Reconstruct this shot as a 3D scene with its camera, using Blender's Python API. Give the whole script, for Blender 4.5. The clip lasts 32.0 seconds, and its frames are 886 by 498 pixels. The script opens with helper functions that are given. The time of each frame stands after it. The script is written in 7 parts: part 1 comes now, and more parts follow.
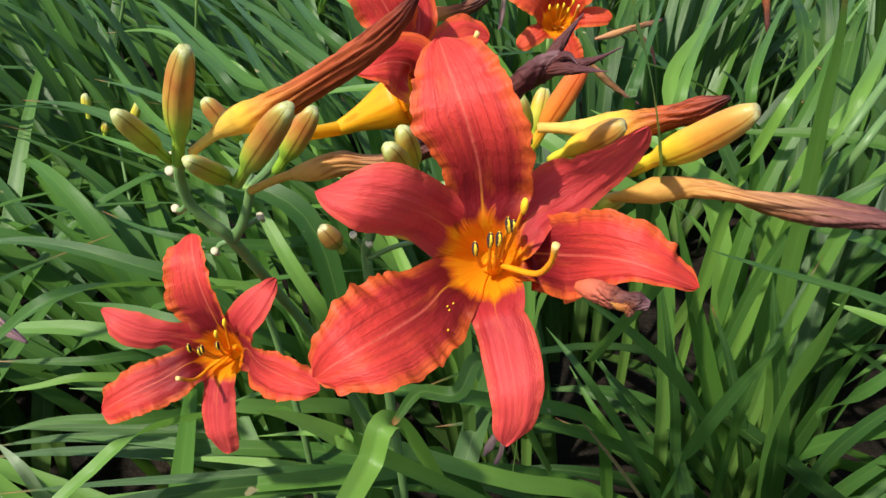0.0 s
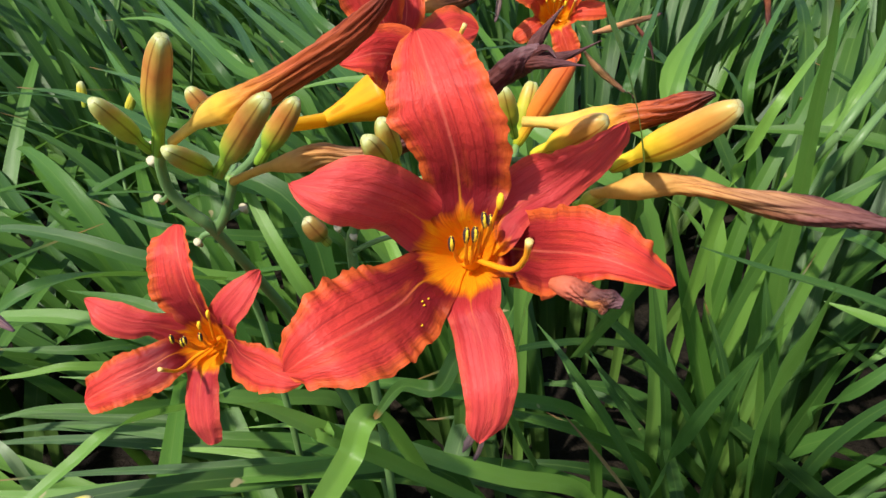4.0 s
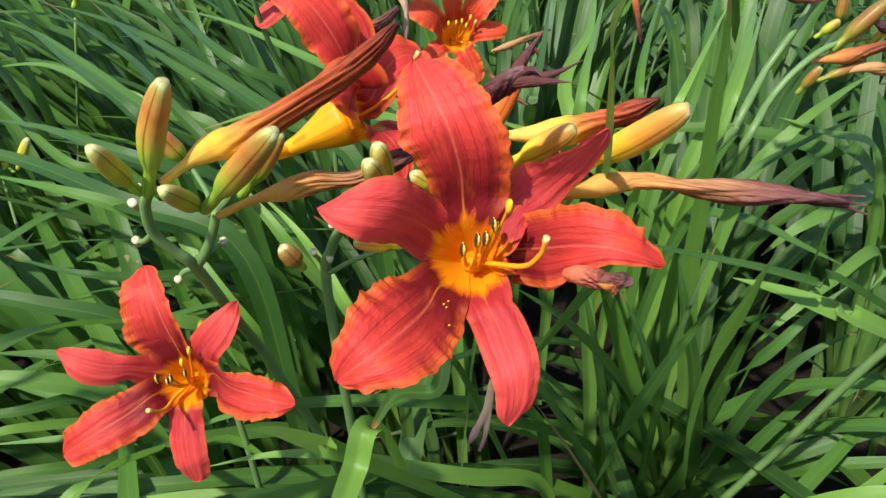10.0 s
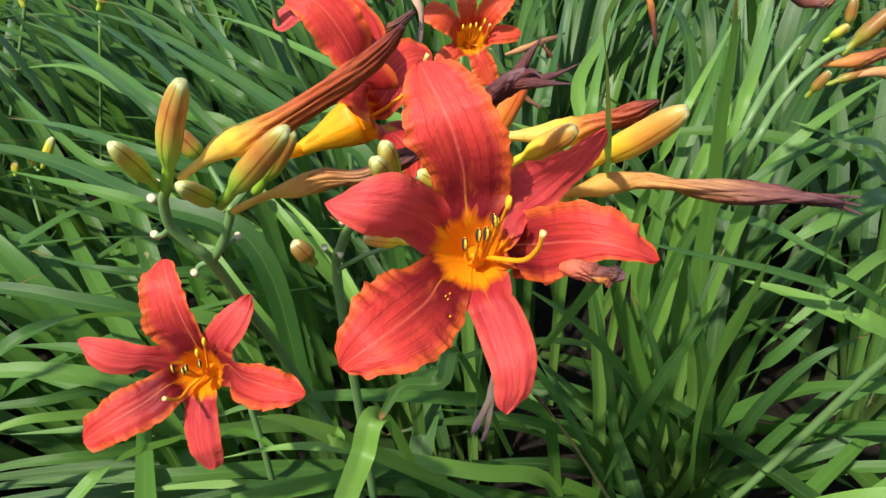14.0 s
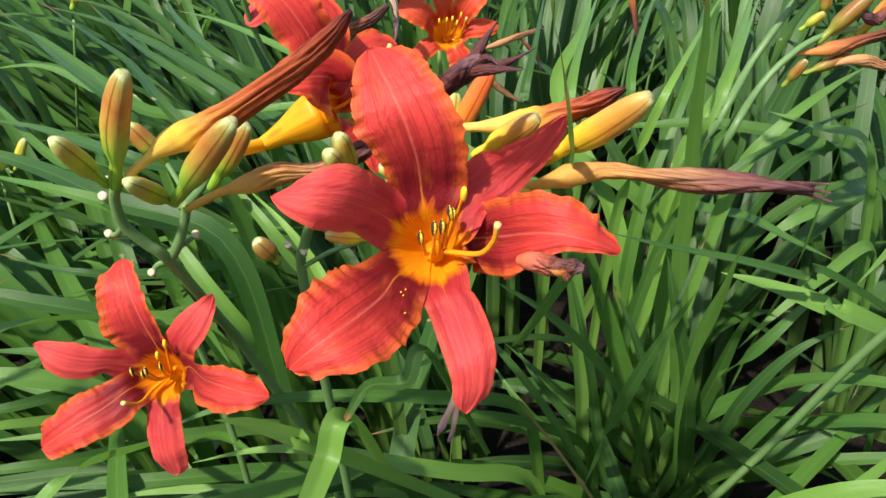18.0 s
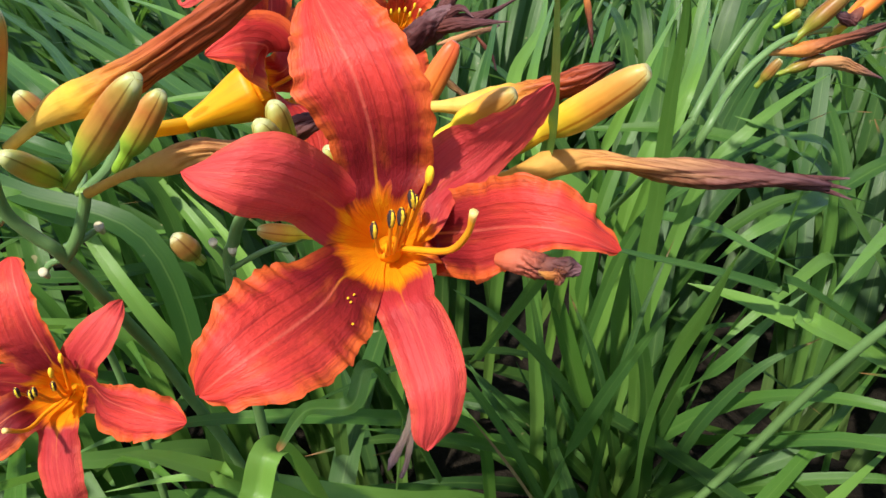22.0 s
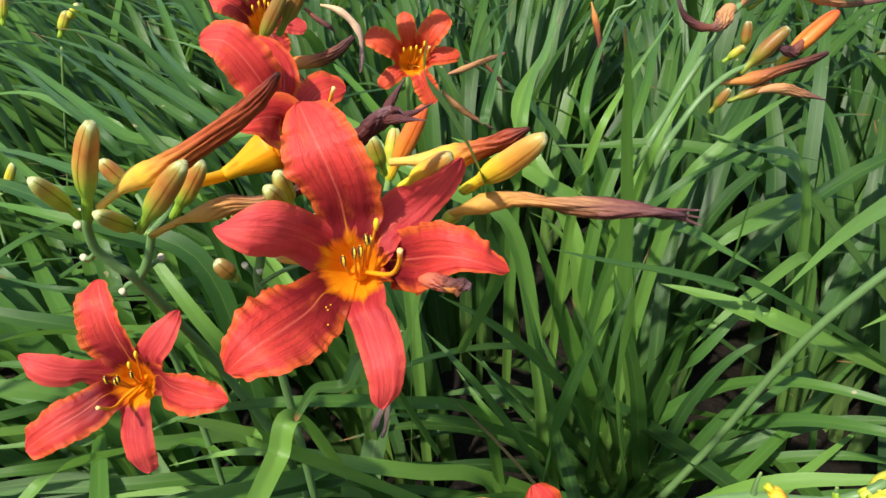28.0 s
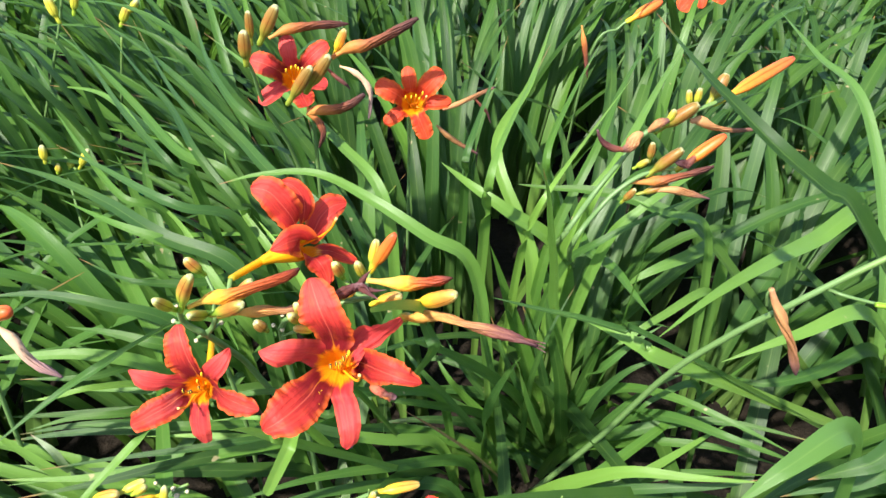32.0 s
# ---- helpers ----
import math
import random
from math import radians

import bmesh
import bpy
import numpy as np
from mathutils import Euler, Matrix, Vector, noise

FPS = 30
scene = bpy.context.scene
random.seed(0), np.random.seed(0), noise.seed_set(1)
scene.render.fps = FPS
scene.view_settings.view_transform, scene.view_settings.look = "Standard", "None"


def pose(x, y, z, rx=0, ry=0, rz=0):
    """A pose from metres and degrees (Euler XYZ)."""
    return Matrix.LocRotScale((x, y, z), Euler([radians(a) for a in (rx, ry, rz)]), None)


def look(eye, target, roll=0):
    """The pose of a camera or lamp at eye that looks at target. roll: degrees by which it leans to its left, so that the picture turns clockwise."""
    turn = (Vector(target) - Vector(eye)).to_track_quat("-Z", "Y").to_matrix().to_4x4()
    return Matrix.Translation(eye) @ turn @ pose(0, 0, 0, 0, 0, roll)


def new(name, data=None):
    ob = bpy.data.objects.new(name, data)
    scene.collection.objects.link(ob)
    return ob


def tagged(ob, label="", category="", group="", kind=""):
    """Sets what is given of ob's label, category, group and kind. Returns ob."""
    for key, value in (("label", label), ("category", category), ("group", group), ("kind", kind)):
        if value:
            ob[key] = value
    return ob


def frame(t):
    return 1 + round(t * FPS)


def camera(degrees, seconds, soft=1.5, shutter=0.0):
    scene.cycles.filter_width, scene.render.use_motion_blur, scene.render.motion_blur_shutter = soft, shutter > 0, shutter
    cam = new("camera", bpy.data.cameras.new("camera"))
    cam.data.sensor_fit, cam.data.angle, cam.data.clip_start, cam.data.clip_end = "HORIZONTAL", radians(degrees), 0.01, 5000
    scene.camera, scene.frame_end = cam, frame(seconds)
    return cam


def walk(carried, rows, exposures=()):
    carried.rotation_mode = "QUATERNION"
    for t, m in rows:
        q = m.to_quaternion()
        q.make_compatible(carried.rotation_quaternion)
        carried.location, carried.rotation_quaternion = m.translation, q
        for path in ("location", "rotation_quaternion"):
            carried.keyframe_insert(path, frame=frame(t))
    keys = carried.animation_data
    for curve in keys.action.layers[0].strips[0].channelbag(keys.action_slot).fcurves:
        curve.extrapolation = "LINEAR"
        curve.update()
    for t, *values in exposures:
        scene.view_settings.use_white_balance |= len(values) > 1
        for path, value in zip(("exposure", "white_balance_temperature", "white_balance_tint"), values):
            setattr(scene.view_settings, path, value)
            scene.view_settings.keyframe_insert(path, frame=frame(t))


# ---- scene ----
# ---- camera and walk ----
cam = camera(62.2, 32.0)
PATH = [
    (0, (0.0, 0.0, 0.62), (0.0, 0.43301, 0.37), 0.00),
    (0.5, (0.00309, 0.00659, 0.61444), (-0.00019, 0.43886, 0.36318), -0.05),
    (1, (0.00081, 0.01068, 0.61385), (-0.00379, 0.44254, 0.3619), 0.08),
    (1.5, (-0.00046, 0.01458, 0.61482), (-0.00687, 0.44679, 0.36352), -0.17),
    (2, (0.00015, 0.0085, 0.61819), (-0.00587, 0.44155, 0.36831), 0.41),
    (2.5, (0.00283, 0.00323, 0.6193), (-0.00223, 0.43576, 0.36851), 0.47),
    (3, (0.00667, 0.00175, 0.61989), (0.00304, 0.43242, 0.36591), 0.49),
    (3.5, (0.00603, 0.00097, 0.6199), (0.00448, 0.43143, 0.36553), 0.75),
    (5.5, (0.01369, 0.00916, 0.6168), (0.01562, 0.43915, 0.36165), -0.11),
    (6, (0.01029, 0.00395, 0.622), (0.01126, 0.43347, 0.36605), -0.52),
    (6.5, (0.00876, -0.00206, 0.62339), (0.01056, 0.42799, 0.36834), -0.64),
    (7, (0.00434, -0.00429, 0.61968), (0.00956, 0.42661, 0.3661), -1.02),
    (7.5, (-0.00078, -0.00104, 0.62289), (0.00919, 0.42982, 0.3694), -1.51),
    (8, (-0.00344, -0.00465, 0.6236), (0.01436, 0.42667, 0.37132), -1.82),
    (8.5, (-0.00821, -0.00769, 0.62083), (0.02349, 0.42376, 0.37013), -1.57),
    (9, (-0.01769, -0.00922, 0.62244), (0.03221, 0.42152, 0.3735), -0.85),
    (9.5, (-0.02573, -0.01507, 0.62413), (0.03856, 0.41586, 0.37884), -0.46),
    (10, (-0.03158, -0.01492, 0.62616), (0.04366, 0.41627, 0.38447), -0.25),
    (10.5, (-0.03524, -0.01868, 0.62376), (0.04569, 0.41262, 0.38412), 0.11),
    (11, (-0.03527, -0.02284, 0.62416), (0.04365, 0.40941, 0.38555), 0.50),
    (11.5, (-0.03704, -0.02556, 0.6242), (0.03776, 0.40822, 0.38705), 0.81),
    (12, (-0.03552, -0.02243, 0.62491), (0.03548, 0.41215, 0.38807), 0.64),
    (12.5, (-0.03092, -0.02056, 0.62454), (0.03702, 0.41398, 0.3867), 0.34),
    (13, (-0.02947, -0.02581, 0.62664), (0.03614, 0.40858, 0.38789), 0.17),
    (13.5, (-0.02889, -0.02552, 0.62769), (0.03536, 0.40857, 0.38803), -0.04),
    (14, (-0.0284, -0.02538, 0.62831), (0.03519, 0.40875, 0.38854), -0.44),
    (14.5, (-0.02748, -0.02913, 0.62972), (0.03534, 0.40483, 0.38946), -0.69),
    (16.5, (-0.0249, -0.03091, 0.62829), (0.03925, 0.40258, 0.38752), -0.89),
    (17, (-0.02024, -0.03139, 0.62673), (0.04642, 0.4018, 0.3861), -0.62),
    (17.5, (-0.01592, -0.02557, 0.62343), (0.05179, 0.40753, 0.38293), -0.71),
    (18, (-0.01617, -0.02011, 0.62269), (0.05315, 0.41261, 0.38197), -0.91),
    (18.5, (-0.01482, -0.02056, 0.62335), (0.0534, 0.41157, 0.38127), -1.24),
    (19, (-0.01533, -0.00995, 0.61855), (0.0638, 0.42059, 0.37694), -0.61),
    (19.5, (-0.01494, 0.00553, 0.60602), (0.08312, 0.43397, 0.36763), 0.58),
    (20, (-0.01712, 0.01723, 0.60207), (0.09098, 0.44442, 0.36581), 0.99),
    (20.5, (-0.01677, 0.01709, 0.60104), (0.09000, 0.44636, 0.36794), 1.57),
    (21, (-0.01314, 0.02250, 0.59988), (0.09374, 0.44972, 0.36312), 1.52),
    (21.5, (-0.01207, 0.02260, 0.59854), (0.09458, 0.45014, 0.36225), 1.88),
    (22, (-0.01379, 0.01751, 0.59798), (0.09331, 0.44620, 0.36400), 2.30),
    (22.5, (-0.01361, 0.01656, 0.59854), (0.09329, 0.44531, 0.36457), 2.70),
    (23, (-0.01089, 0.02211, 0.59777), (0.09693, 0.44885, 0.36054), 2.34),
    (23.5, (-0.01263, 0.02088, 0.59710), (0.09561, 0.44752, 0.35990), 2.26),
    (24, (-0.01538, 0.01880, 0.59525), (0.09316, 0.44780, 0.36248), 2.56),
    (24.5, (-0.01736, 0.01881, 0.59453), (0.09017, 0.44779, 0.36126), 2.34),
    (26.5, (-0.01800, 0.00895, 0.59824), (0.09577, 0.43995, 0.37177), 1.13),
    (27, (-0.01565, -0.02559, 0.61418), (0.07279, 0.41508, 0.39512), 0.15),
    (27.5, (-0.00877, -0.05503, 0.6374), (0.06451, 0.37878, 0.39983), -1.26),
    (28, (0.00589, -0.05955, 0.64567), (0.0795, 0.37601, 0.41143), -1.27),
    (28.5, (0.01635, -0.08198, 0.6674), (0.08941, 0.35569, 0.43695), -0.49),
    (29, (0.01462, -0.10651, 0.70584), (0.08314, 0.32164, 0.45684), 0.45),
    (29.5, (0.00797, -0.12066, 0.74246), (0.07307, 0.29466, 0.47176), 1.40),
    (30, (0.01482, -0.136, 0.79217), (0.07428, 0.26882, 0.50479), 1.09),
    (30.5, (0.01346, -0.14588, 0.81993), (0.07199, 0.25188, 0.52267), 1.65),
    (31, (0.01848, -0.15252, 0.84933), (0.0746, 0.24386, 0.54977), 2.50),
    (31.5, (0.02677, -0.16246, 0.85865), (0.08289, 0.23784, 0.56435), 2.52),
    (32, (0.03071, -0.16553, 0.86091), (0.08747, 0.23518, 0.56729), 2.53),
]
walk(cam, [(t, look(eye, target, roll)) for t, eye, target, roll in PATH], exposures=[(0, 0.66), (7, 0.65), (11, 0.75), (18, 0.78), (24, 0.70), (27, 0.67), (28, 0.74), (29, 0.90), (30.5, 1.27), (32, 1.34)])

# ---- world and sun ----
SUN_EL, SUN_AZ = 52.0, 226.0
world = bpy.data.worlds.new("world")
scene.world = world
world.use_nodes = True
wn = world.node_tree.nodes
sky = wn.new("ShaderNodeTexSky")
sky.sky_type, sky.sun_disc = "NISHITA", False
sky.sun_elevation, sky.sun_rotation = radians(SUN_EL), radians(SUN_AZ)
world.node_tree.links.new(sky.outputs[0], wn["Background"].inputs[0])
wn["Background"].inputs[1].default_value = 0.13
sun = new("sun", bpy.data.lights.new("sun", "SUN"))
sun.data.energy, sun.data.angle, sun.data.color = 4.4, radians(1.6), (1.0, 0.95, 0.86)
sx = math.sin(radians(SUN_AZ)) * math.cos(radians(SUN_EL))
sy = math.cos(radians(SUN_AZ)) * math.cos(radians(SUN_EL))
sun.matrix_world = look((sx * 5, sy * 5, math.sin(radians(SUN_EL)) * 5), (0, 0, 0))


# ---- materials ----
class Nodes:
    """Short hand for building a node material."""

    def __init__(self, name, rough=0.5):
        self.mat = bpy.data.materials.new(name)
        self.mat.use_nodes = True
        self.tree = self.mat.node_tree
        self.bsdf = self.tree.nodes["Principled BSDF"]
        self.out = self.tree.nodes["Material Output"]
        self.bsdf.inputs["Roughness"].default_value = rough

    def put(self, socket, value):
        if hasattr(value, "is_output"):
            self.tree.links.new(value, socket)
        elif hasattr(value, "__len__") and len(value) == 3 and len(socket.default_value) == 4:
            socket.default_value = (*value, 1)
        else:
            socket.default_value = value

    def node(self, kind, out=0, operation="", **inputs):
        n = self.tree.nodes.new("ShaderNode" + kind)
        if operation:
            n.operation = operation
        for k, v in inputs.items():
            self.put(n.inputs[int(k[1:])] if k[0] == "i" and k[1:].isdigit() else n.inputs[k.replace("_", " ")], v)
        return n.outputs[out]

    def math(self, op, a, b=0.0, c=0.0):
        return self.node("Math", operation=op, i0=a, i1=b, i2=c)

    def mix(self, fac, a, b, blend="MIX"):
        n = self.tree.nodes.new("ShaderNodeMix")
        n.data_type, n.blend_type = "RGBA", blend
        self.put(n.inputs[0], fac), self.put(n.inputs[6], a), self.put(n.inputs[7], b)
        return n.outputs[2]

    def ramp(self, fac, stops):
        n = self.tree.nodes.new("ShaderNodeValToRGB")
        while len(n.color_ramp.elements) < len(stops):
            n.color_ramp.elements.new(0.5)
        for e, (p, c) in zip(n.color_ramp.elements, stops):
            e.position = p
            e.color = (*c, 1) if len(c) == 3 else c
        self.put(n.inputs[0], fac)
        return n.outputs[0]

    def step(self, x, lo, hi):
        n = self.tree.nodes.new("ShaderNodeMapRange")
        n.interpolation_type = "SMOOTHSTEP"
        self.put(n.inputs[0], x)
        n.inputs[1].default_value, n.inputs[2].default_value = lo, hi
        return n.outputs[0]

    def uv(self):
        sep = self.tree.nodes.new("ShaderNodeSeparateXYZ")
        t = self.tree.nodes.new("ShaderNodeUVMap")
        self.tree.links.new(t.outputs[0], sep.inputs[0])
        return t.outputs[0], sep.outputs[0], sep.outputs[1]

    def noise(self, vec, scale, detail=3.0, rough=0.55, color=False):
        return self.node("TexNoise", 1 if color else 0, Vector=vec, Scale=scale, Detail=detail, Roughness=rough)

    def stretch(self, vec, s):
        return self.node("Mapping", i0=vec, i3=s)

    def obj(self):
        return self.node("TexCoord", 3)

    def random(self):
        return self.node("ObjectInfo", 5)

    def bump(self, height, strength, dist):
        self.put(self.bsdf.inputs["Normal"], self.node("Bump", Strength=strength, Distance=dist, Height=height))

    def color(self, c):
        self.put(self.bsdf.inputs["Base Color"], c)
        return c

    def translucent(self, c, fac):
        t = self.node("BsdfTranslucent", Color=c)
        m = self.node("MixShader", i0=fac, i1=self.bsdf.outputs[0], i2=t)
        self.tree.links.new(m, self.out.inputs[0])


def centre_dist(m, u):
    """0 on the midline, 1 on the edges."""
    return m.math("MULTIPLY", m.math("ABSOLUTE", m.math("SUBTRACT", u, 0.5)), 2.0)


def petal_material(name, red, deep, edge, gold, gold_end, rib=1.0, edge_amount=0.75):
    m = Nodes(name, 0.5)
    uv, u, v = m.uv()
    d = centre_dist(m, u)
    wob = m.noise(m.stretch(uv, (9, 4, 1)), 1.0, 4)
    vv = m.math("ADD", v, m.math("MULTIPLY", m.math("SUBTRACT", wob, 0.5), 0.11))
    vv = m.math("ADD", m.math("SUBTRACT", vv, 0.05), m.math("MULTIPLY", m.step(d, 0.0, 0.3), 0.05))
    along = m.ramp(vv, [(0.0, gold), (gold_end - 0.035, gold), (gold_end + 0.005, (0.82, 0.20, 0.010)), (gold_end + 0.045, deep), (gold_end + 0.20, deep), (gold_end + 0.48, red), (1.0, red)])
    # orange margin, broken by noise
    brk = m.noise(m.stretch(uv, (5, 16, 1)), 1.0, 3)
    rim = m.math("MULTIPLY", m.step(m.math("ADD", d, m.math("MULTIPLY", m.math("SUBTRACT", brk, 0.5), 0.55)), 0.62, 1.0), edge_amount)
    rim = m.math("MULTIPLY", rim, m.step(v, 0.18, 0.4))
    col = m.mix(rim, along, edge)
    fleck = m.noise(m.stretch(uv, (7, 30, 1)), 1.0, 4)
    col = m.mix(m.math("MULTIPLY", m.math("MULTIPLY", m.step(fleck, 0.54, 0.68), rim), 0.75), col, (0.30, 0.045, 0.010))
    # fine long veins
    vein = m.noise(m.stretch(uv, (46, 1.1, 1)), 1.0, 3, 0.6)
    lines = m.mix(m.step(vv, gold_end - 0.06, gold_end + 0.04), (0.94, 0.46, 0.3), deep)
    weight = m.math("SUBTRACT", 0.72, m.math("MULTIPLY", m.step(vv, gold_end - 0.06, gold_end + 0.04), 0.34))
    col = m.mix(m.math("MULTIPLY", m.step(vein, 0.48, 0.70), weight), col, lines, "MULTIPLY")
    streak = m.noise(m.stretch(uv, (15, 1.3, 1)), 1.0, 3)
    col = m.mix(m.math("MULTIPLY", m.math("MULTIPLY", m.step(streak, 0.46, 0.66), m.step(v, 0.22, 0.32)), 0.40), col, deep)
    blot = m.noise(m.stretch(uv, (3, 3, 1)), 1.3, 4)
    col = m.mix(m.math("MULTIPLY", m.math("MULTIPLY", m.step(blot, 0.5, 0.8), m.step(v, 0.2, 0.35)), 0.35), col, edge)
    # pale midrib
    line = m.math("MULTIPLY", m.math("SUBTRACT", 1.0, m.step(d, 0.008, 0.045)), m.step(v, 0.12, 0.3))
    col = m.mix(m.math("MULTIPLY", line, 0.55 * rib), col, m.mix(m.step(v, 0.26, 0.42), (0.95, 0.38, 0.02), (0.80, 0.15, 0.10)))
    m.color(col)
    m.bsdf.inputs["Specular IOR Level"].default_value = 0.28
    hgt = m.math("ADD", m.math("MULTIPLY", vein, 0.7), m.noise(m.stretch(uv, (24, 30, 1)), 1.0, 2))
    m.bump(hgt, 0.38, 0.0014)
    m.translucent(col, m.math("SUBTRACT", 0.52, m.math("MULTIPLY", m.step(v, 0.15, 0.35), 0.16)))
    return m.mat


RED, DEEP, EDGE, GOLD = (0.74, 0.058, 0.044), (0.22, 0.012, 0.017), (0.80, 0.150, 0.024), (0.96, 0.43, 0.008)
PETAL = petal_material("petal", RED, DEEP, EDGE, GOLD, 0.178)
SEPAL = petal_material("sepal", (0.73, 0.074, 0.068), (0.50, 0.036, 0.040), (0.82, 0.140, 0.062), GOLD, 0.192, 0.5, 0.4)
PETAL_SIDE = petal_material("petal_long_throat", RED, (0.42, 0.02, 0.018), EDGE, GOLD, 0.25)
SEPAL_SIDE = petal_material("sepal_long_throat", RED, (0.42, 0.02, 0.018), EDGE, GOLD, 0.36)
PETAL_FAR = petal_material("petal_orange", (0.74, 0.085, 0.030), (0.60, 0.045, 0.018), (0.82, 0.17, 0.025), GOLD, 0.22)


def plain_material(name, stops, rough=0.45, veins=18, vein_amount=0.25, noise_amount=0.3, dark=(0.25, 0.2, 0.1), clear=0.0, spec=0.4, seams=0, crease=0.0):
    """Colour along the piece by stops, with long veins and blotches."""
    m = Nodes(name, rough)
    uv, u, v = m.uv()
    wob = m.noise(m.stretch(uv, (6, 4, 1)), 1.0, 3)
    col = m.ramp(m.math("ADD", v, m.math("MULTIPLY", m.math("SUBTRACT", wob, 0.5), noise_amount)), stops)
    vein = m.noise(m.stretch(uv, (veins, 1.2, 1)), 1.0, 3)
    vm = m.math("MULTIPLY", m.step(vein, 0.45, 0.75), vein_amount)
    if crease:
        vm = m.math("MULTIPLY", vm, m.step(v, 0.36, 0.55))
    col = m.mix(vm, col, dark, "MULTIPLY")
    blot = m.noise(m.obj(), 160.0, 3)
    col = m.mix(m.math("MULTIPLY", m.step(blot, 0.4, 0.8), 0.25), col, dark, "MULTIPLY")
    if seams:
        f = m.math("ABSOLUTE", m.math("SUBTRACT", m.math("FRACT", m.math("ADD", m.math("MULTIPLY", u, float(seams)), m.math("MULTIPLY", wob, 0.12))), 0.56))
        col = m.mix(m.math("MULTIPLY", m.math("SUBTRACT", 1.0, m.step(f, 0.012, 0.07)), 0.75), col, dark, "MULTIPLY")
    if crease:
        cr = m.noise(m.stretch(uv, (veins * 1.7, 2.5, 1)), 1.0, 5, 0.7)
        col = m.mix(m.math("MULTIPLY", m.math("MULTIPLY", m.step(cr, 0.5, 0.62), m.step(v, 0.36, 0.55)), crease), col, dark, "MULTIPLY")
    m.color(col)
    m.bsdf.inputs["Specular IOR Level"].default_value = spec
    m.bump(m.math("ADD", vein, cr) if crease else vein, 0.45 if crease else 0.4, 0.0005 if crease else 0.0008)
    if clear:
        m.translucent(col, clear)
    return m.mat


TUBE = plain_material("flower_tube", [(0.0, (0.62, 0.50, 0.03)), (0.3, (0.88, 0.54, 0.015)), (0.8, (0.92, 0.50, 0.010)), (1.0, (0.94, 0.42, 0.008))], vein_amount=0.55, dark=(0.85, 0.42, 0.15), clear=0.45)
BUD = plain_material("bud", [(0.0, (0.20, 0.36, 0.03)), (0.46, (0.24, 0.38, 0.035)), (0.56, (0.36, 0.36, 0.04)), (0.68, (0.46, 0.26, 0.045)), (0.82, (0.43, 0.16, 0.035)), (0.94, (0.38, 0.24, 0.05)), (0.985, (0.38, 0.39, 0.12)), (1.0, (0.42, 0.44, 0.20))], 0.42, 7, 0.4, 0.14, (0.35, 0.22, 0.08), seams=3, spec=0.3)
BUD_OLIVE = plain_material("bud_olive", [(0.0, (0.19, 0.29, 0.03)), (0.4, (0.24, 0.22, 0.028)), (0.7, (0.27, 0.12, 0.025)), (0.95, (0.24, 0.16, 0.04)), (1.0, (0.44, 0.44, 0.22))], 0.42, 7, 0.5, 0.14, (0.5, 0.3, 0.15), seams=3, spec=0.3)
BUD_GREEN = plain_material("bud_green", [(0.0, (0.25, 0.40, 0.03)), (0.34, (0.33, 0.45, 0.04)), (0.50, (0.38, 0.40, 0.04)), (0.68, (0.44, 0.42, 0.035)), (0.86, (0.44, 0.30, 0.05)), (0.97, (0.40, 0.41, 0.12)), (1.0, (0.42, 0.44, 0.20))], 0.42, 7, 0.35, 0.14, (0.4, 0.3, 0.1), seams=3, spec=0.3)
BUD_YELLOW = plain_material("bud_yellow", [(0.0, (0.42, 0.46, 0.03)), (0.22, (0.72, 0.54, 0.03)), (0.55, (0.74, 0.46, 0.03)), (0.72, (0.66, 0.29, 0.04)), (0.90, (0.52, 0.25, 0.05)), (0.985, (0.48, 0.34, 0.09)), (1.0, (0.46, 0.43, 0.18))], 0.42, 8, 0.35, 0.14, (0.6, 0.3, 0.1), seams=3, spec=0.3)
BUD_LEMON = plain_material("bud_lemon", [(0.0, (0.32, 0.42, 0.04)), (0.3, (0.50, 0.48, 0.05)), (0.8, (0.56, 0.48, 0.05)), (1.0, (0.44, 0.46, 0.22))], 0.42, 8, 0.3, 0.16, (0.6, 0.45, 0.15), seams=3, spec=0.3)
BUD_ORANGE = plain_material("bud_orange", [(0.0, (0.32, 0.40, 0.02)), (0.18, (0.62, 0.40, 0.02)), (0.40, (0.70, 0.22, 0.025)), (1.0, (0.58, 0.10, 0.03))], 0.42, 8, 0.35, 0.16, (0.6, 0.3, 0.1), seams=3, spec=0.3)
WILT = plain_material("withered_tan", [(0.0, (0.76, 0.44, 0.07)), (0.35, (0.74, 0.39, 0.09)), (0.55, (0.66, 0.33, 0.11)), (0.68, (0.52, 0.26, 0.13)), (0.78, (0.26, 0.10, 0.08)), (1.0, (0.10, 0.045, 0.06))], 0.6, 26, 0.75, 0.3, (0.40, 0.20, 0.12), crease=0.8, spec=0.25, clear=0.35)
WILT_BROWN = plain_material("withered_brown", [(0.0, (0.52, 0.24, 0.06)), (0.3, (0.46, 0.16, 0.035)), (0.5, (0.28, 0.085, 0.03)), (0.75, (0.12, 0.040, 0.028)), (1.0, (0.06, 0.025, 0.025))], 0.6, 22, 0.6, 0.25, (0.35, 0.18, 0.12), crease=0.75, spec=0.25)
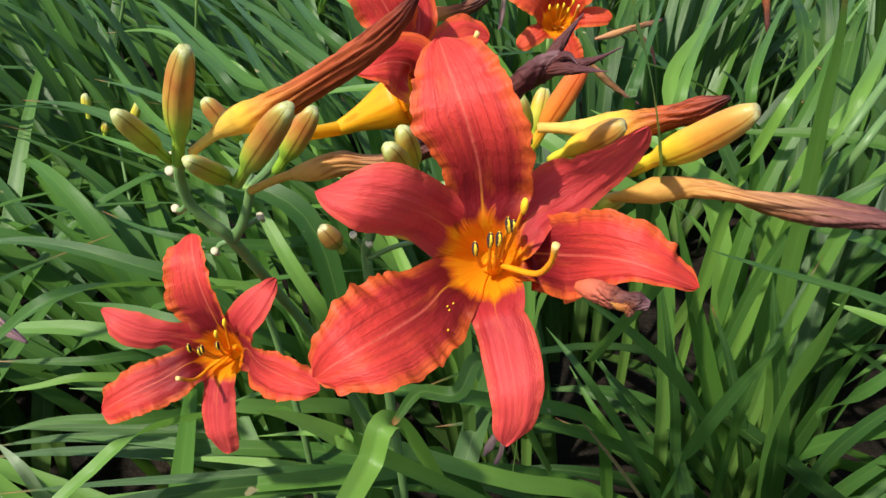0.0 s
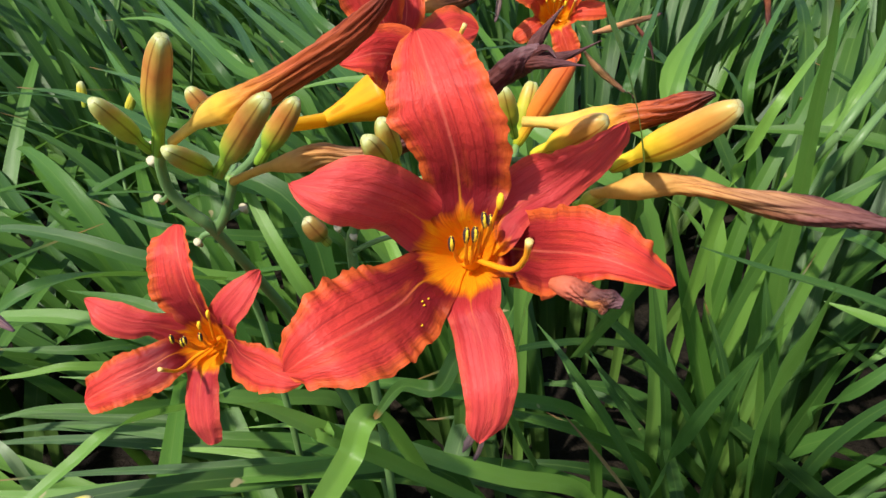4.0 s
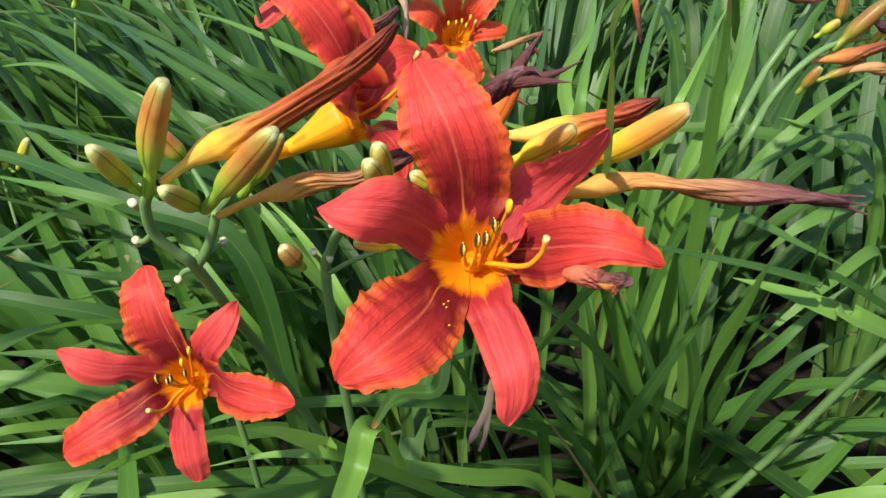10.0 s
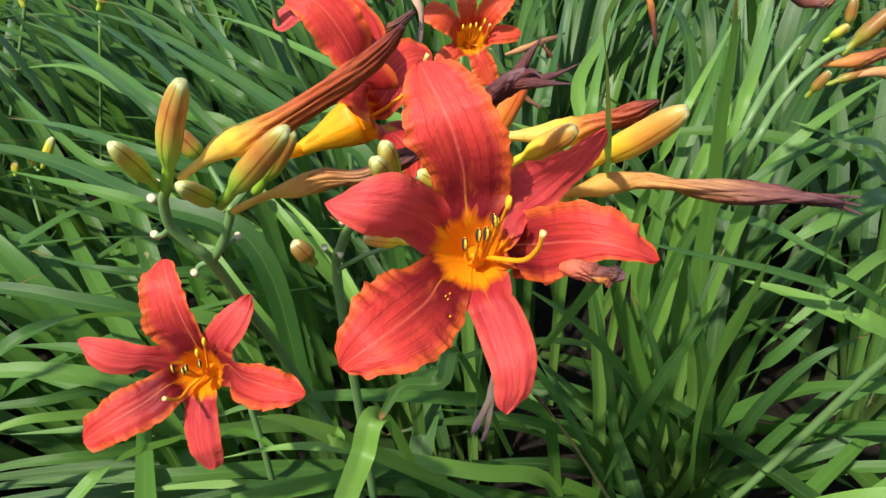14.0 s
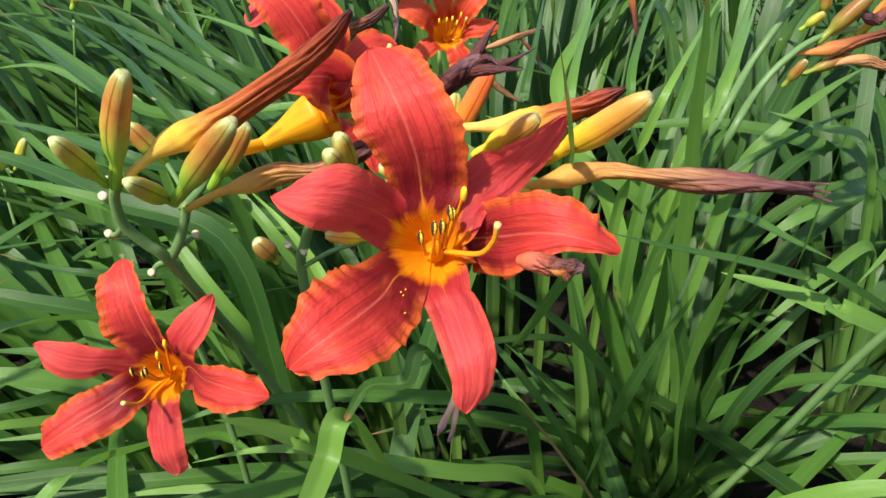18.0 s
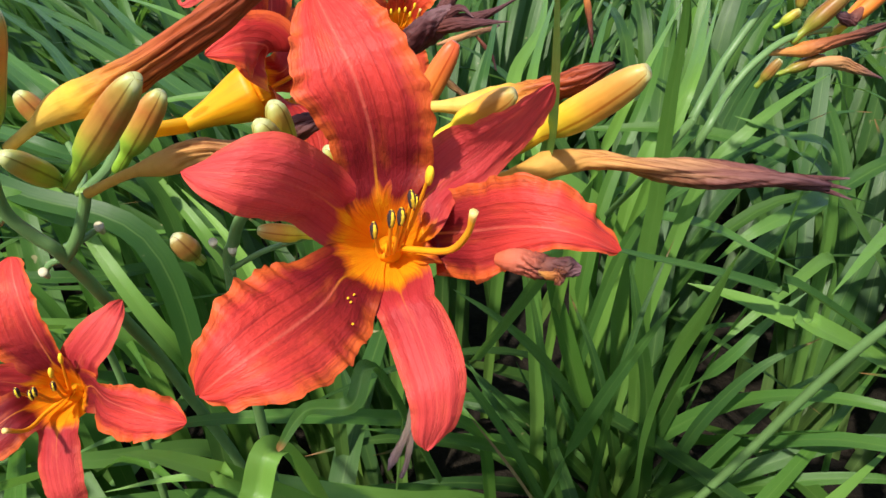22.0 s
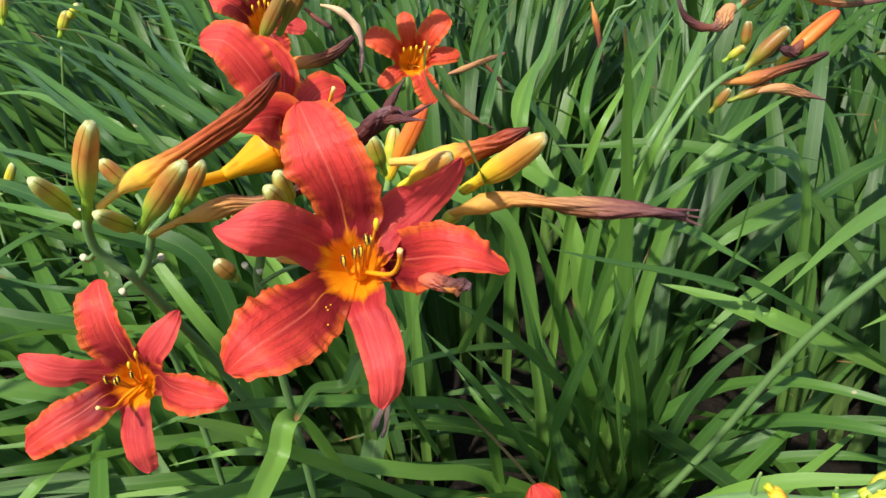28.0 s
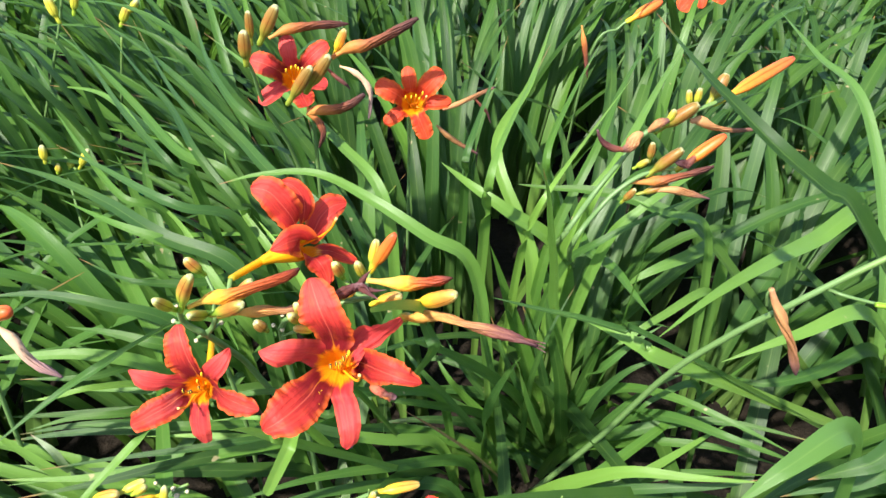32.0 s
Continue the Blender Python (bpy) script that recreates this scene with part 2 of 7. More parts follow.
WILT_RED = plain_material("withered_red", [(0.0, (0.84, 0.56, 0.12)), (0.20, (0.88, 0.58, 0.11)), (0.38, (0.88, 0.50, 0.05)), (0.46, (0.74, 0.30, 0.05)), (0.62, (0.52, 0.115, 0.035)), (0.84, (0.36, 0.065, 0.03)), (1.0, (0.07, 0.02, 0.02))], 0.5, 20, 0.6, 0.14, (0.25, 0.08, 0.05), crease=0.75, spec=0.3, clear=0.3)
WILT_DULL = plain_material("withered_dull", [(0.0, (0.46, 0.22, 0.11)), (0.3, (0.48, 0.23, 0.09)), (0.6, (0.40, 0.19, 0.08)), (0.82, (0.22, 0.10, 0.07)), (1.0, (0.10, 0.045, 0.07))], 0.6, 16, 0.7, 0.25, (0.35, 0.2, 0.14), crease=0.85, spec=0.22)
WILT_SCRAP = plain_material("withered_scrap", [(0.0, (0.66, 0.14, 0.06)), (0.40, (0.56, 0.14, 0.08)), (0.60, (0.40, 0.10, 0.06)), (0.76, (0.10, 0.030, 0.022)), (1.0, (0.04, 0.015, 0.014))], 0.6, 20, 0.4, 0.05, (0.3, 0.15, 0.12), crease=0.6, spec=0.25, clear=0.2)
WILT_PALE = plain_material("withered_pale", [(0.0, (0.66, 0.42, 0.22)), (0.5, (0.60, 0.40, 0.27)), (0.75, (0.40, 0.24, 0.22)), (1.0, (0.16, 0.09, 0.11))], 0.6, 20, 0.5, 0.3, (0.45, 0.3, 0.25), crease=0.55, spec=0.25)
WILT_DARK = plain_material("withered_dark", [(0.0, (0.22, 0.065, 0.035)), (0.4, (0.12, 0.038, 0.030)), (0.75, (0.09, 0.032, 0.034)), (1.0, (0.16, 0.08, 0.085))], 0.6, 20, 0.6, 0.3, (0.25, 0.15, 0.15), crease=0.7, spec=0.25)
STEM = plain_material("stalk", [(0.0, (0.10, 0.18, 0.055)), (0.8, (0.125, 0.22, 0.07)), (1.0, (0.18, 0.28, 0.06))], 0.45, 9, 0.2, 0.3, (0.6, 0.6, 0.5))
SCAR = plain_material("scar", [(0.0, (0.36, 0.36, 0.16)), (1.0, (0.52, 0.46, 0.30))], 0.7, 9, 0.4, 0.4, (0.4, 0.3, 0.2))
FILAMENT = plain_material("filament", [(0.0, (0.90, 0.36, 0.006)), (0.7, (0.85, 0.30, 0.01)), (1.0, (0.85, 0.30, 0.01))], 0.4, 5, 0.1, 0.1, (0.8, 0.5, 0.3), 0.15)
STYLE = plain_material("style", [(0.0, (0.90, 0.34, 0.006)), (0.9, (0.88, 0.36, 0.02)), (1.0, (0.85, 0.58, 0.20))], 0.4, 5, 0.1, 0.05, (0.8, 0.5, 0.3), 0.15)


def anther_material():
    m = Nodes("anther_split", 0.8)
    uv, u, v = m.uv()
    n = m.noise(m.obj(), 900.0, 2)
    f = m.math("ABSOLUTE", m.math("SUBTRACT", m.math("FRACT", m.math("MULTIPLY", u, 2.0)), 0.5))
    m.color(m.mix(m.step(m.math("ADD", f, m.math("MULTIPLY", m.math("SUBTRACT", n, 0.5), 0.25)), 0.36, 0.44), (0.03, 0.014, 0.012), (0.86, 0.55, 0.02)))
    m.bump(n, 0.5, 0.0006)
    return m.mat


ANTHER = anther_material()
ANTHER_GOLD = plain_material("anther_gold", [(0.0, (0.82, 0.42, 0.01)), (1.0, (0.84, 0.50, 0.015))], 0.8, 4, 0.2, 0.5)


def leaf_material(name, light, darkc, spec=0.38, rough=0.36, pale=0.0):
    m = Nodes(name, rough)
    uv, u, v = m.uv()
    d = centre_dist(m, u)
    r = m.random()
    isl = m.node("NewGeometry", 8)
    rr = m.math("FRACT", m.math("ADD", r, m.math("MULTIPLY", isl, 3.7)))
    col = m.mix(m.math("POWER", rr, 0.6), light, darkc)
    glau = m.step(m.math("FRACT", m.math("MULTIPLY", rr, 7.31)), 0.62, 0.95)
    col = m.mix(m.math("MULTIPLY", glau, 0.5), col, (0.050, 0.126, 0.040))
    patch = m.noise(m.obj(), 9.0, 3)
    col = m.mix(m.math("MULTIPLY", m.step(patch, 0.4, 0.7), 0.35), col, (0.088, 0.170, 0.018))
    vein = m.noise(m.stretch(uv, (34, 0.8, 1)), 1.0, 2)
    col = m.mix(m.math("MULTIPLY", m.step(vein, 0.42, 0.66), 0.30), col, darkc)
    fine = m.noise(m.stretch(uv, (95, 1.5, 1)), 1.0, 2)
    col = m.mix(m.math("MULTIPLY", m.step(fine, 0.45, 0.65), 0.16), col, (0.14, 0.25, 0.035))
    rib = m.math("SUBTRACT", 1.0, m.step(d, 0.02, 0.10))
    col = m.mix(m.math("MULTIPLY", rib, 0.28), col, (0.17, 0.28, 0.06))
    # yellowed base, brown tip on some leaves, scattered scars
    col = m.mix(m.math("MULTIPLY", m.math("SUBTRACT", 1.0, m.step(v, 0.02, 0.22)), 0.3), col, (0.14, 0.19, 0.05))
    tipb = m.math("MULTIPLY", m.step(v, 0.93, 0.985), m.step(rr, 0.5, 0.6))
    col = m.mix(tipb, col, (0.24, 0.12, 0.04))
    spot = m.noise(m.obj(), 55.0, 2)
    col = m.mix(m.math("MULTIPLY", m.step(spot, 0.73, 0.77), 0.8), col, (0.38, 0.32, 0.16))
    if pale:
        col = m.mix(pale, col, (0.5, 0.5, 0.36))
    m.color(col)
    m.bsdf.inputs["Specular IOR Level"].default_value = spec
    m.put(m.bsdf.inputs["Roughness"], m.math("ADD", rough - 0.08, m.math("MULTIPLY", vein, 0.2)))
    m.bump(m.math("ADD", vein, m.math("MULTIPLY", fine, 0.5)), 0.3, 0.0010)
    m.translucent(m.mix(0.5, col, (0.21, 0.44, 0.045)), 0.30)
    return m.mat


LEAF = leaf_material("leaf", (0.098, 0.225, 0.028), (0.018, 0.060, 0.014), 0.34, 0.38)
# Deeper green, with shade of the fan and bed beyond put into the colour
LEAF_SHADED = leaf_material("leaf_shaded", (0.046, 0.118, 0.018), (0.013, 0.043, 0.010), 0.30, 0.42)
# Paler green, with sunlight on upper and front leaves put into the colour
LEAF_SUNLIT = leaf_material("leaf_sunlit", (0.190, 0.345, 0.052), (0.098, 0.210, 0.038), 0.40, 0.36)
LEAF_DRY = plain_material("leaf_dry", [(0.0, (0.20, 0.22, 0.06)), (0.4, (0.34, 0.24, 0.09)), (1.0, (0.22, 0.11, 0.05))], 0.7, 20, 0.4, 0.5, (0.5, 0.35, 0.2), 0.15)
LEAF_PALE = leaf_material("leaf_bleached", (0.085, 0.200, 0.030), (0.040, 0.120, 0.026), pale=0.3)


def soil_material():
    m = Nodes("mulch", 0.9)
    p = m.obj()
    n1, n2 = m.noise(p, 14.0, 5), m.noise(p, 90.0, 4, 0.7)
    col = m.ramp(n1, [(0.3, (0.006, 0.005, 0.004)), (0.55, (0.013, 0.010, 0.007)), (0.75, (0.026, 0.019, 0.013))])
    col = m.mix(m.math("MULTIPLY", m.step(n2, 0.5, 0.7), 0.5), col, (0.034, 0.026, 0.018))
    m.bsdf.inputs["Specular IOR Level"].default_value = 0.1
    m.color(col)
    m.bump(m.math("ADD", n1, m.math("MULTIPLY", n2, 0.5)), 0.8, 0.02)
    return m.mat


SOIL = soil_material()
TAG = plain_material("tag_plastic", [(0.0, (0.01, 0.20, 0.08)), (1.0, (0.015, 0.26, 0.10))], 0.4, 3, 0.1, 0.2)


# ---- mesh helpers ----
def V(p):
    return np.array(p, float)


def unit(v):
    return v / (np.linalg.norm(v) + 1e-12)


def grid_mesh(name, pts, uvs, wrap=False):
    """A smooth sheet from a grid of points (rows along, columns across)."""
    nv, nu = pts.shape[:2]
    idx = np.arange(nv * nu).reshape(nv, nu)
    if wrap:
        idx = np.concatenate([idx, idx[:, :1]], 1)
    f = np.stack([idx[:-1, :-1], idx[:-1, 1:], idx[1:, 1:], idx[1:, :-1]], -1).reshape(-1, 4)
    me = bpy.data.meshes.new(name)
    me.from_pydata(pts.reshape(-1, 3).tolist(), [], f.tolist())
    if wrap:
        k = np.concatenate([uvs, uvs[:, :1] + np.array([1.0, 0])], 1)
        q = np.stack([k[:-1, :-1], k[:-1, 1:], k[1:, 1:], k[1:, :-1]], -2).reshape(-1, 2)
    else:
        q = uvs.reshape(-1, 2)[f.reshape(-1)]
    me.uv_layers.new(name="UVMap").data.foreach_set("uv", q.astype(np.float32).ravel())
    me.polygons.foreach_set("use_smooth", np.ones(len(f), bool))
    me.update()
    return me


def thing(name, at, label, category, group="", kind=""):
    ob = new(name)
    ob.empty_display_size = 0.02
    ob.location = at
    return tagged(ob, label, category, group, kind)


def origin(ob):
    while ob.parent:
        ob = ob.parent
    return V(ob.location)


def part(name, me, material, parent, label=""):
    ob = new(name, me)
    me.materials.append(material)
    ob.parent = parent
    return tagged(ob, label)


def smooth_line(pts, n):
    """Catmull-Rom through the points, n samples."""
    p = np.array(pts, float)
    p = np.concatenate([2 * p[:1] - p[1:2], p, 2 * p[-1:] - p[-2:-1]])
    s = np.linspace(0, len(p) - 3 - 1e-9, n)
    i = s.astype(int)
    t = (s - i)[:, None]
    a, b, c, d = p[i], p[i + 1], p[i + 2], p[i + 3]
    return 0.5 * (2 * b + (c - a) * t + (2 * a - 5 * b + 4 * c - d) * t**2 + (3 * b - a - 3 * c + d) * t**3)


def sweep(name, pts, radii, at=(0, 0, 0), n=14, sides=10, lobes=0, lobe=0.0, twist=0.0, rough=0.0, flat=1.0, seed=0, foot=0.0, pleats=0):
    """A round body along a line; radii are spread evenly along it; lobes and twist give ribs."""
    rnd = np.random.RandomState(seed)
    line = smooth_line(pts, n) - V(at)
    rad = np.interp(np.linspace(0, 1, n), np.linspace(0, 1, len(radii)), radii)
    tan = np.gradient(line, axis=0)
    tan /= np.linalg.norm(tan, axis=1)[:, None] + 1e-12
    side = unit(np.cross(tan[0], (0.31, 0.2, 0.93) if abs(tan[0][2]) < 0.9 else (1, 0.1, 0)))
    rows = []
    ang = np.linspace(0, 2 * np.pi, sides, endpoint=False)
    jit = rnd.uniform(-1, 1, (n, sides))
    jit = (jit + np.roll(jit, 1, 0) + np.roll(jit, -1, 0)) / 2
    for i in range(n):
        side = unit(side - tan[i] * (side @ tan[i]))
        up = np.cross(tan[i], side)
        v = i / (n - 1)
        grow = 1.0 if foot == 0 else min(max((v - foot) / 0.15, 0.1), 1.0)
        r = rad[i] * (1 + grow * lobe * np.cos(lobes * ang + twist * v * 2 * np.pi) + grow * rough * jit[i])
        if pleats:
            ph = ang + twist * v * 2.4 + 0.5 * math.sin(v * 9 + seed)
            r = r * (1 + grow * 0.16 * (1 - 2.2 * (1 - np.abs(np.sin(pleats * ph / 2))) ** 2) + grow * 0.05 * np.sin(11 * ph + 5 * v))
        rows.append(line[i] + np.outer(r * np.cos(ang), side) + np.outer(r * (1 + (flat - 1) * grow) * np.sin(ang), up))
    first, last = np.repeat(line[:1], sides, 0), np.repeat(line[-1:], sides, 0)
    pts3 = np.array([first, *rows, last])
    vs = np.concatenate([[0], np.linspace(0, 1, n), [1]])
    uvs = np.stack(np.broadcast_arrays((ang / (2 * np.pi))[None, :], vs[:, None]), -1)
    return grid_mesh(name, pts3, uvs, wrap=True)


def bezier(p0, p1, p2, p3, n):
    t = np.linspace(0, 1, n)[:, None]
    return (1 - t) ** 3 * p0 + 3 * (1 - t) ** 2 * t * p1 + 3 * (1 - t) * t * t * p2 + t**3 * p3


def spine_of(base, axis, tip, width, bulge, wide, bow=0.0, peak=0.56, grown=1.0):
    """Spine points and half widths of a simple petal from its tip, width and bulge."""
    along = tip - base
    h = along @ axis
    out = along - axis * h
    L = np.linalg.norm(out)
    out = unit(out)
    side0 = np.cross(out, axis)
    p0 = base + out * 0.0085 * grown
    line = bezier(p0, p0 + axis * (h * 0.5 + 0.008) + out * L * 0.20 + side0 * bow * 0.6, tip - out * L * 0.42 + axis * bulge + side0 * bow, tip, 21)
    v = np.array([0.3, 0.45, 0.6, 0.75, 0.88, 1.0])
    s = np.clip(v / peak, 0, 1)
    fall = np.clip(1 - np.clip((v - peak) / (1.12 - peak), 0, 1) ** (2.6 if wide else 2.2), 0, 1) ** 0.6
    w = width / 2 * (0.58 + 0.42 * s * s * (3 - 2 * s)) * fall
    return line[[6, 9, 12, 15, 18, 20]], [(x, x) for x in w]


def petal_mesh(base, axis, spine, half, ruffle, cup, seed, at, grown=1.0, deep=0.012, lift=0.0, facing=None):
    """A petal: its foot is a strip of the funnel round the axis, beyond the lip it opens along its spine.
    half gives the widths to both sides of the midrib at each point of the spine."""
    rnd = np.random.RandomState(seed)
    base, axis = V(base), unit(V(axis))
    spine = np.array([V(p) for p in spine])
    out = spine[0] - base
    out = unit(out - axis * (out @ axis))
    rl = 0.0122 * grown + lift
    side0 = np.cross(out, axis)
    foot = [base - axis * deep * grown + out * (0.0034 * grown + lift), base - axis * deep * 0.5 * grown + out * (0.0072 * grown + lift), base + axis * 0.001 + out * rl * 0.93]
    ctrl = np.array([*foot, *spine])
    nc, nb = 14, 74
    n = nc + nb
    k = len(spine)
    knots = np.concatenate([np.linspace(0, 0.2, 3), 0.2 + 0.8 * np.concatenate([[0.0], np.cumsum(np.linalg.norm(np.diff(ctrl[2:], axis=0), axis=1))])[1:] / np.linalg.norm(np.diff(ctrl[2:], axis=0), axis=1).sum()])
    v = np.concatenate([np.linspace(0, 0.2, nc, endpoint=False), np.linspace(0.2, 1, nb)])
    fine = smooth_line(ctrl, 400)
    fk = np.interp(np.linspace(0, len(ctrl) - 1, 400), np.arange(len(ctrl)), knots)
    line = np.stack([np.interp(v, fk, fine[:, c]) for c in range(3)], 1)
    soft = np.ones(5) / 5
    line[2:-2] = np.stack([np.convolve(line[:, c], soft, "valid") for c in range(3)], 1)
    tan = np.gradient(line, axis=0)
    tan /= np.linalg.norm(tan, axis=1)[:, None]
    half = np.array(half)
    rho = np.interp(v, [0, 0.1, 0.2], [0.0034 * grown + lift, 0.0072 * grown + lift, rl])
    nu = 27
    u = np.linspace(-1, 1, nu)
    u = np.sign(u) * np.abs(u) ** 0.8
    hw = [np.convolve(np.pad(np.interp(v, [0, 0.1, 0.2, *knots[3:]], [0.0034 * grown * 0.72, 0.0072 * grown * 0.74, rl * 0.80, *half[:, c]]), 2, "edge"), soft, "valid") for c in (0, 1)]
    tip = np.sqrt(np.clip(1 - np.clip((v - 0.90) / 0.1005, 0, 1) ** 2, 0, 1))
    length = np.linalg.norm(np.diff(spine, axis=0), axis=1).sum()

    def waves(amounts):
        s = np.zeros(n)
        for wl, a in amounts:
            jitter = np.cumsum(rnd.uniform(0.5, 1.5, n))
            s += a * np.sin(2 * np.pi * jitter / jitter[-1] * length * 1.25 / wl + rnd.uniform(0, 6.28)) * (0.65 + 0.35 * np.sin(v * rnd.uniform(8, 16) + rnd.uniform(0, 6.28)))
        return s

    rims = [waves(((0.0042, 0.55), (0.0078, 0.8), (0.017, 0.7))) for _ in range(2)]
    lobes = [waves(((0.0036, 0.5), (0.0085, 0.8))) for _ in range(2)]
    swell = waves(((0.012, 0.5), (0.025, 0.5)))
    grow = np.clip((v - 0.24) / 0.25, 0, 1)
    opens = np.clip((v - 0.14) / 0.22, 0, 1)
    opens = opens * opens * (3 - 2 * opens)
    pts = np.zeros((n, nu, 3))
    for i in range(n):
        b = opens[i]
        side = unit(side0 - tan[i] * (side0 @ tan[i]))
        if facing is not None:
            q = min(max((v[i] - 0.30) / 0.30, 0), 1)
            side = unit((1 - q) * side + q * unit(np.cross(tan[i], facing)))
        face = np.cross(side, tan[i])
        w = np.where(u < 0, hw[0][i], hw[1][i]) * tip[i]
        edge = np.abs(u) ** 3.2
        wave = np.where(u < 0, rims[0][i], rims[1][i]) * edge * ruffle * grow[i] * (0.35 + 0.65 * tip[i])
        scal = 1 + 0.05 * np.where(u < 0, lobes[0][i], lobes[1][i]) * edge * grow[i] * (ruffle > 0.0008)
        x = u * w * scal
        # curved round the axis in the funnel, flat or cupped beyond
        bend = (1 - b) / max(rho[i], 0.002)
        if bend > 1:
            arc, off = np.sin(x * bend) / bend, (1 - np.cos(x * bend)) / bend
        else:
            arc, off = x, 0 * x
        off = off + b * (cup * np.abs(w) * u**2 - 0.0009 * np.exp(-((u / 0.10) ** 2)) * grow[i] + 0.0003 * np.cos(u * 12) * (1 - edge) + 0.0010 * swell[i] * u * grow[i]) + wave
        pts[i] = line[i] + np.outer(arc, side) + np.outer(off, face)
    uvs = np.stack(np.broadcast_arrays((np.sign(u) * np.abs(u) * 0.5 + 0.5)[None, :], v[:, None]), -1)
    return grid_mesh("petal", pts - V(at), uvs)


def funnel_mesh(base, axis, scale, at, deep):
    """The outer wall of the throat, which holds the feet of the petals together."""
    side = unit(np.cross(axis, (0.3, 0.1, 0.9)))
    up = np.cross(axis, side)
    ang = np.linspace(0, 2 * np.pi, 24, endpoint=False)
    d = -deep
    flare = [(x, 0.0040 + 0.0083 * (0.35 * x + 0.65 * (1 - math.cos(math.pi * x)) / 2)) for x in np.linspace(0, 1, 9)]
    outer = [(d - 0.003, 0.0034), *[(d * (1 - x) - 0.0012, r) for x, r in flare]]
    inner = [*[(d * (1 - x) - 0.0012, r - 0.0003) for x, r in flare[::-1]], (d - 0.001, 0.0005)]
    rows = []
    for s, r in (*outer, *inner):
        rr = r * scale * (1 + 0.04 * np.cos(6 * ang))
        rows.append(base + axis * s * scale + np.outer(rr * np.cos(ang), side) + np.outer(rr * np.sin(ang), up))
    pts = np.array(rows) - V(at)
    v = np.concatenate([np.linspace(0.3, 0.9, len(outer)), np.linspace(0.9, 0.5, len(inner))])
    uvs = np.stack(np.broadcast_arrays((ang / (2 * np.pi))[None, :], v[:, None]), -1)
    return grid_mesh("flower", pts, uvs, wrap=True)


def flower(parent, base, axis, tube_end, petals, stamens, style, mats=(PETAL, SEPAL), scale=1.0, label="", deep=0.012, unit_width=0.001):
    """A bloom: a golden funnel with six petals round it, stamens with anthers, and a longer style.
    A petal is (tip, width, bulge, wide, ruffle, cup, bow, peak) or (spine points, pairs of half widths, wide, ruffle, cup)."""
    at = origin(parent)
    base, axis = V(base), unit(V(axis))
    te = V(tube_end)
    end = base - axis * deep * scale
    fun = part("flower", funnel_mesh(base, axis, scale, at, deep), TUBE, parent, label)
    part("tube", sweep("tube", [te, te * 0.6 + end * 0.4 - axis * 0.002, end - axis * 0.003, end + axis * 0.003], [0.0026 * scale, 0.0029 * scale, 0.0033 * scale, 0.0036 * scale], at, 12, 14, 6, 0.05), TUBE, fun)
    for i, p in enumerate(petals):
        seed = 11 * i + int(abs(base[0]) * 9973) % 97
        turned = []
        if isinstance(p[0], list):
            spine, half, wide, ruffle, cup, *turned = p
            half = [(a * unit_width, b * unit_width) for a, b in half]
        else:
            tip, width, bulge, wide, ruffle, cup, *bend = p
            spine, half = spine_of(base, axis, V(tip), width, bulge, wide, *(list(bend) + [0.0, 0.56][len(bend):]), scale)
        part("petal" if wide else "sepal", petal_mesh(base, axis, spine, half, ruffle, cup, seed, at, scale, deep, 0.0 if wide else 0.0005, *turned), mats[0] if wide else mats[1], fun)
    for tip, sag, gold in stamens:
        tip = V(tip)
        start = end + axis * 0.004 * scale + (tip - base) * 0.06
        mid = start * 0.5 + tip * 0.5 + V((0, 0, -1)) * sag
        st = part("stamen", sweep("stamen", [start, mid, tip], [0.0008 * scale, 0.0007 * scale, 0.00045 * scale], at, 14, 8), FILAMENT, fun)
        d = unit(tip - mid)
        d = unit(d * 0.35 + V((0.05 if sag < 0.0065 else -0.2, -0.1, 1)) * 0.8)
        part("anther", sweep("anther", [tip - d * 0.0024 * scale, tip + d * 0.0002, tip + d * 0.0022 * scale], [0.0008 * scale, 0.0012 * scale, 0.0012 * scale, 0.0007 * scale], at, 8, 12, 2, 0.2), ANTHER_GOLD if gold else ANTHER, st)
    if style:
        part("pistil", sweep("pistil", [end + axis * 0.004 * scale, *[V(p) for p in style]], [0.0009 * scale] * 5 + [0.0008 * scale, 0.0011 * scale], at, 22, 8), STYLE, fun)
    return fun


def bud(parent, a, b, r, mat=BUD, stem=0.0, seed=0, label="", bend=0.0):
    """A closed bud from its foot a to its tip b, on a short stalk."""
    at = origin(parent)
    a, b = V(a), V(b)
    d = b - a
    r *= 0.9
    off = unit(np.cross(d, (0.2, 1, 0.1))) * np.linalg.norm(d) * bend
    return part("bud", sweep("bud", [a, a + d * 0.25, a + d * 0.6 + off, b], [r * k for k in (0.36, 0.44, 0.46, 0.46, 0.45, 0.44, 0.46, 0.62, 0.80, 0.89, 0.94, 0.96, 0.95, 0.93, 0.91, 0.87, 0.80, 0.67, 0.40)], at, 34, 18, 3, 0.07, 0.06, 0.015, 1.0, seed), mat, parent, label)


def withered(parent, pts, r, mat=WILT, seed=0, label="", radii=(0.32, 0.34, 0.6, 0.95, 1.0, 0.85, 0.75, 0.65, 0.7, 0.45, 0.12), twist=0.8):
    """A spent bloom, shrunk into a twisted, ribbed roll."""
    at = origin(parent)
    return part("withered_bloom", sweep("withered_bloom", pts, [r * k for k in radii], at, 64, 42, 2, 0.22 + 0.05 * min(twist, 3.0), twist, 0.10, 0.85, seed, 0.36, 9), mat, parent, label)


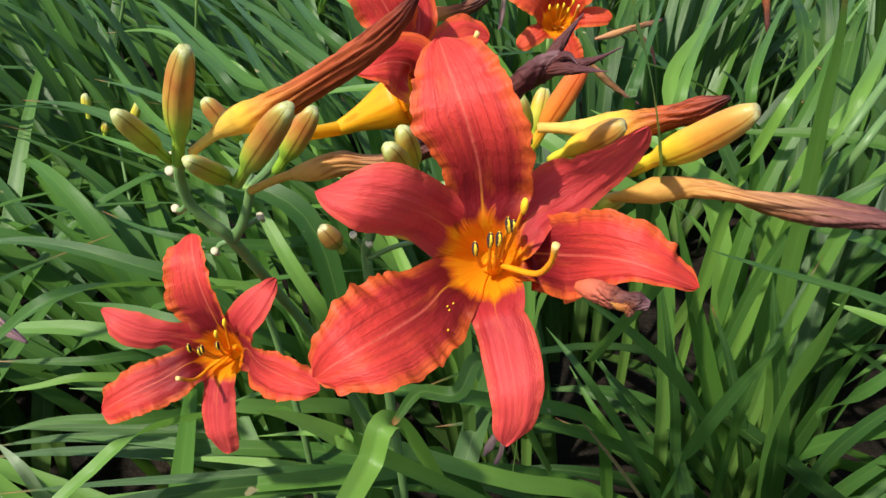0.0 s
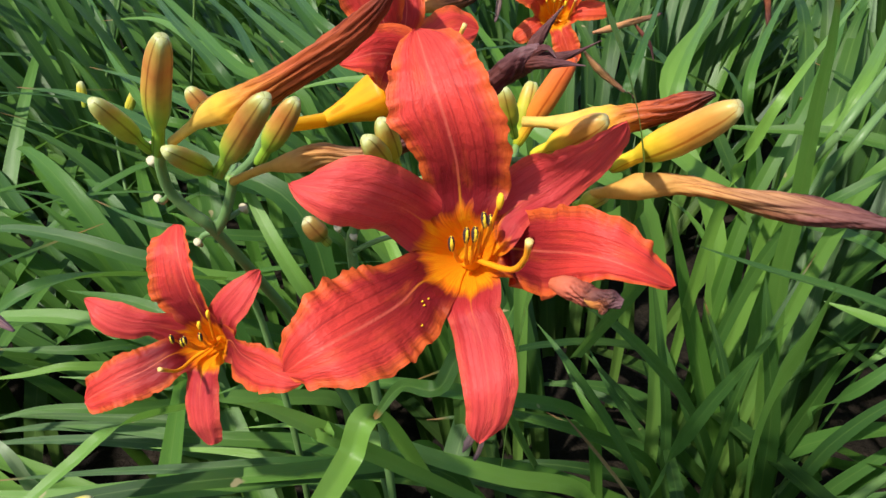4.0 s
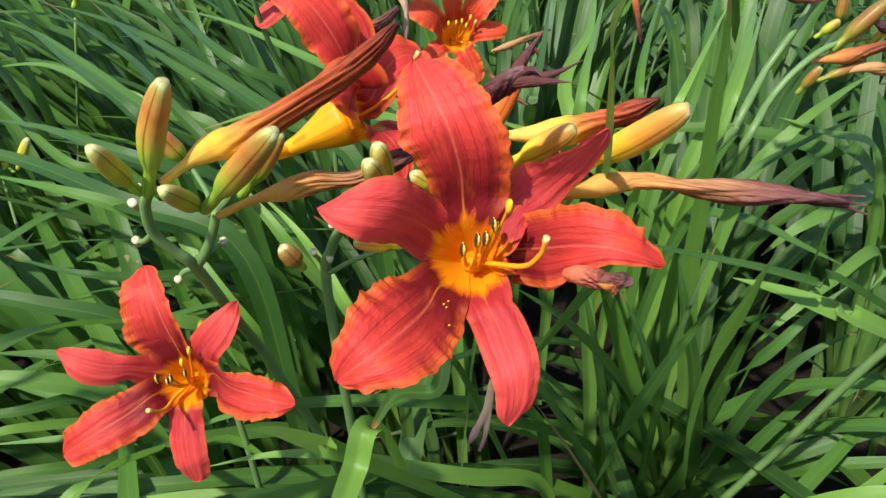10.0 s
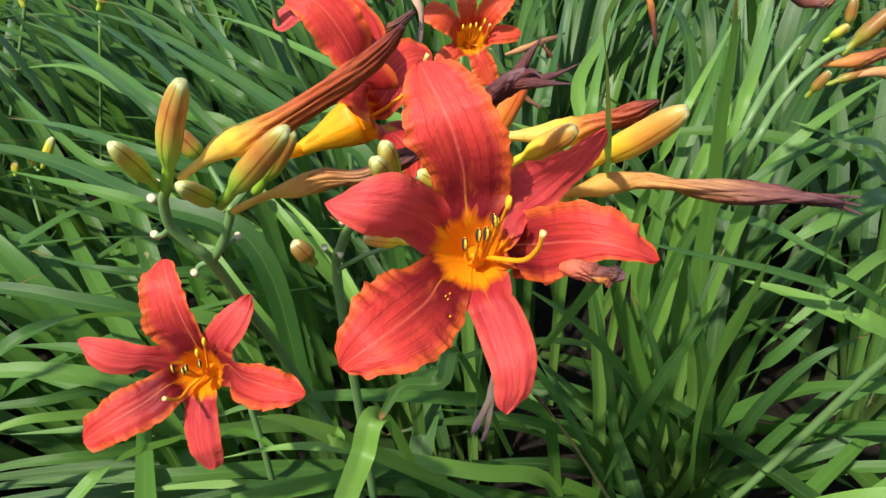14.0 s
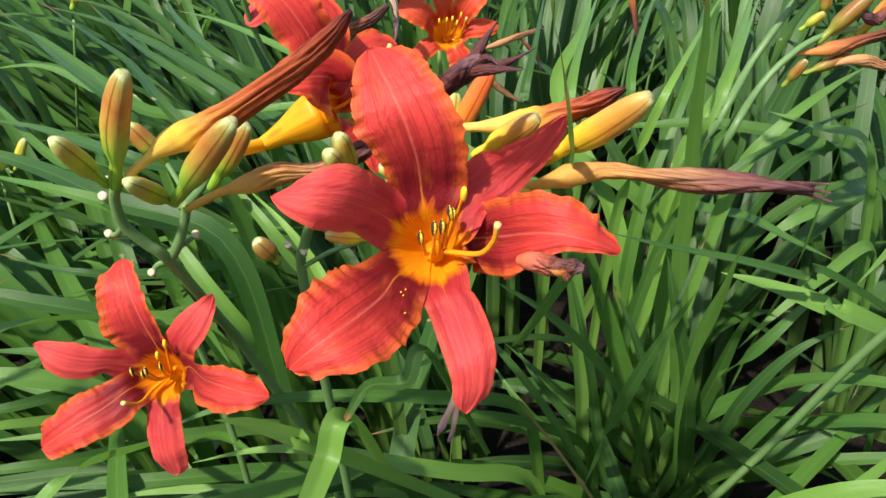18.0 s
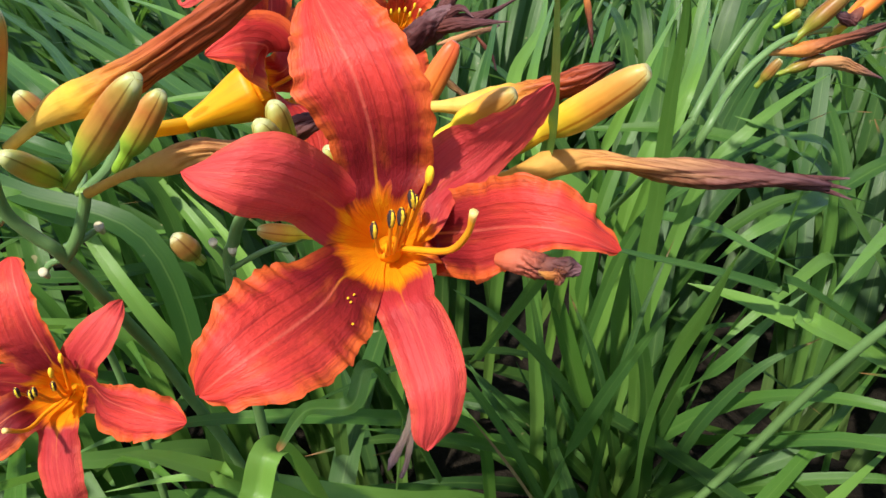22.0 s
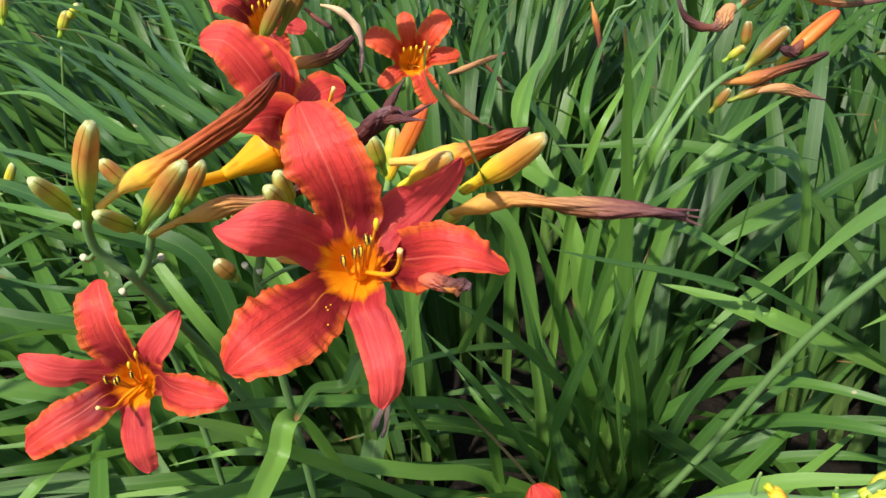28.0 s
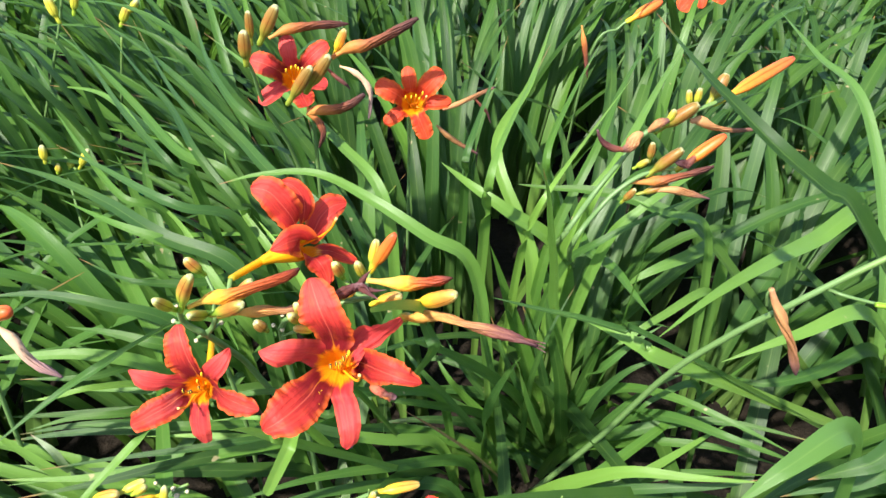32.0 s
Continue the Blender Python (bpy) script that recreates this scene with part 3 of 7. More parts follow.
def stalk(parent, pts, r0, r1, name="stem", mat=STEM, n=20):
    return part(name, sweep(name, pts, [0.76 * r0, 0.38 * (r0 + r1), 0.76 * r1], origin(parent), n, 10, 3, 0.04), mat, parent)


def knob(parent, p, r, d=(0, -0.6, 0.6)):
    """A pale scar left on the stalk by a fallen bloom."""
    p, d = V(p), unit(V(d))
    return part("scar", sweep("scar", [p - d * r * 2.2, p, p + d * r * 0.8], [r * 0.45, r * 0.62, r * 0.85, r * 0.8], origin(parent), 8, 9, 3, 0.06, 0, 0.08), SCAR, parent)


def blade_points(pts3, width, fold=0.28, twist=0.0, n=16, across=5, keep=0.0, hint=None):
    """A strap leaf along a line of points from foot to tip: channelled along its midrib, tapering to the tip."""
    line = smooth_line(pts3, n) if len(pts3) > 3 else None
    if line is None:
        base, mid, tip = V(pts3[0]), V(pts3[1]), V(pts3[2])
        ctrl = 2 * mid - 0.5 * (base + tip)
        t = np.linspace(0, 1, n)[:, None]
        line = (1 - t) ** 2 * base + 2 * t * (1 - t) * ctrl + t * t * tip
    tan = np.gradient(line, axis=0)
    tan /= np.linalg.norm(tan, axis=1)[:, None] + 1e-12
    t = np.linspace(0, 1, n)
    prof = np.minimum(1, 0.6 + 1.4 * t) * (keep + (1 - keep) * np.clip(1 - t**2.1, 0, 1) ** 0.92)
    prof[-1] = max(0.02, keep * 0.5)
    u = np.linspace(-1, 1, across)
    flat = unit(np.cross(line[-1] - line[0], (0, 0, 1)) + 1e-6)
    pts = np.zeros((n, across, 3))
    for i in range(n):
        s = unit(np.cross(tan[i], hint)) if hint is not None else unit(flat - tan[i] * (flat @ tan[i]))
        up = np.cross(s, tan[i])
        a = twist * (t[i] - 0.3)
        s, up = s * math.cos(a) + up * math.sin(a), up * math.cos(a) - s * math.sin(a)
        w = width / 2 * prof[i]
        fo = fold * (1.25 - 0.75 * t[i])
        wav = 0.05 * np.sin(t[i] * 15 + line[0][0] * 40) * u
        pts[i] = line[i] + np.outer(u * w * math.cos(fo), s) + np.outer((np.abs(u) ** 1.15 * math.sin(fo) + wav) * w, up)
    uvs = np.stack(np.broadcast_arrays((u * 0.5 + 0.5)[None, :], t[:, None]), -1)
    return pts, uvs


# ---- ground ----
def build_ground():
    xs = np.concatenate([[-400, -60, -12], np.linspace(-4, 4, 81), [12, 60, 400]])
    ys = np.concatenate([[-400, -60, -8], np.linspace(-2, 6, 81), [14, 60, 400]])
    pts = np.zeros((len(ys), len(xs), 3))
    for j, y in enumerate(ys):
        for i, x in enumerate(xs):
            z = 0.018 * noise.noise((x * 4, y * 4, 0)) + 0.02 * noise.noise((x, y, 3))
            pts[j, i] = (x, y, z if abs(x) < 5 and abs(y) < 8 else 0)
    uvs = pts[..., :2] * 0.5
    me = grid_mesh("ground", pts, uvs)
    me.materials.append(SOIL)
    tagged(new("ground", me), "dark bark mulch and soil under the plants", "ground", kind="structure")


build_ground()


# ---- foliage ----
def ceiling_at(x, y):
    """How high the filling leaves may reach at a place: lower in front of and beside the blooms."""
    k = min(max((y - 0.50) / 0.35, 0), 1)
    low = 0.27 if y > 0.16 else 0.24
    if abs(x) > 0.5:
        low += 0.08
    elif 0.08 < x and 0.26 < y < 0.60:
        low = 0.20
    high = 0.43 + 0.09 * min(max((y - 0.75) / 0.25, 0), 1)
    return low * (1 - k) + high * k


def random_leaf(rnd, cx, cy):
    """Foot, middle and tip of one leaf of a clump."""
    lean = math.sin(cx * 5.1 + cy * 3.3) * 0.35
    if cy > 0.55:
        k = min(max((cx + 0.05) / 0.4, 0), 1)
        a = math.radians(rnd.normal(146 - 90 * k, 17 + 14 * k)) + 0.6 * lean
    elif cx < 0.12:
        a = math.radians(rnd.normal(178 if cy < 0.35 else 150, 17)) + 0.5 * lean
    else:
        a = math.atan2(cy - 0.42, cx - 0.26) + rnd.normal(0, 0.25)
    if rnd.uniform() < 0.15:
        a = rnd.uniform(0, 6.283)
    L = rnd.uniform(0.60, 1.05)
    reach = rnd.uniform(0.45, 0.92) * L
    if cy > 0.55 and rnd.uniform() < 0.65:
        reach = rnd.uniform(0.18, 0.55) * L
    b = V((cx + rnd.normal(0, 0.035), cy + rnd.normal(0, 0.035), 0.0))
    d = V((math.cos(a), math.sin(a), 0))
    top = math.sqrt(max(L * L - reach * reach, 0.02)) * rnd.uniform(0.75, 1.0)
    droop = rnd.uniform(-0.1, 0.45) * reach / L
    m = b + d * reach * rnd.uniform(0.38, 0.47) + V((0, 0, top * rnd.uniform(0.64, 0.80)))
    t = b + d * reach + V((0, 0, top * (1 - droop)))
    t[:2] += V((-d[1], d[0])) * rnd.uniform(-0.2, 0.2) * reach
    lim = min(ceiling_at(m[0], m[1]), ceiling_at(t[0], t[1]) + 0.02)
    high = max(m[2] + 0.03, t[2])
    if high > lim:
        k = lim / high * rnd.uniform(0.70, 1.0)
        m[2] *= k
        t[2] *= k
    return b, m, t, rnd.uniform(0.022, 0.036) if 0.05 < cx < 0.8 and cy < 0.6 else rnd.uniform(0.017, 0.030)


def clump(x, y, count, seed, dry=1):
    rnd = np.random.RandomState(seed)
    c = thing("daylily_clump", (x, y, 0), "clump of arching strap-shaped green daylily leaves in mulch", "plant", "daylily clumps of the bed")
    for i in range(count):
        b, m, t, w = random_leaf(rnd, x, y)
        pts, uvs = blade_points([b, m, t], w, rnd.uniform(0.10, 0.34), rnd.uniform(-0.5, 0.5), 14)
        # leaf copies by place: painted shade where x is high, painted sun in front
        part("leaf", grid_mesh("leaf", pts - V((x, y, 0)), uvs), LEAF_DRY if i < dry and seed % 6 == 0 and x < 0 else (LEAF if i % 9 == 0 and y > 0.5 else LEAF_SHADED) if x > 0.02 else LEAF_SUNLIT if y < 0.5 and i % 2 else LEAF, c)
    return c


def leaf(owner, pts3, width, fold=0.22, twist=0.0, mat=LEAF, keep=0.0, n=36, hint=(-0.05, -0.5, 0.85)):
    pts, uvs = blade_points(pts3, width * 0.86, fold * 1.35, twist, n, 9, keep, hint)
    return part("leaf", grid_mesh("leaf", pts - V(owner.location), uvs), mat, owner)


rng = np.random.RandomState(7)
k = 0
for j in range(6):
    for i in range(9):
        x = -1.05 + i * 0.28 + (j % 2) * 0.14 + rng.uniform(-0.05, 0.05)
        y = 0.06 + j * 0.26 + rng.uniform(-0.05, 0.05)
        k += 1
        clump(x, y, 26 if x > 0.05 and y < 0.6 else 40 if y < 0.35 else 30, 100 + k)


def far_foliage():
    """The leaves of the bed beyond, too many to count."""
    rnd = np.random.RandomState(5)
    vs, fs, us, base = [], [], [], 0
    for j in range(15):
        for i in range(23):
            x = -3.4 + i * 0.31 + rnd.uniform(-0.1, 0.1)
            y = -0.5 + j * 0.33 + rnd.uniform(-0.1, 0.1)
            if -1.15 < x < 1.45 and -0.1 < y < 1.5 or y < 0 and abs(x) < 0.9:
                continue
            for n in range(38):
                b, m, t, w = random_leaf(rnd, x, y)
                pts, uvs = blade_points([b, m, t], w, rnd.uniform(0.15, 0.4), rnd.uniform(-0.8, 0.8), 9, 3)
                nv, nu = pts.shape[:2]
                idx = base + np.arange(nv * nu).reshape(nv, nu)
                f = np.stack([idx[:-1, :-1], idx[:-1, 1:], idx[1:, 1:], idx[1:, :-1]], -1).reshape(-1, 4)
                vs.append(pts.reshape(-1, 3)), us.append(uvs.reshape(-1, 2)), fs.append(f)
                base += nv * nu
    vs, us, fs = np.concatenate(vs), np.concatenate(us), np.concatenate(fs)
    me = bpy.data.meshes.new("foliage")
    me.from_pydata(vs.tolist(), [], fs.tolist())
    me.uv_layers.new(name="UVMap").data.foreach_set("uv", us[fs.reshape(-1)].astype(np.float32).ravel())
    me.polygons.foreach_set("use_smooth", np.ones(len(fs), bool))
    # the bed beyond takes the leaf with shade in its colour
    me.materials.append(LEAF_SHADED)
    tagged(new("foliage", me), "dense green daylily leaves filling the rest of the bed", "plants", kind="stuff")


far_foliage()

# the clump whose leaves fan out beside the blooms
fan = thing("daylily_clump", (0.285, 0.485, 0.0), "large clump of green daylily leaves fanning out beside the blooms", "plant", "daylily clumps of the bed")
leaf(fan, [(0.2850, 0.4850, 0.0200), (0.2712, 0.5108, 0.0826), (0.2546, 0.5170, 0.1436), (0.2363, 0.5221, 0.2007), (0.2184, 0.5253, 0.2551), (0.2019, 0.5263, 0.3070), (0.1852, 0.5253, 0.3560)], 0.030, 0.15, 0.0, LEAF)
leaf(fan, [(0.2850, 0.4850, 0.0200), (0.2900, 0.4837, 0.1375), (0.2730, 0.4667, 0.2171), (0.2572, 0.4510, 0.2864), (0.2421, 0.4359, 0.3472), (0.2316, 0.4185, 0.4007), (0.2196, 0.4023, 0.4481), (0.2083, 0.3859, 0.4897), (0.1980, 0.3690, 0.5263), (0.1857, 0.3535, 0.5583)], 0.019, 0.25, 0.4, LEAF_SUNLIT, keep=0.1, hint=(-0.6, -0.7, 0.35))
leaf(fan, [(0.2850, 0.4850, 0.0200), (0.2370, 0.3879, 0.1673), (0.1969, 0.3302, 0.2879), (0.1714, 0.2837, 0.3735), (0.1552, 0.2431, 0.4357), (0.1401, 0.2109, 0.4832)], 0.019, 0.3, 0.5, LEAF_SUNLIT)
leaf(fan, [(0.2850, 0.4850, 0.0200), (0.2280, 0.4443, 0.1642), (0.1806, 0.3982, 0.2593), (0.1374, 0.3639, 0.3266), (0.0995, 0.3365, 0.3766), (0.0657, 0.3128, 0.4143)], 0.021, 0.2, 0.0, LEAF_SHADED)
leaf(fan, [(0.1900, 0.4400, 0.0200), (0.1711, 0.4038, 0.1479), (0.1553, 0.3433, 0.2640), (0.1525, 0.3082, 0.3360), (0.1563, 0.2869, 0.3855), (0.1644, 0.2748, 0.4219)], 0.014, 0.2, 0.0, LEAF_SHADED)
leaf(fan, [(0.2850, 0.4850, 0.0200), (0.2909, 0.4613, 0.1217), (0.2966, 0.4532, 0.1720), (0.3011, 0.4446, 0.2191), (0.3045, 0.4354, 0.2632), (0.3090, 0.4231, 0.3033)], 0.020, 0.2, 0.0, LEAF_SHADED)
leaf(fan, [(0.3252, 0.4591, 0.0200), (0.3090, 0.4514, 0.0620), (0.2845, 0.4399, 0.1000), (0.2627, 0.4296, 0.2200), (0.2423, 0.4336, 0.3000), (0.2366, 0.4467, 0.3400)], 0.027, 0.15, 0.0, LEAF_SHADED)
leaf(fan, [(0.2456, 0.4365, 0.0200), (0.2276, 0.4378, 0.0744), (0.2007, 0.4399, 0.1200), (0.1836, 0.4411, 0.2200), (0.1657, 0.4445, 0.3000), (0.1558, 0.4490, 0.3400)], 0.015, 0.2, 0.0, LEAF_SHADED)
leaf(fan, [(0.2101, 0.4325, 0.0200), (0.1950, 0.4227, 0.0930), (0.1723, 0.4080, 0.1500), (0.1219, 0.3753, 0.2600), (0.0864, 0.3690, 0.3200), (0.0687, 0.3980, 0.3300)], 0.014, 0.2, 0.0, LEAF_SHADED)
leaf(fan, [(0.2125, 0.4648, 0.0200), (0.1981, 0.4540, 0.0992), (0.1765, 0.4377, 0.1600), (0.1097, 0.3873, 0.2400), (0.0615, 0.3726, 0.2700), (0.0299, 0.4067, 0.2500)], 0.016, 0.2, 0.0, LEAF_SHADED)
leaf(fan, [(0.3078, 0.4961, 0.0200), (0.3076, 0.4781, 0.0620), (0.3074, 0.4511, 0.1000), (0.3070, 0.4173, 0.2000), (0.3264, 0.3940, 0.2700), (0.3643, 0.3845, 0.3000)], 0.020, 0.2, 0.0, LEAF_SHADED)
leaf(fan, [(0.2974, 0.4895, 0.0200), (0.3082, 0.4751, 0.0496), (0.3244, 0.4534, 0.0800), (0.3438, 0.4275, 0.1600), (0.3734, 0.4135, 0.2200), (0.4119, 0.4080, 0.2500)], 0.019, 0.2, 0.0, LEAF)
leaf(fan, [(0.3015, 0.4933, 0.0200), (0.3019, 0.4753, 0.1240), (0.3026, 0.4483, 0.2000), (0.3037, 0.4047, 0.2700), (0.3279, 0.3981, 0.3100), (0.3587, 0.4029, 0.3300)], 0.017, 0.2, 0.0, LEAF)
leaf(fan, [(0.2401, 0.4720, 0.0200), (0.2346, 0.4548, 0.0744), (0.2263, 0.4291, 0.1200), (0.2206, 0.4113, 0.2400), (0.2360, 0.4192, 0.3100), (0.2664, 0.4430, 0.3600)], 0.012, 0.2, 0.0, LEAF_SHADED)
leaf(fan, [(0.2850, 0.4850, 0.0200), (0.3666, 0.5067, 0.0723), (0.3587, 0.4543, 0.1424), (0.3516, 0.4012, 0.1931), (0.3442, 0.3566, 0.2366), (0.3364, 0.3185, 0.2743)], 0.022, 0.2, 0.0, LEAF)
leaf(fan, [(0.3400, 0.4600, 0.0500), (0.3614, 0.4331, 0.1245), (0.3730, 0.4210, 0.1265), (0.3837, 0.4088, 0.1280), (0.3924, 0.3956, 0.1277), (0.4008, 0.3826, 0.1276)], 0.013, 0.2, 0.0, LEAF)
leaf(fan, [(0.2997, 0.5018, 0.0200), (0.3081, 0.4859, 0.0372), (0.3207, 0.4620, 0.0600), (0.3485, 0.4096, 0.1200), (0.3796, 0.3851, 0.1500), (0.4174, 0.3762, 0.1600)], 0.018, 0.2, 0.0, LEAF)
leaf(fan, [(0.0500, 0.3800, 0.2000), (0.0550, 0.3350, 0.4000), (0.0790, 0.2550, 0.4870), (0.0770, 0.2420, 0.5070), (0.0720, 0.2250, 0.5250), (0.0610, 0.2000, 0.5490), (0.0480, 0.1720, 0.5730), (0.0370, 0.1480, 0.5910), (0.0352, 0.1290, 0.6069)], 0.013, 0.05, 0.0, LEAF_SUNLIT, hint=(-0.96, 0.1, -0.2))
leaf(fan, [(0.0750, 0.3000, 0.3800), (0.0850, 0.2500, 0.4590), (0.0830, 0.2500, 0.4720), (0.0780, 0.2500, 0.4870), (0.0750, 0.2500, 0.5010), (0.0730, 0.2500, 0.5130)], 0.013, 0.15, 0.3, LEAF_SHADED, hint=(0.1, -0.9, 0.3))
leaf(fan, [(0.2182, 0.3989, 0.0200), (0.2346, 0.3915, 0.0496), (0.2592, 0.3804, 0.0800), (0.3265, 0.3501, 0.1300), (0.4143, 0.3393, 0.1500), (0.5061, 0.3347, 0.1400)], 0.025, 0.2, 0.0, LEAF)
leaf(fan, [(0.2791, 0.4586, 0.0200), (0.2929, 0.4470, 0.0620), (0.3136, 0.4296, 0.1000), (0.3724, 0.3801, 0.1600), (0.4382, 0.3499, 0.1800), (0.5254, 0.3375, 0.1500)], 0.021, 0.2, 0.0, LEAF)
leaf(fan, [(0.3468, 0.4708, 0.0200), (0.3534, 0.4541, 0.0930), (0.3634, 0.4289, 0.1500), (0.3855, 0.3730, 0.2100), (0.4237, 0.3140, 0.2400), (0.5093, 0.2817, 0.2200)], 0.025, 0.2, 0.0, LEAF)
leaf(fan, [(0.3285, 0.4781, 0.0200), (0.3105, 0.4778, 0.0310), (0.2835, 0.4774, 0.0500), (0.2198, 0.4764, 0.1300), (0.1659, 0.4801, 0.1900), (0.1219, 0.5033, 0.2300)], 0.020, 0.2, 0.0, LEAF_SHADED)
leaf(fan, [(0.3109, 0.4659, 0.0200), (0.2929, 0.4655, 0.0310), (0.2660, 0.4650, 0.0500), (0.2069, 0.4638, 0.1000), (0.1517, 0.4769, 0.1400), (0.1003, 0.4948, 0.1600)], 0.021, 0.2, 0.0, LEAF_SHADED)
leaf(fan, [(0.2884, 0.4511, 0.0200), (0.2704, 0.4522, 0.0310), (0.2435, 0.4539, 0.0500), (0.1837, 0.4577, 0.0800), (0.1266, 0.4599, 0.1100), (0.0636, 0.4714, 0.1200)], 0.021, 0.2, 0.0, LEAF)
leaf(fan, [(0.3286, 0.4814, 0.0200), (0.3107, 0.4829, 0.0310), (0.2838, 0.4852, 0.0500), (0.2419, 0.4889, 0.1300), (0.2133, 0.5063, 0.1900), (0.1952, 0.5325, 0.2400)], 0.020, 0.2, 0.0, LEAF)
leaf(fan, [(0.3207, 0.4815, 0.0200), (0.3071, 0.4933, 0.0248), (0.2867, 0.5111, 0.0400), (0.2352, 0.5561, 0.0800), (0.1769, 0.5803, 0.1000), (0.1194, 0.6101, 0.1000)], 0.027, 0.2, 0.0, LEAF_SHADED)
leaf(fan, [(0.3407, 0.4947, 0.0200), (0.3227, 0.4933, 0.0310), (0.2958, 0.4913, 0.0500), (0.2701, 0.4893, 0.1400), (0.2519, 0.5090, 0.2100), (0.2335, 0.5347, 0.2600)], 0.023, 0.2, 0.0, LEAF_SHADED)
leaf(fan, [(0.3100, 0.4722, 0.0200), (0.2924, 0.4759, 0.0248), (0.2660, 0.4815, 0.0400), (0.2075, 0.4939, 0.1100), (0.1624, 0.5054, 0.1700), (0.1361, 0.5318, 0.2100)], 0.021, 0.2, 0.0, LEAF_SHADED)
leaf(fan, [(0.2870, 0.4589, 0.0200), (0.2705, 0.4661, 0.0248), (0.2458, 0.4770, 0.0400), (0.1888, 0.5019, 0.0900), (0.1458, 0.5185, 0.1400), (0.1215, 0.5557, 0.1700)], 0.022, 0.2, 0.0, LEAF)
leaf(fan, [(0.2844, 0.4957, 0.0200), (0.2664, 0.4955, 0.0310), (0.2394, 0.4952, 0.0500), (0.1756, 0.4944, 0.0800), (0.1041, 0.4901, 0.1000), (0.0371, 0.4874, 0.1000)], 0.025, 0.2, 0.0, LEAF_SHADED)
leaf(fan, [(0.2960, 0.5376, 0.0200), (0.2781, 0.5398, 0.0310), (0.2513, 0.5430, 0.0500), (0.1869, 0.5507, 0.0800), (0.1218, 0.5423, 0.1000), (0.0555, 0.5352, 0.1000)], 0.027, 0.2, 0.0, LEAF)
leaf(fan, [(0.3086, 0.5867, 0.0200), (0.2910, 0.5906, 0.0310), (0.2646, 0.5965, 0.0500), (0.2111, 0.6085, 0.0800), (0.1550, 0.6020, 0.1000), (0.0971, 0.6006, 0.1000)], 0.029, 0.2, 0.0, LEAF_SHADED)
leaf(fan, [(0.2517, 0.4203, 0.02), (0.3348, 0.4596, 0.2200), (0.3015, 0.3850, 0.3499), (0.2982, 0.3700, 0.4190), (0.2962, 0.3600, 0.4751)], 0.0035, 0.3, 0.0, LEAF_SHADED)

# long leaves lying across the fan
across = thing("daylily_clump", (0.8187, 0.3953, 0.0), "clump with long green leaves arching over its neighbours", "plant", "daylily clumps of the bed")
leaf(across, [(0.8000, 0.3800, 0.0200), (0.3456, 0.3588, 0.3393), (0.2974, 0.3665, 0.3573), (0.2499, 0.3727, 0.3731), (0.2024, 0.3766, 0.3863), (0.1565, 0.3794, 0.4012)], 0.014, 0.6, 0.0, LEAF_SHADED)
leaf(across, [(0.6200, 0.3800, 0.1600), (0.3473, 0.3540, 0.3230), (0.3276, 0.3684, 0.3276), (0.3072, 0.3829, 0.3332), (0.2853, 0.3968, 0.3384), (0.2616, 0.4095, 0.3419)], 0.024, 0.2, 0.0, LEAF_SUNLIT)
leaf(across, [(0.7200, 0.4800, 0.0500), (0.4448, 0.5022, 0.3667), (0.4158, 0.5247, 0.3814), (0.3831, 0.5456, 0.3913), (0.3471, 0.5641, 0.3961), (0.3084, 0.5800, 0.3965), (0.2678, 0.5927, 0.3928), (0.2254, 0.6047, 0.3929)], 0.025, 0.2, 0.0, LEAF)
leaf(across, [(0.5242, 0.5575, 0.0200), (0.5080, 0.5497, 0.2046), (0.4837, 0.5379, 0.3300), (0.4184, 0.5063, 0.3400), (0.3676, 0.4917, 0.3300), (0.3487, 0.5022, 0.3000)], 0.026, 0.2, 0.0, LEAF_SUNLIT)
leaf(across, [(0.4955, 0.5076, 0.0200), (0.4794, 0.4994, 0.1860), (0.4553, 0.4872, 0.3000), (0.3796, 0.4488, 0.3000), (0.3338, 0.4338, 0.2800), (0.3128, 0.4436, 0.2400)], 0.016, 0.2, 0.0, LEAF_SUNLIT)
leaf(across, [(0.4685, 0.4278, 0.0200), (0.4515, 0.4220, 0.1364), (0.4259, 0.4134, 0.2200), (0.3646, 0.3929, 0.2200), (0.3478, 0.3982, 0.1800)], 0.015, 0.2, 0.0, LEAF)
leaf(across, [(0.4750, 0.4969, 0.0200), (0.4571, 0.4953, 0.2418), (0.4302, 0.4930, 0.3900), (0.3716, 0.4879, 0.4200), (0.3372, 0.5053, 0.4300)], 0.018, 0.2, 0.0, LEAF_SUNLIT)
leaf(across, [(0.7100, 0.3121, 0.0200), (0.6210, 0.3259, 0.3100), (0.4876, 0.3465, 0.5000), (0.4478, 0.3526, 0.5300), (0.4050, 0.3708, 0.5600), (0.3811, 0.4192, 0.5800), (0.3706, 0.4863, 0.5900), (0.3720, 0.6219, 0.6000)], 0.031, 0.35, 0.0, LEAF_SHADED)
leaf(across, [(0.7229, 0.4271, 0.0200), (0.7136, 0.5166, 0.2852), (0.6997, 0.6509, 0.4600), (0.6875, 0.7686, 0.4900), (0.6917, 0.9004, 0.5100)], 0.026, 0.2, 0.0, LEAF_SUNLIT)
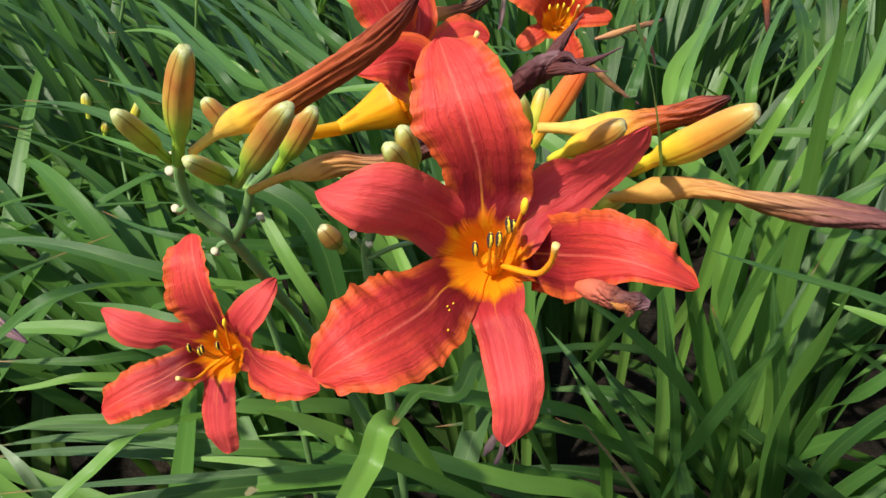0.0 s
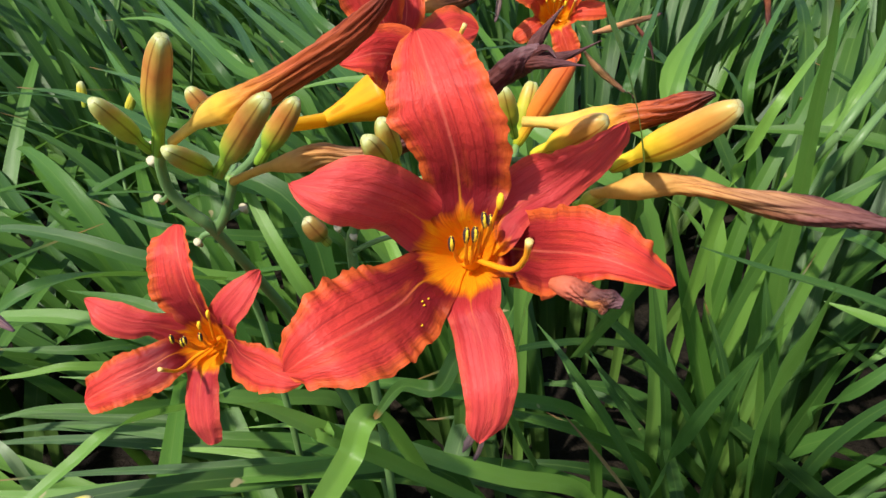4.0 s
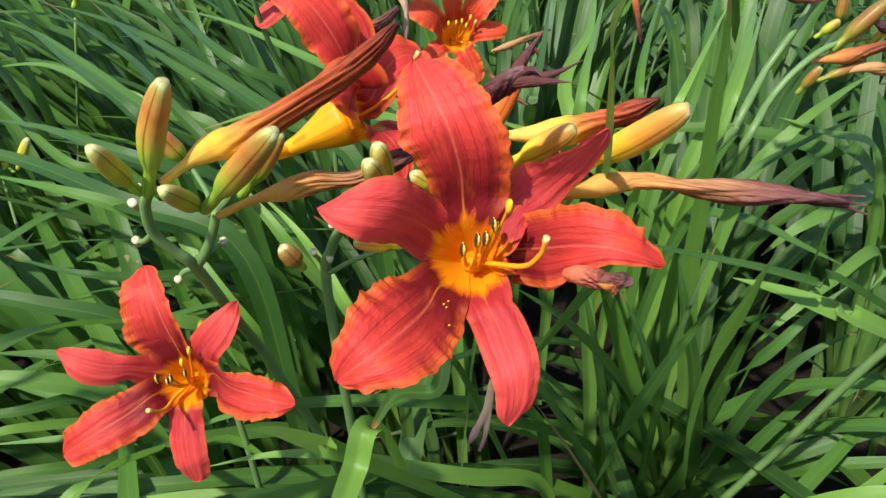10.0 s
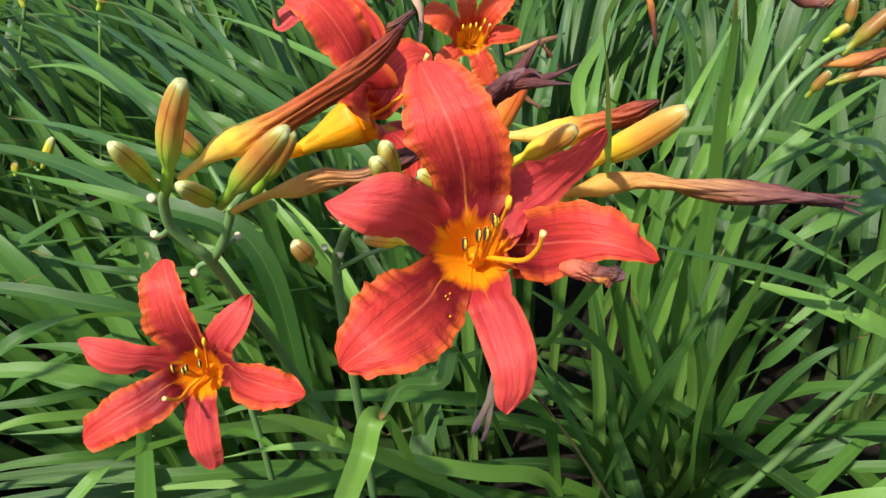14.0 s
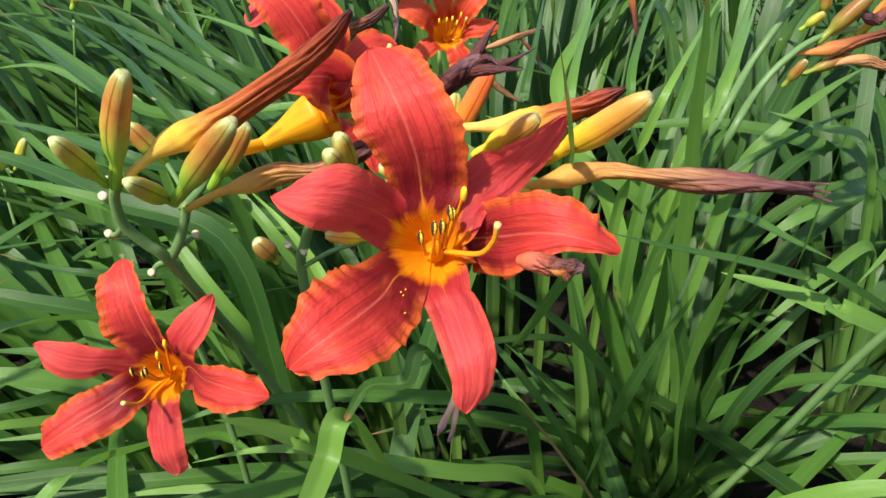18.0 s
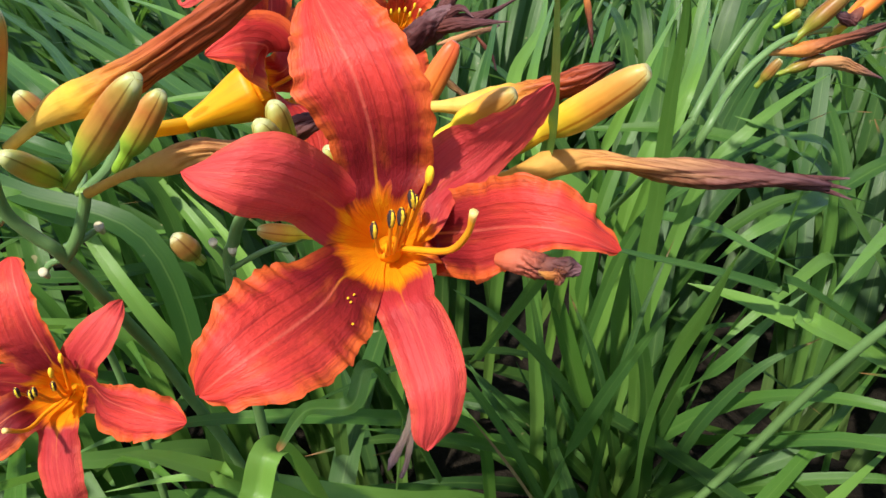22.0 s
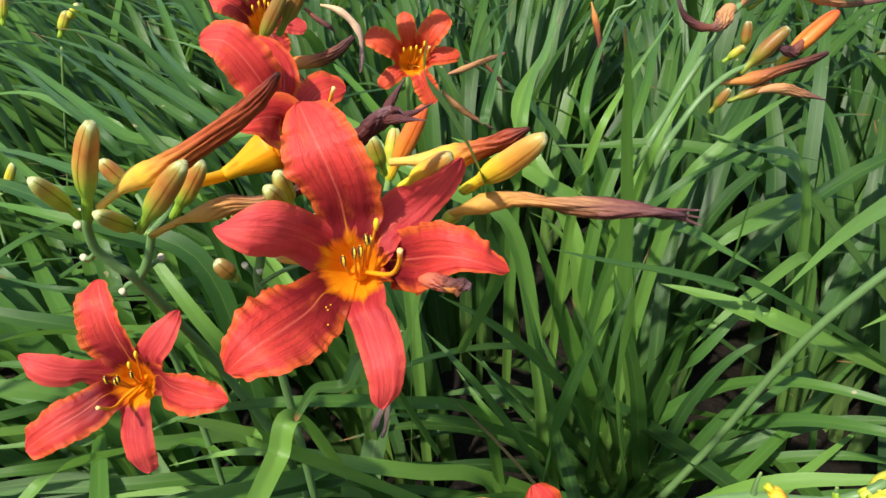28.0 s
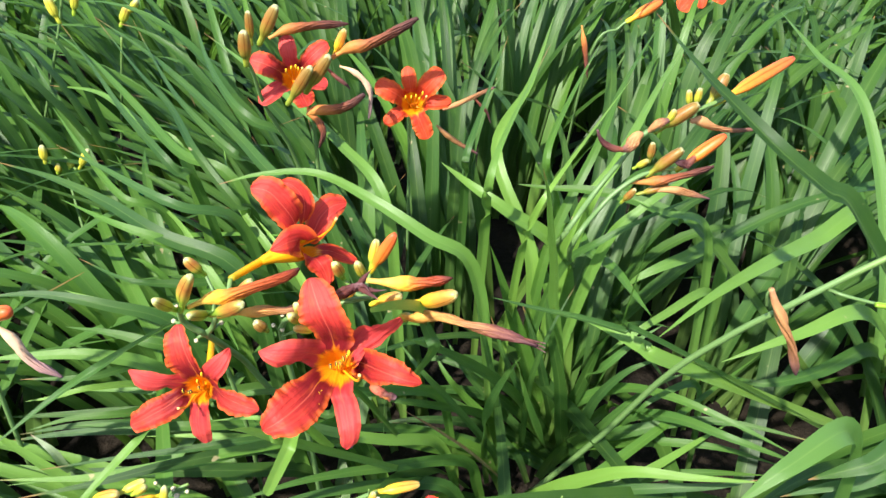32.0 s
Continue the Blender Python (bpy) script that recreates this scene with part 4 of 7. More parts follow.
leaf(across, [(0.8421, 0.6575, 0.0200), (0.7773, 0.6197, 0.2232), (0.6801, 0.5631, 0.3600), (0.5871, 0.5090, 0.3600), (0.4985, 0.4562, 0.3700), (0.4076, 0.4029, 0.3700), (0.3286, 0.3528, 0.3600)], 0.031, 0.2, 0.0, LEAF_SUNLIT)
leaf(across, [(0.7770, 0.4549, 0.0200), (0.7049, 0.4343, 0.2046), (0.5968, 0.4033, 0.3300), (0.5025, 0.3763, 0.3300), (0.4122, 0.3611, 0.3100)], 0.029, 0.2, 0.0, LEAF_SUNLIT)
leaf(across, [(0.8108, 0.5190, 0.0200), (0.7568, 0.4927, 0.1364), (0.6759, 0.4533, 0.2200), (0.5712, 0.4022, 0.2400), (0.4943, 0.3903, 0.2400), (0.4632, 0.4306, 0.2200)], 0.026, 0.2, 0.0, LEAF)
near = thing("daylily_clump", (0.52, 0.10, 0.0), "clump with broad green leaves close by", "plant", "daylily clumps of the bed")
leaf(near, [(0.1957, 0.3662, 0.0200), (0.2076, 0.3527, 0.0868), (0.2253, 0.3324, 0.1400), (0.2503, 0.3038, 0.2000), (0.2878, 0.2680, 0.2600), (0.3399, 0.2415, 0.2800), (0.4079, 0.2295, 0.2800)], 0.023, 0.2, 0.0, LEAF_SUNLIT)
leaf(near, [(0.1899, 0.3577, 0.0200), (0.2052, 0.3482, 0.0744), (0.2282, 0.3340, 0.1200), (0.2770, 0.3038, 0.1800), (0.3322, 0.2740, 0.2200), (0.3808, 0.2574, 0.2400), (0.4205, 0.2541, 0.2500)], 0.020, 0.2, 0.0, LEAF)
leaf(near, [(0.2757, 0.5042, 0.0200), (0.2849, 0.4887, 0.0868), (0.2986, 0.4655, 0.1400), (0.3291, 0.4139, 0.2200), (0.3569, 0.3552, 0.2700), (0.4057, 0.3050, 0.2800), (0.4598, 0.2655, 0.2700)], 0.021, 0.2, 0.0, LEAF)
leaf(near, [(0.2624, 0.4434, 0.0200), (0.2779, 0.4341, 0.0744), (0.3010, 0.4201, 0.1200), (0.3495, 0.3908, 0.1700), (0.4082, 0.3751, 0.2000), (0.4667, 0.3554, 0.2100), (0.5378, 0.3237, 0.2100)], 0.022, 0.2, 0.0, LEAF)
leaf(near, [(0.4887, 0.2080, 0.0200), (0.4557, 0.1935, 0.2604), (0.4063, 0.1717, 0.4200), (0.3346, 0.1402, 0.4300), (0.2915, 0.1279, 0.4000)], 0.034, 0.2, 0.0, LEAF_SUNLIT)
leaf(near, [(0.50, 0.12, 0.05), (0.4967, 0.1847, 0.3800), (0.4288, 0.1645, 0.3900), (0.3922, 0.1750, 0.3600)], 0.030, 0.2, 0.2)
leaf(near, [(0.52, 0.10, 0.05), (0.5150, 0.1903, 0.3000), (0.4615, 0.1999, 0.3100), (0.4065, 0.2072, 0.2900)], 0.022, 0.2)

# leaves behind the blooms
rear = thing("daylily_clump", (0.16, 0.52, 0.0), "clump of long green leaves behind the blooms", "plant", "daylily clumps of the bed")
leaf(rear, [(0.2400, 0.6600, 0.1000), (0.2996, 0.6144, 0.3105), (0.3150, 0.5484, 0.3248), (0.3268, 0.4905, 0.3418), (0.3317, 0.4361, 0.3490), (0.3340, 0.3875, 0.3570)], 0.023, 0.2, 0.0, LEAF)
leaf(rear, [(0.2183, 0.5463, 0.0200), (0.2174, 0.5283, 0.2232), (0.2160, 0.5013, 0.3600), (0.2139, 0.4595, 0.4400), (0.2428, 0.4794, 0.4800), (0.3852, 0.6821, 0.5000)], 0.013, 0.2, 0.0, LEAF_SUNLIT)
leaf(rear, [(0.2028, 0.6551, 0.0200), (0.1992, 0.6374, 0.2108), (0.1938, 0.6110, 0.3400), (0.1808, 0.5476, 0.4200), (0.2042, 0.5952, 0.4600), (0.3185, 0.8468, 0.4800)], 0.019, 0.2, 0.0, LEAF_SUNLIT)
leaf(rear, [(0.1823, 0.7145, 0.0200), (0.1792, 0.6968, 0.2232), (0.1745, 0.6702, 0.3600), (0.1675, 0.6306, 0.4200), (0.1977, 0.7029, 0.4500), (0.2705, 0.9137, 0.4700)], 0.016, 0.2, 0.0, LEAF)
leaf(rear, [(0.2892, 0.5933, 0.0200), (0.2939, 0.5759, 0.2232), (0.3010, 0.5499, 0.3600), (0.3060, 0.5314, 0.4200), (0.3470, 0.5782, 0.4600), (0.5150, 0.8279, 0.4800)], 0.014, 0.2, 0.0, LEAF_SUNLIT)
leaf(rear, [(0.2705, 0.5038, 0.0200), (0.2885, 0.5024, 0.2294), (0.3154, 0.5003, 0.3700), (0.3477, 0.4977, 0.4200), (0.3977, 0.5194, 0.4400), (0.4508, 0.5464, 0.4500)], 0.017, 0.2, 0.0, LEAF_SUNLIT)
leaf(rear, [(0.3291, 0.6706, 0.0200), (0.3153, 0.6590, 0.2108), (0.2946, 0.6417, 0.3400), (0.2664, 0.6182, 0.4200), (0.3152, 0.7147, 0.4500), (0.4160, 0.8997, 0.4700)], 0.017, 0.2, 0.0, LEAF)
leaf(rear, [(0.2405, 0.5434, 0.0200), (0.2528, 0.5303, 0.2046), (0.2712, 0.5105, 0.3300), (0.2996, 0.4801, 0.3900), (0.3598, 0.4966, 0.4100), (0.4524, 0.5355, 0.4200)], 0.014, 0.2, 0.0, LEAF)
leaf(rear, [(0.1985, 0.4653, 0.0200), (0.1806, 0.4670, 0.2294), (0.1537, 0.4695, 0.3700), (0.1036, 0.4741, 0.4100), (0.0466, 0.5099, 0.4350), (-0.0127, 0.5615, 0.4400), (-0.0739, 0.5636, 0.4400), (-0.1230, 0.5603, 0.4300)], 0.021, 0.2, 0.0, LEAF_SUNLIT)
leaf(rear, [(0.3337, 0.5853, 0.0200), (0.3158, 0.5866, 0.1860), (0.2888, 0.5885, 0.3000), (0.2171, 0.5938, 0.3600), (0.1720, 0.6306, 0.3800), (0.1434, 0.6870, 0.3800)], 0.031, 0.2, 0.0, LEAF_SUNLIT)
leaf(rear, [(0.2692, 0.5493, 0.0200), (0.2624, 0.5660, 0.1860), (0.2521, 0.5910, 0.3000), (0.2155, 0.6801, 0.4000), (0.2833, 0.8018, 0.4400), (0.3615, 0.9988, 0.4700)], 0.026, 0.2, 0.0, LEAF_SUNLIT)
leaf(rear, [(0.2675, 0.5515, 0.0200), (0.2827, 0.5611, 0.2232), (0.3055, 0.5756, 0.3600), (0.3544, 0.6068, 0.4200), (0.4533, 0.7536, 0.4500), (0.5601, 0.9207, 0.4600)], 0.022, 0.2, 0.0, LEAF_SUNLIT)
leaf(rear, [(0.2443, 0.5562, 0.0200), (0.2578, 0.5682, 0.1984), (0.2780, 0.5861, 0.3200), (0.3350, 0.6367, 0.4200), (0.4022, 0.7509, 0.4600), (0.5363, 0.9669, 0.4800)], 0.018, 0.2, 0.0, LEAF)

# leaves leaning over to the other side
left = thing("daylily_clump", (-0.05, 0.47, 0.0), "clump of long green leaves leaning over to one side", "plant", "daylily clumps of the bed")
leaf(left, [(-0.1302, 0.6528, 0.0200), (-0.1424, 0.6395, 0.2480), (-0.1606, 0.6196, 0.4000), (-0.1740, 0.6050, 0.4200), (-0.1969, 0.6230, 0.4400), (-0.2527, 0.7096, 0.4500), (-0.3197, 0.8405, 0.4500), (-0.4395, 1.0783, 0.4400)], 0.016, 0.2, 0.0, LEAF)
leaf(left, [(-0.0432, 0.6995, 0.0200), (-0.0540, 0.6851, 0.2356), (-0.0702, 0.6635, 0.3800), (-0.0958, 0.6293, 0.4200), (-0.1119, 0.6158, 0.4400), (-0.1607, 0.6786, 0.4550), (-0.2136, 0.7812, 0.4600), (-0.3156, 1.0499, 0.4500)], 0.017, 0.2, 0.0, LEAF)
leaf(left, [(-0.0023, 0.7093, 0.0200), (-0.0202, 0.7073, 0.2480), (-0.0470, 0.7044, 0.4000), (-0.0978, 0.6989, 0.4400), (-0.1319, 0.7434, 0.4550), (-0.1744, 0.8663, 0.4600), (-0.2125, 1.0224, 0.4600)], 0.019, 0.2, 0.0, LEAF)
leaf(left, [(-0.0655, 0.5869, 0.0200), (-0.0821, 0.5799, 0.2294), (-0.1070, 0.5694, 0.3700), (-0.1615, 0.5463, 0.4100), (-0.2072, 0.5701, 0.4200), (-0.2651, 0.6242, 0.4200), (-0.3483, 0.7207, 0.4000)], 0.018, 0.2, 0.0, LEAF)
leaf(left, [(-0.0825, 0.5792, 0.0200), (-0.0974, 0.5692, 0.2046), (-0.1198, 0.5541, 0.3300), (-0.1644, 0.5241, 0.3700), (-0.1893, 0.5188, 0.3900), (-0.2367, 0.5368, 0.4000), (-0.3105, 0.6032, 0.3900)], 0.023, 0.2, 0.0, LEAF)
leaf(left, [(-0.0522, 0.5762, 0.0200), (-0.0599, 0.5600, 0.1116), (-0.0715, 0.5356, 0.1800), (-0.0909, 0.4948, 0.2600), (-0.1149, 0.4940, 0.3100), (-0.1405, 0.5185, 0.3450), (-0.1712, 0.5663, 0.3700), (-0.2321, 0.6469, 0.3800)], 0.021, 0.2, 0.0, LEAF_SUNLIT)
leaf(left, [(-0.0493, 0.5964, 0.0200), (-0.0640, 0.5861, 0.1798), (-0.0860, 0.5705, 0.2900), (-0.1502, 0.5252, 0.3200), (-0.1906, 0.5134, 0.3300), (-0.2307, 0.5122, 0.3400), (-0.2964, 0.5684, 0.3300)], 0.017, 0.2, 0.0, LEAF)
leaf(left, [(-0.0922, 0.5310, 0.0200), (-0.1084, 0.5231, 0.1674), (-0.1326, 0.5112, 0.2700), (-0.1885, 0.4838, 0.3100), (-0.2425, 0.4936, 0.3200), (-0.3075, 0.5343, 0.3100)], 0.020, 0.2, 0.0, LEAF_SUNLIT)
leaf(left, [(-0.0920, 0.5422, 0.0200), (-0.1072, 0.5325, 0.1364), (-0.1299, 0.5179, 0.2200), (-0.1942, 0.4767, 0.2700), (-0.2502, 0.4898, 0.2800), (-0.3117, 0.5166, 0.2700)], 0.024, 0.2, 0.0, LEAF)
leaf(left, [(-0.1030, 0.5670, 0.0200), (-0.1163, 0.5549, 0.1116), (-0.1363, 0.5367, 0.1800), (-0.1976, 0.4809, 0.2300), (-0.2537, 0.4787, 0.2500), (-0.3157, 0.5134, 0.2500)], 0.024, 0.2, 0.0, LEAF)
leaf(left, [(-0.0494, 0.5322, 0.0200), (-0.0639, 0.5216, 0.0992), (-0.0857, 0.5056, 0.1600), (-0.1567, 0.4533, 0.2100), (-0.2249, 0.4476, 0.2300), (-0.3066, 0.4643, 0.2200)], 0.022, 0.2, 0.0, LEAF_SUNLIT)
leaf(left, [(-0.0680, 0.6389, 0.0200), (-0.0791, 0.6247, 0.2232), (-0.0957, 0.6034, 0.3600), (-0.1105, 0.5843, 0.3900), (-0.1588, 0.6383, 0.4300), (-0.2048, 0.7444, 0.4400), (-0.2603, 0.8339, 0.4500), (-0.3737, 1.0557, 0.4500)], 0.016, 0.2, 0.0, LEAF)
leaf(left, [(-0.1508, 0.6576, 0.0200), (-0.1648, 0.6690, 0.2480), (-0.1857, 0.6861, 0.4000), (-0.2372, 0.7283, 0.4200), (-0.3187, 0.8336, 0.4200), (-0.4129, 0.9090, 0.4000)], 0.019, 0.2, 0.0, LEAF_SUNLIT)
leaf(left, [(-0.1495, 0.5983, 0.0200), (-0.1674, 0.5963, 0.2294), (-0.1943, 0.5933, 0.3700), (-0.2375, 0.5885, 0.4000), (-0.3050, 0.6873, 0.4100), (-0.3775, 0.8133, 0.4100)], 0.015, 0.2, 0.0, LEAF)
leaf(left, [(0.0277, 0.5660, 0.0200), (0.0098, 0.5645, 0.1488), (-0.0171, 0.5621, 0.2400), (-0.0550, 0.5588, 0.3000), (-0.0815, 0.5726, 0.3400), (-0.1221, 0.6367, 0.3700), (-0.1491, 0.7618, 0.3800)], 0.019, 0.2, 0.0, LEAF_SUNLIT)
leaf(left, [(0.0473, 0.5687, 0.0200), (0.0332, 0.5575, 0.1240), (0.0120, 0.5408, 0.2000), (-0.0185, 0.5166, 0.2700), (-0.0399, 0.5389, 0.3100), (-0.0618, 0.5587, 0.3400), (-0.0957, 0.6034, 0.3600)], 0.018, 0.2, 0.0, LEAF_SUNLIT)
leaf(left, [(0.0308, 0.4921, 0.0200), (0.0175, 0.5042, 0.2480), (-0.0025, 0.5224, 0.4000), (-0.0635, 0.5779, 0.4300), (-0.1222, 0.6792, 0.4400), (-0.1997, 0.8032, 0.4500), (-0.2789, 0.9284, 0.4500), (-0.3895, 1.0961, 0.4400)], 0.020, 0.2, 0.0, LEAF)
leaf(left, [(-0.0588, 0.4741, 0.0200), (-0.0756, 0.4805, 0.2232), (-0.1008, 0.4901, 0.3600), (-0.1830, 0.5214, 0.3900), (-0.2518, 0.5776, 0.4000), (-0.3289, 0.6376, 0.4000), (-0.4243, 0.7163, 0.3800)], 0.025, 0.2, 0.0, LEAF)
leaf(left, [(-0.0758, 0.5889, 0.0200), (-0.0911, 0.5985, 0.2480), (-0.1139, 0.6128, 0.4000), (-0.1814, 0.6551, 0.4200), (-0.2546, 0.7700, 0.4300), (-0.3410, 0.9015, 0.4400), (-0.4548, 1.0725, 0.4300)], 0.019, 0.2, 0.0, LEAF)
leaf(left, [(0.0848, 0.5263, 0.0200), (0.0757, 0.5418, 0.2480), (0.0619, 0.5651, 0.4000), (0.0128, 0.6481, 0.4300), (-0.0512, 0.7577, 0.4400), (-0.1255, 0.8705, 0.4500), (-0.2005, 1.0144, 0.4400)], 0.019, 0.2, 0.0, LEAF_SUNLIT)
leaf(left, [(-0.1279, 0.4744, 0.0200), (-0.1458, 0.4733, 0.1860), (-0.1728, 0.4717, 0.3000), (-0.2398, 0.4676, 0.3400), (-0.3077, 0.4789, 0.3500), (-0.3704, 0.4909, 0.3400)], 0.022, 0.2, 0.0, LEAF)
leaf(left, [(-0.1488, 0.4516, 0.0200), (-0.1665, 0.4486, 0.1612), (-0.1931, 0.4441, 0.2600), (-0.2522, 0.4340, 0.3000), (-0.3202, 0.4376, 0.3000), (-0.3706, 0.4468, 0.2900)], 0.023, 0.2, 0.0, LEAF_SUNLIT)
leaf(left, [(-0.1619, 0.4645, 0.0200), (-0.1769, 0.4545, 0.1488), (-0.1993, 0.4395, 0.2400), (-0.2486, 0.4065, 0.2800), (-0.2859, 0.3962, 0.2800), (-0.3195, 0.4018, 0.2700)], 0.012, 0.2, 0.0, LEAF_SUNLIT)
leaf(left, [(-0.1404, 0.4891, 0.0200), (-0.1519, 0.4752, 0.1240), (-0.1690, 0.4544, 0.2000), (-0.2170, 0.3962, 0.2500), (-0.2697, 0.3838, 0.2600), (-0.3143, 0.3804, 0.2500)], 0.016, 0.2, 0.0, LEAF)
leaf(left, [(-0.1371, 0.4824, 0.0200), (-0.1526, 0.4732, 0.0992), (-0.1759, 0.4595, 0.1600), (-0.2333, 0.4256, 0.2000), (-0.2899, 0.4185, 0.2100), (-0.3503, 0.4195, 0.2000)], 0.019, 0.2, 0.0, LEAF_SHADED)
leaf(left, [(-0.2485, 0.3959, 0.0200), (-0.2614, 0.3832, 0.1240), (-0.2806, 0.3643, 0.2000), (-0.2865, 0.3586, 0.2400), (-0.3114, 0.3750, 0.2500)], 0.019, 0.2, 0.0, LEAF_PALE)
leaf(left, [(-0.1781, 0.4790, 0.0200), (-0.1917, 0.4671, 0.1612), (-0.2119, 0.4493, 0.2600), (-0.2545, 0.4118, 0.2900), (-0.3284, 0.4243, 0.2800)], 0.018, 0.2, 0.0, LEAF)

# broad leaves in front of the blooms
front = thing("daylily_clump", (0.10, 0.30, 0.0), "clump of broad green leaves in front of the blooms", "plant", "daylily clumps of the bed")
leaf(front, [(-0.0008, 0.2762, 0.3157), (-0.0208, 0.2262, 0.4057), (-0.0295, 0.2141, 0.3961), (-0.0369, 0.1952, 0.3942), (-0.0444, 0.1762, 0.3922)], 0.015, 0.35, 0.3, LEAF_SUNLIT, keep=0.6)
leaf(front, [(0.0600, 0.3000, 0.3000), (0.0202, 0.2587, 0.4105), (0.0054, 0.2154, 0.4317), (-0.0098, 0.2287, 0.4205), (-0.0208, 0.2262, 0.4057)], 0.010, 0.4, 0.4, LEAF_SHADED, keep=0.3)
leaf(front, [(0.0600, 0.3000, 0.2500), (-0.0307, 0.2255, 0.3914), (-0.0411, 0.2214, 0.4026), (-0.0509, 0.2172, 0.4134), (-0.0602, 0.2125, 0.4233), (-0.0696, 0.2065, 0.4313)], 0.012, 0.2, 0.0, LEAF_SUNLIT)
leaf(front, [(0.1483, 0.4266, 0.0200), (0.1328, 0.4173, 0.1488), (0.1097, 0.4034, 0.2400), (0.0340, 0.3580, 0.3000), (-0.0052, 0.3435, 0.3200), (-0.0542, 0.3385, 0.3300), (-0.0979, 0.3359, 0.3300), (-0.1350, 0.3448, 0.3100)], 0.015, 0.2, 0.0, LEAF)
leaf(front, [(0.1467, 0.3913, 0.0200), (0.1310, 0.3824, 0.1240), (0.1076, 0.3691, 0.2000), (0.0507, 0.3366, 0.2500), (0.0064, 0.3232, 0.2800), (-0.0358, 0.3316, 0.2900), (-0.0797, 0.3513, 0.2800), (-0.1274, 0.3687, 0.2600)], 0.017, 0.2, 0.0, LEAF_SUNLIT)
leaf(front, [(0.0443, 0.4388, 0.0200), (0.0266, 0.4353, 0.0992), (0.0001, 0.4302, 0.1600), (-0.0891, 0.4129, 0.2000), (-0.1682, 0.3988, 0.2200), (-0.2408, 0.4068, 0.2200), (-0.2936, 0.4188, 0.2100)], 0.021, 0.2, 0.0, LEAF)
leaf(front, [(0.0678, 0.3950, 0.0200), (0.0499, 0.3927, 0.1116), (0.0231, 0.3892, 0.1800), (-0.0625, 0.3779, 0.2100), (-0.1320, 0.3744, 0.2300), (-0.2052, 0.3879, 0.2200)], 0.018, 0.2, 0.0, LEAF_SUNLIT)
leaf(front, [(-0.0263, 0.4088, 0.0200), (-0.0404, 0.3977, 0.1240), (-0.0616, 0.3810, 0.2000), (-0.1444, 0.3157, 0.2600), (-0.2222, 0.2915, 0.2800), (-0.3167, 0.3042, 0.2700)], 0.019, 0.2, 0.0, LEAF_SUNLIT)
leaf(front, [(0.0319, 0.4015, 0.0200), (0.0152, 0.3950, 0.1240), (-0.0100, 0.3853, 0.2000), (-0.0859, 0.3560, 0.2400), (-0.1495, 0.3418, 0.2500), (-0.2143, 0.3370, 0.2500), (-0.2942, 0.3366, 0.2400)], 0.014, 0.2, 0.0, LEAF)
leaf(front, [(0.0232, 0.4258, 0.0200), (0.0136, 0.4106, 0.1364), (-0.0008, 0.3877, 0.2200), (-0.0315, 0.3389, 0.2600), (-0.1076, 0.3088, 0.2800), (-0.1991, 0.2959, 0.2800), (-0.3070, 0.3050, 0.2600)], 0.019, 0.2, 0.0, LEAF)
leaf(front, [(0.0499, 0.3882, 0.0200), (0.0339, 0.3800, 0.1364), (0.0098, 0.3677, 0.2200), (-0.0856, 0.3190, 0.2700), (-0.1506, 0.2919, 0.2900), (-0.2146, 0.2770, 0.2900), (-0.2871, 0.2817, 0.2700)], 0.019, 0.2, 0.0, LEAF_SHADED)
leaf(front, [(0.1768, 0.3767, 0.0200), (0.1607, 0.3688, 0.1116), (0.1365, 0.3568, 0.1800), (0.0395, 0.3091, 0.2400), (-0.0304, 0.2783, 0.2700), (-0.0930, 0.2530, 0.2800)], 0.018, 0.2, 0.0, LEAF)
leaf(front, [(0.1601, 0.3496, 0.0200), (0.1426, 0.3454, 0.0992), (0.1164, 0.3391, 0.1600), (0.0622, 0.3260, 0.1900), (0.0067, 0.3089, 0.2100), (-0.0448, 0.2940, 0.2200), (-0.0794, 0.2804, 0.2200)], 0.020, 0.2, 0.0, LEAF)
leaf(front, [(0.0015, 0.4016, 0.0200), (-0.0158, 0.3965, 0.0868), (-0.0417, 0.3888, 0.1400), (-0.1174, 0.3664, 0.1800), (-0.1996, 0.3573, 0.2000), (-0.2847, 0.3631, 0.2000), (-0.3541, 0.3768, 0.1900)], 0.023, 0.2, 0.0, LEAF_SHADED)
leaf(front, [(-0.0243, 0.4270, 0.0200), (-0.0422, 0.4289, 0.0744), (-0.0690, 0.4318, 0.1200), (-0.1405, 0.4394, 0.1500), (-0.2271, 0.4405, 0.1700), (-0.3151, 0.4434, 0.1700), (-0.3873, 0.4453, 0.1600)], 0.024, 0.2, 0.0, LEAF)
leaf(front, [(-0.0275, 0.4693, 0.0200), (-0.0454, 0.4714, 0.0620), (-0.0723, 0.4744, 0.1000), (-0.1464, 0.4828, 0.1400), (-0.2367, 0.4796, 0.1600), (-0.3286, 0.4823, 0.1600), (-0.4067, 0.4924, 0.1500)], 0.025, 0.2, 0.0, LEAF_SHADED)
leaf(front, [(0.2094, 0.4225, 0.0200), (0.1914, 0.4214, 0.0744), (0.1644, 0.4197, 0.1200), (0.0842, 0.4148, 0.1700), (0.0102, 0.3968, 0.2000), (-0.0367, 0.3872, 0.2000)], 0.022, 0.2, 0.0, LEAF)
